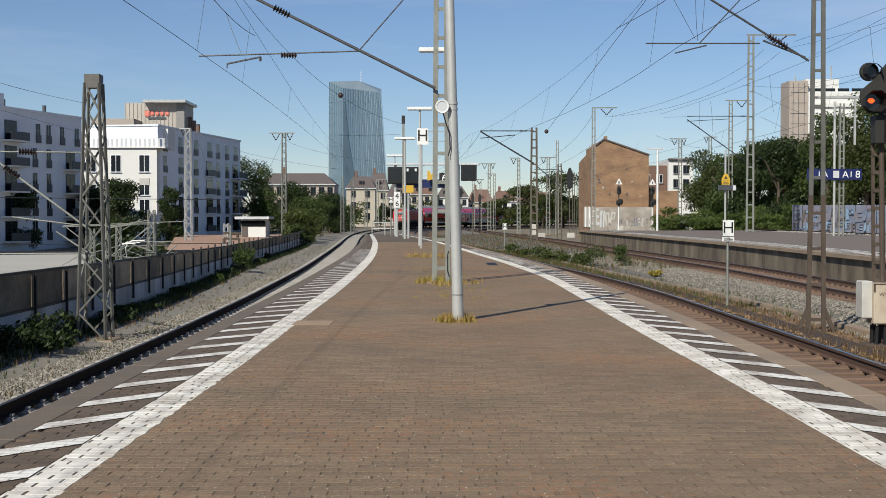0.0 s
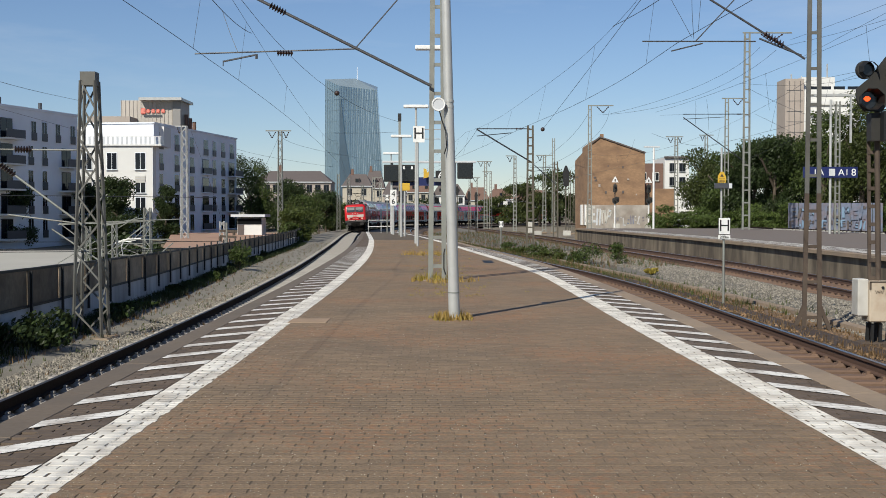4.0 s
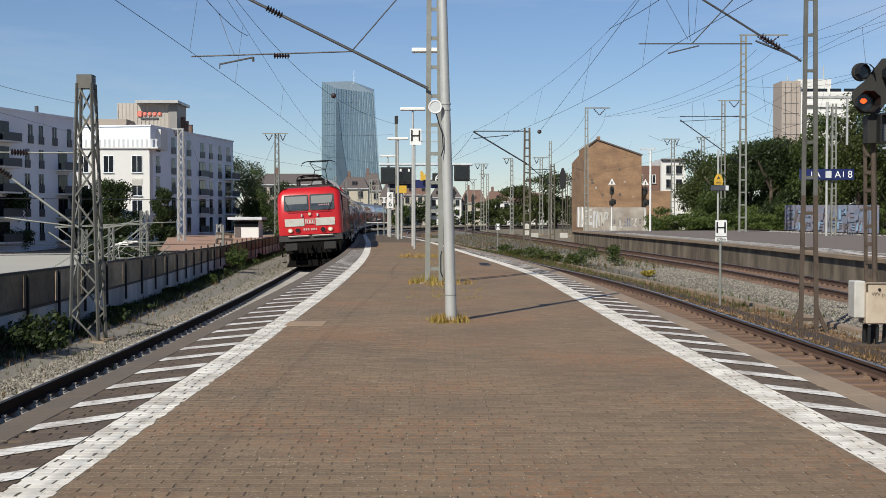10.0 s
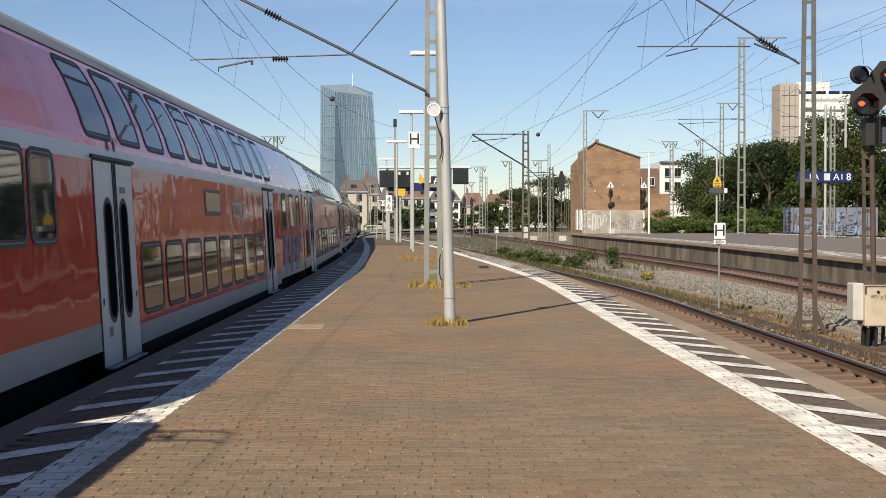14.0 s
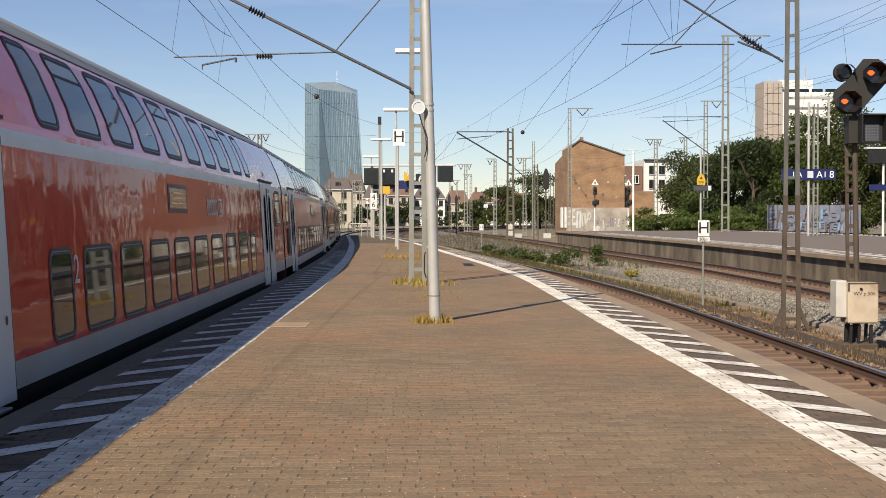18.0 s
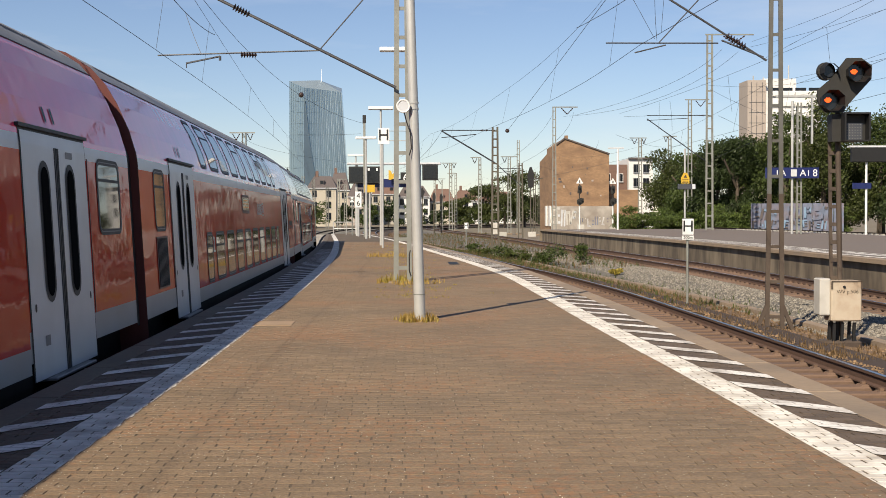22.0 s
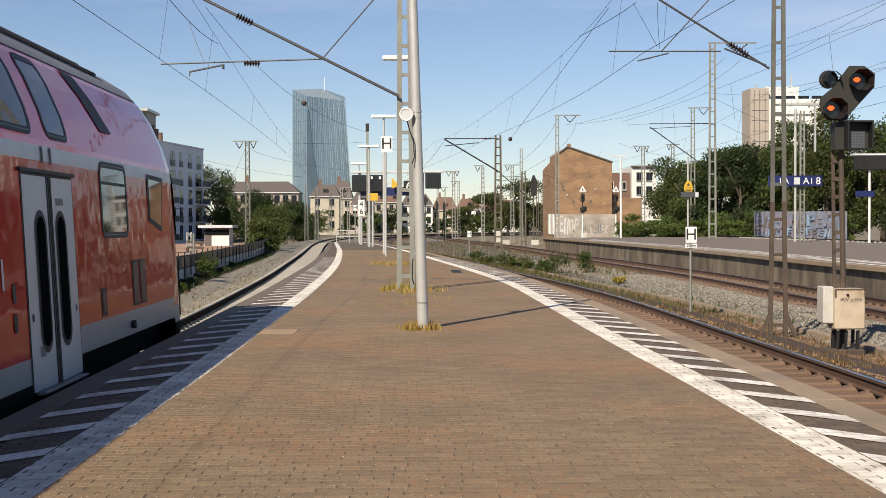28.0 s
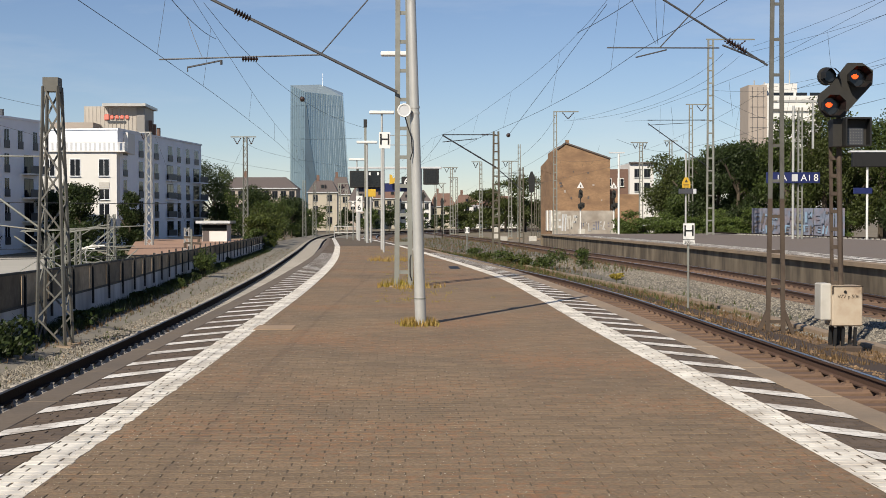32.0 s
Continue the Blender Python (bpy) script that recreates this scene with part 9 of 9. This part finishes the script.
# hedge of bushes in front of them
for k in range(16):
    y = 147.5 - k * 1.36
    x = 27.5 + k * 1.15
    tree(x + rng.uniform(-1, 1), y, -1.0, rng.uniform(2.6, 4.2), rng.uniform(4, 5.5), 200 + k, M_HEDGE, "green bush along the embankment with sunlight put into its leaf colour", 3200, 0.11, "bush_clump")
# trees round the pale houses on the left
for k, (x, y, h, w, z) in enumerate([(-42.0, 160, 9.6, 8.4, -3), (-46.5, 163.44, 9.6, 7.5, -3), (-36.0, 161.09, 8.8, 4.8, -3), (-52, 150.86, 8.5, 7, -3), (-33, 217.2, 14, 11, -3), (-29, 234.3, 9.5, 9, -3), (-38, 245.8, 17, 12, -3),
                                     (-26, 211.5, 10.6, 9, -3), (-24, 245.8, 11.4, 10, -3), (-21, 228.6, 8.4, 8, -2), (-27, 262.9, 8, 10, -2), (-18.5, 200.1, 7.4, 7, -2), (-20.0, 74.21, 3.3, 4.5, -3), (-17.3, 71.5, 2.9, 3.6, -3), (-60, 171.5, 9, 8, -3)]):
    tree(x, y, z, h, w, 300 + k, M_LEAF if k == 4 else M_LEAF2, "broad green tree beside the apartment houses", 10000, 0.15)
# bushes where the fence ends, and trees amid the far tracks
for k, (x, y, h, w) in enumerate([(-14.5, 128.06, 4.0, 4.5), (-15.5, 137.2, 5.5, 5), (-16.5, 148.6, 5.5, 6), (-17.5, 162.36, 6, 6), (-14.2, 120, 3.4, 3.5), (-17, 173.76, 5, 5), (-13.1, 110.41, 3.3, 3.4), (-12.7, 104.53, 2.2, 2.4), (-13.6, 115.84, 3.8, 3.6)]):
    tree(x, y, -1.3, h, w, 400 + k, M_LEAF if k % 2 else M_LEAF3, "overgrown green bush at the fence", 4200, 0.10, "bush_clump")
for k, (x, y, h, w) in enumerate([(21, 257.2, 12.5, 11), (26, 265.26, 12.5, 10), (16.5, 262.9, 10, 11), (33, 251.5, 10, 10), (37, 260.64, 11, 10), (12, 285.8, 7, 9)]):
    tree(x, y, -1.2, h, w, 500 + k, M_LEAF4, "dark tree between the far tracks", 5000, 0.22)
# weeds between the tracks
for k, (x, y, h, w, mt) in enumerate([(5.6, 70.88, 0.85, 1.6, M_LEAF), (6.6, 66.3, 0.6, 1.3, M_LEAF3), (7.5, 61.73, 1.35, 1.5, M_LEAF), (7.0, 62.87, 0.7, 1.0, M_LEAF), (8.85, 60.59, 1.15, 1.1, M_LEAF), (6.2, 68.59, 0.7, 1.5, M_LEAF3),
                                      (5.0, 75.45, 0.6, 1.5, M_LEAF3), (4.4, 80.02, 0.7, 1.6, M_LEAF), (8.7, 50.3, 0.35, 0.6, M_STRAWG)]):
    shrub(x, y, verge_z(x, y) - 0.03, h, w, 600 + k, mt, "wild green shrub growing between the tracks", 700, 0.055)
for k, (x, y, h, w) in enumerate([(-7.45, 22.9, 0.8, 1.3), (-7.75, 21.49, 0.7, 1.2), (-7.8, 26.79, 0.3, 0.5), (-8.8, 53.73, 1.4, 1.2), (-8.1, 30.87, 0.3, 0.5), (-8.5, 38.87, 0.3, 0.5), (-9.2, 57.16, 1.1, 1.2), (-8.5, 45.73, 0.45, 0.8)]):
    shrub(x, y, -1.06, h, w, 650 + k, M_LEAF2 if k < 3 else M_LEAF, "dark green weed at the foot of the wall", 900, 0.05)

rng = random.Random(77)
for k in range(16):
    y = 23.5 + k * 3.26 + rng.uniform(-1.2, 1.2)
    shrub(curve_at(FENCE, y) + rng.uniform(0.25, 0.5), y, -1.06, rng.uniform(0.22, 0.5), rng.uniform(0.5, 1.1), 680 + k, M_LEAF2 if k % 3 else M_LEAF, "low dark weed at the foot of the wall", 420, 0.05)


def tufts(name, n, place, material, height, seed, label):
    """Grass blades in one mesh."""
    rng = random.Random(seed)
    verts, faces = [], []
    for _ in range(n):
        x, y, z = place(rng)
        for _ in range(4):
            a = rng.uniform(0, 6.28)
            h = height * rng.uniform(0.4, 1.2)
            dx, dy = math.cos(a), math.sin(a)
            lean = rng.uniform(0.1, 0.6) * h
            bx, by = x + rng.uniform(-0.04, 0.04), y + rng.uniform(-0.04, 0.04)
            w = 0.006 + h * 0.02
            k = len(verts)
            verts += [(bx - dy * w, by + dx * w, z), (bx + dy * w, by - dx * w, z), (bx + dx * lean, by + dy * lean, z + h)]
            faces.append((k, k + 1, k + 2))
    me = bpy.data.meshes.new(name)
    me.from_pydata(verts, [], faces)
    return solo(name, me, material, label, "grass", kind="stuff")


def disc(cx, cy, r):
    def f(g):
        a, q = g.uniform(0, 6.28), r * math.sqrt(g.random())
        return cx + q * math.cos(a), cy + q * math.sin(a) * 1.3, -0.005
    return f


tufts("post_grass", 110, disc(0.19, 17.15, 0.26), M_STRAW, 0.11, 31, "dry yellow grass round the lamp post")
tufts("mast_grass", 110, disc(0.1, 26.88, 0.75), M_STRAW, 0.12, 32, "dry yellow grass round the platform mast")
tufts("mast_weeds", 60, disc(-0.1, 27.15, 0.5), M_STRAWG, 0.2, 33, "green weeds round the platform mast")
def joint_spot(g):
    y = 21.7 + 41.6 * g.random() ** 1.3
    c = 0.2 - max(0, y - 27) * 0.0243
    return c + g.gauss(0, 0.45), y, 0.0


tufts("joint_weeds", 420, joint_spot, M_STRAWG, 0.035, 44, "tiny yellow-green weeds in the paving joints")
tufts("post_weeds", 70, disc(0.19, 17.15, 0.36), M_STRAWG, 0.06, 45, "low yellow-green weeds round the lamp post")
tufts("far_mast_grass", 110, disc(-0.4, 44.34, 1.0), M_STRAW, 0.18, 34, "dry grass farther along the platform")
tufts("verge_grass", 2800, lambda g: ((lambda y: (lambda x: (x, y, verge_z(x, y)))(curve_at(TRACK2, y) + 1.3 + 2.4 * g.random()))(19 + 69 * g.random() ** 1.5)), M_BROWNGRASS, 0.10, 35, "withered brown grass between the tracks")
tufts("verge_weeds", 1000, lambda g: ((lambda y: (lambda x: (x, y, verge_z(x, y)))(curve_at(TRACK2, y) + 1.7 + 2.9 * g.random()))(30 + 57 * g.random())), M_LEAF3, 0.2, 36, "green weeds between the tracks")
for k in range(14):
    tree(-34 + k * 6.2 + rng.uniform(-1, 1), 304 + rng.uniform(-4, 10), -1.2, rng.uniform(4.5, 7.0), rng.uniform(7, 10), 700 + k, M_LEAF2 if k % 2 else M_LEAF, "dark bush before the distant houses", 1500, 0.26, "bush_clump")
tufts("yard_weeds", 2600, lambda g: (lambda x, y: (x, y, verge_z(x, y) if x > curve_at(TRACK2, y) + 1.5 else -1.1))(g.uniform(-1.0, 11.0), 56 + 109 * g.random() ** 1.2), M_LEAF, 0.24, 39, "low green weeds between the far tracks")
tufts("yard_straw", 3200, lambda g: (lambda x, y: (x, y, verge_z(x, y) if x > curve_at(TRACK2, y) + 1.5 else -1.1))(g.uniform(-2.0, 11.0), 56 + 109 * g.random() ** 1.2), M_BROWNGRASS, 0.26, 40, "dry brown weeds between the far tracks")
tufts("path_weeds", 800, lambda g: ((lambda y: (curve_at(FENCE, y) + 0.5 + 2.3 * g.random() ** 1.4, y, -1.06 if y > 30 else -1.08))(12 + 98 * g.random() ** 1.2)), M_LEAF3, 0.10, 46, "low olive weeds on the gravel path")
tufts("path_straw", 700, lambda g: ((lambda y: (curve_at(FENCE, y) + 0.4 + 2.6 * g.random() ** 1.2, y, -1.06 if y > 30 else -1.08))(12 + 98 * g.random() ** 1.2)), M_BROWNGRASS, 0.09, 47, "dry grass on the gravel path")
tufts("wall_grass", 7000, lambda g: ((lambda y: (curve_at(FENCE, y) + 0.10 + 0.75 * g.random() ** 2.2, y, -1.05))(13.6 + 91 * g.random() ** 1.3)), M_LEAF2, 0.24, 37, "green weeds along the fence wall")
tufts("wall_straw", 1500, lambda g: ((lambda y: (curve_at(FENCE, y) + 0.2 + 0.9 * g.random() ** 1.5, y, -1.05))(13.6 + 80 * g.random() ** 1.3)), M_BROWNGRASS, 0.13, 38, "dry grass along the fence wall")

def chip_spot(g):
    y = 5.9 + 13.6 * g.random() ** 1.4
    return -2.1 + 4.6 * g.random() ** 1.5, y, 0.003


stones("stone_chips", 4200, chip_spot, M_CHIP, 0.0036, "tiny pale stone chips strewn over the bricks", 8)
build_bricks(platform)


# ---- what moves ----
def motions():
    ts = [r[0] for r in RUN]
    def front(t):
        i = min(max(int(np.searchsorted(ts, t)) - 1, 0), len(RUN) - 2)
        (t0, s0), (t1, s1) = RUN[i], RUN[i + 1]
        def v(k):
            k0, k1 = max(k - 1, 0), min(k + 1, len(RUN) - 1)
            return (RUN[k1][1] - RUN[k0][1]) / (RUN[k1][0] - RUN[k0][0])
        h = t1 - t0
        u = (t - t0) / h
        return ((2 * u**3 - 3 * u**2 + 1) * s0 + (u**3 - 2 * u**2 + u) * v(i) * h + (-2 * u**3 + 3 * u**2) * s1 + (u**3 - u**2) * v(i + 1) * h)
    times = [k * 0.5 for k in range(65)]
    walk(loco, [(t, vehicle_pose(front(t) + 8.3, 4.0)) for t in times])
    for off, c in zip(OFFSETS, coaches + [control]):
        walk(c, [(t, vehicle_pose(front(t) + off, 10.0)) for t in times])


motions()
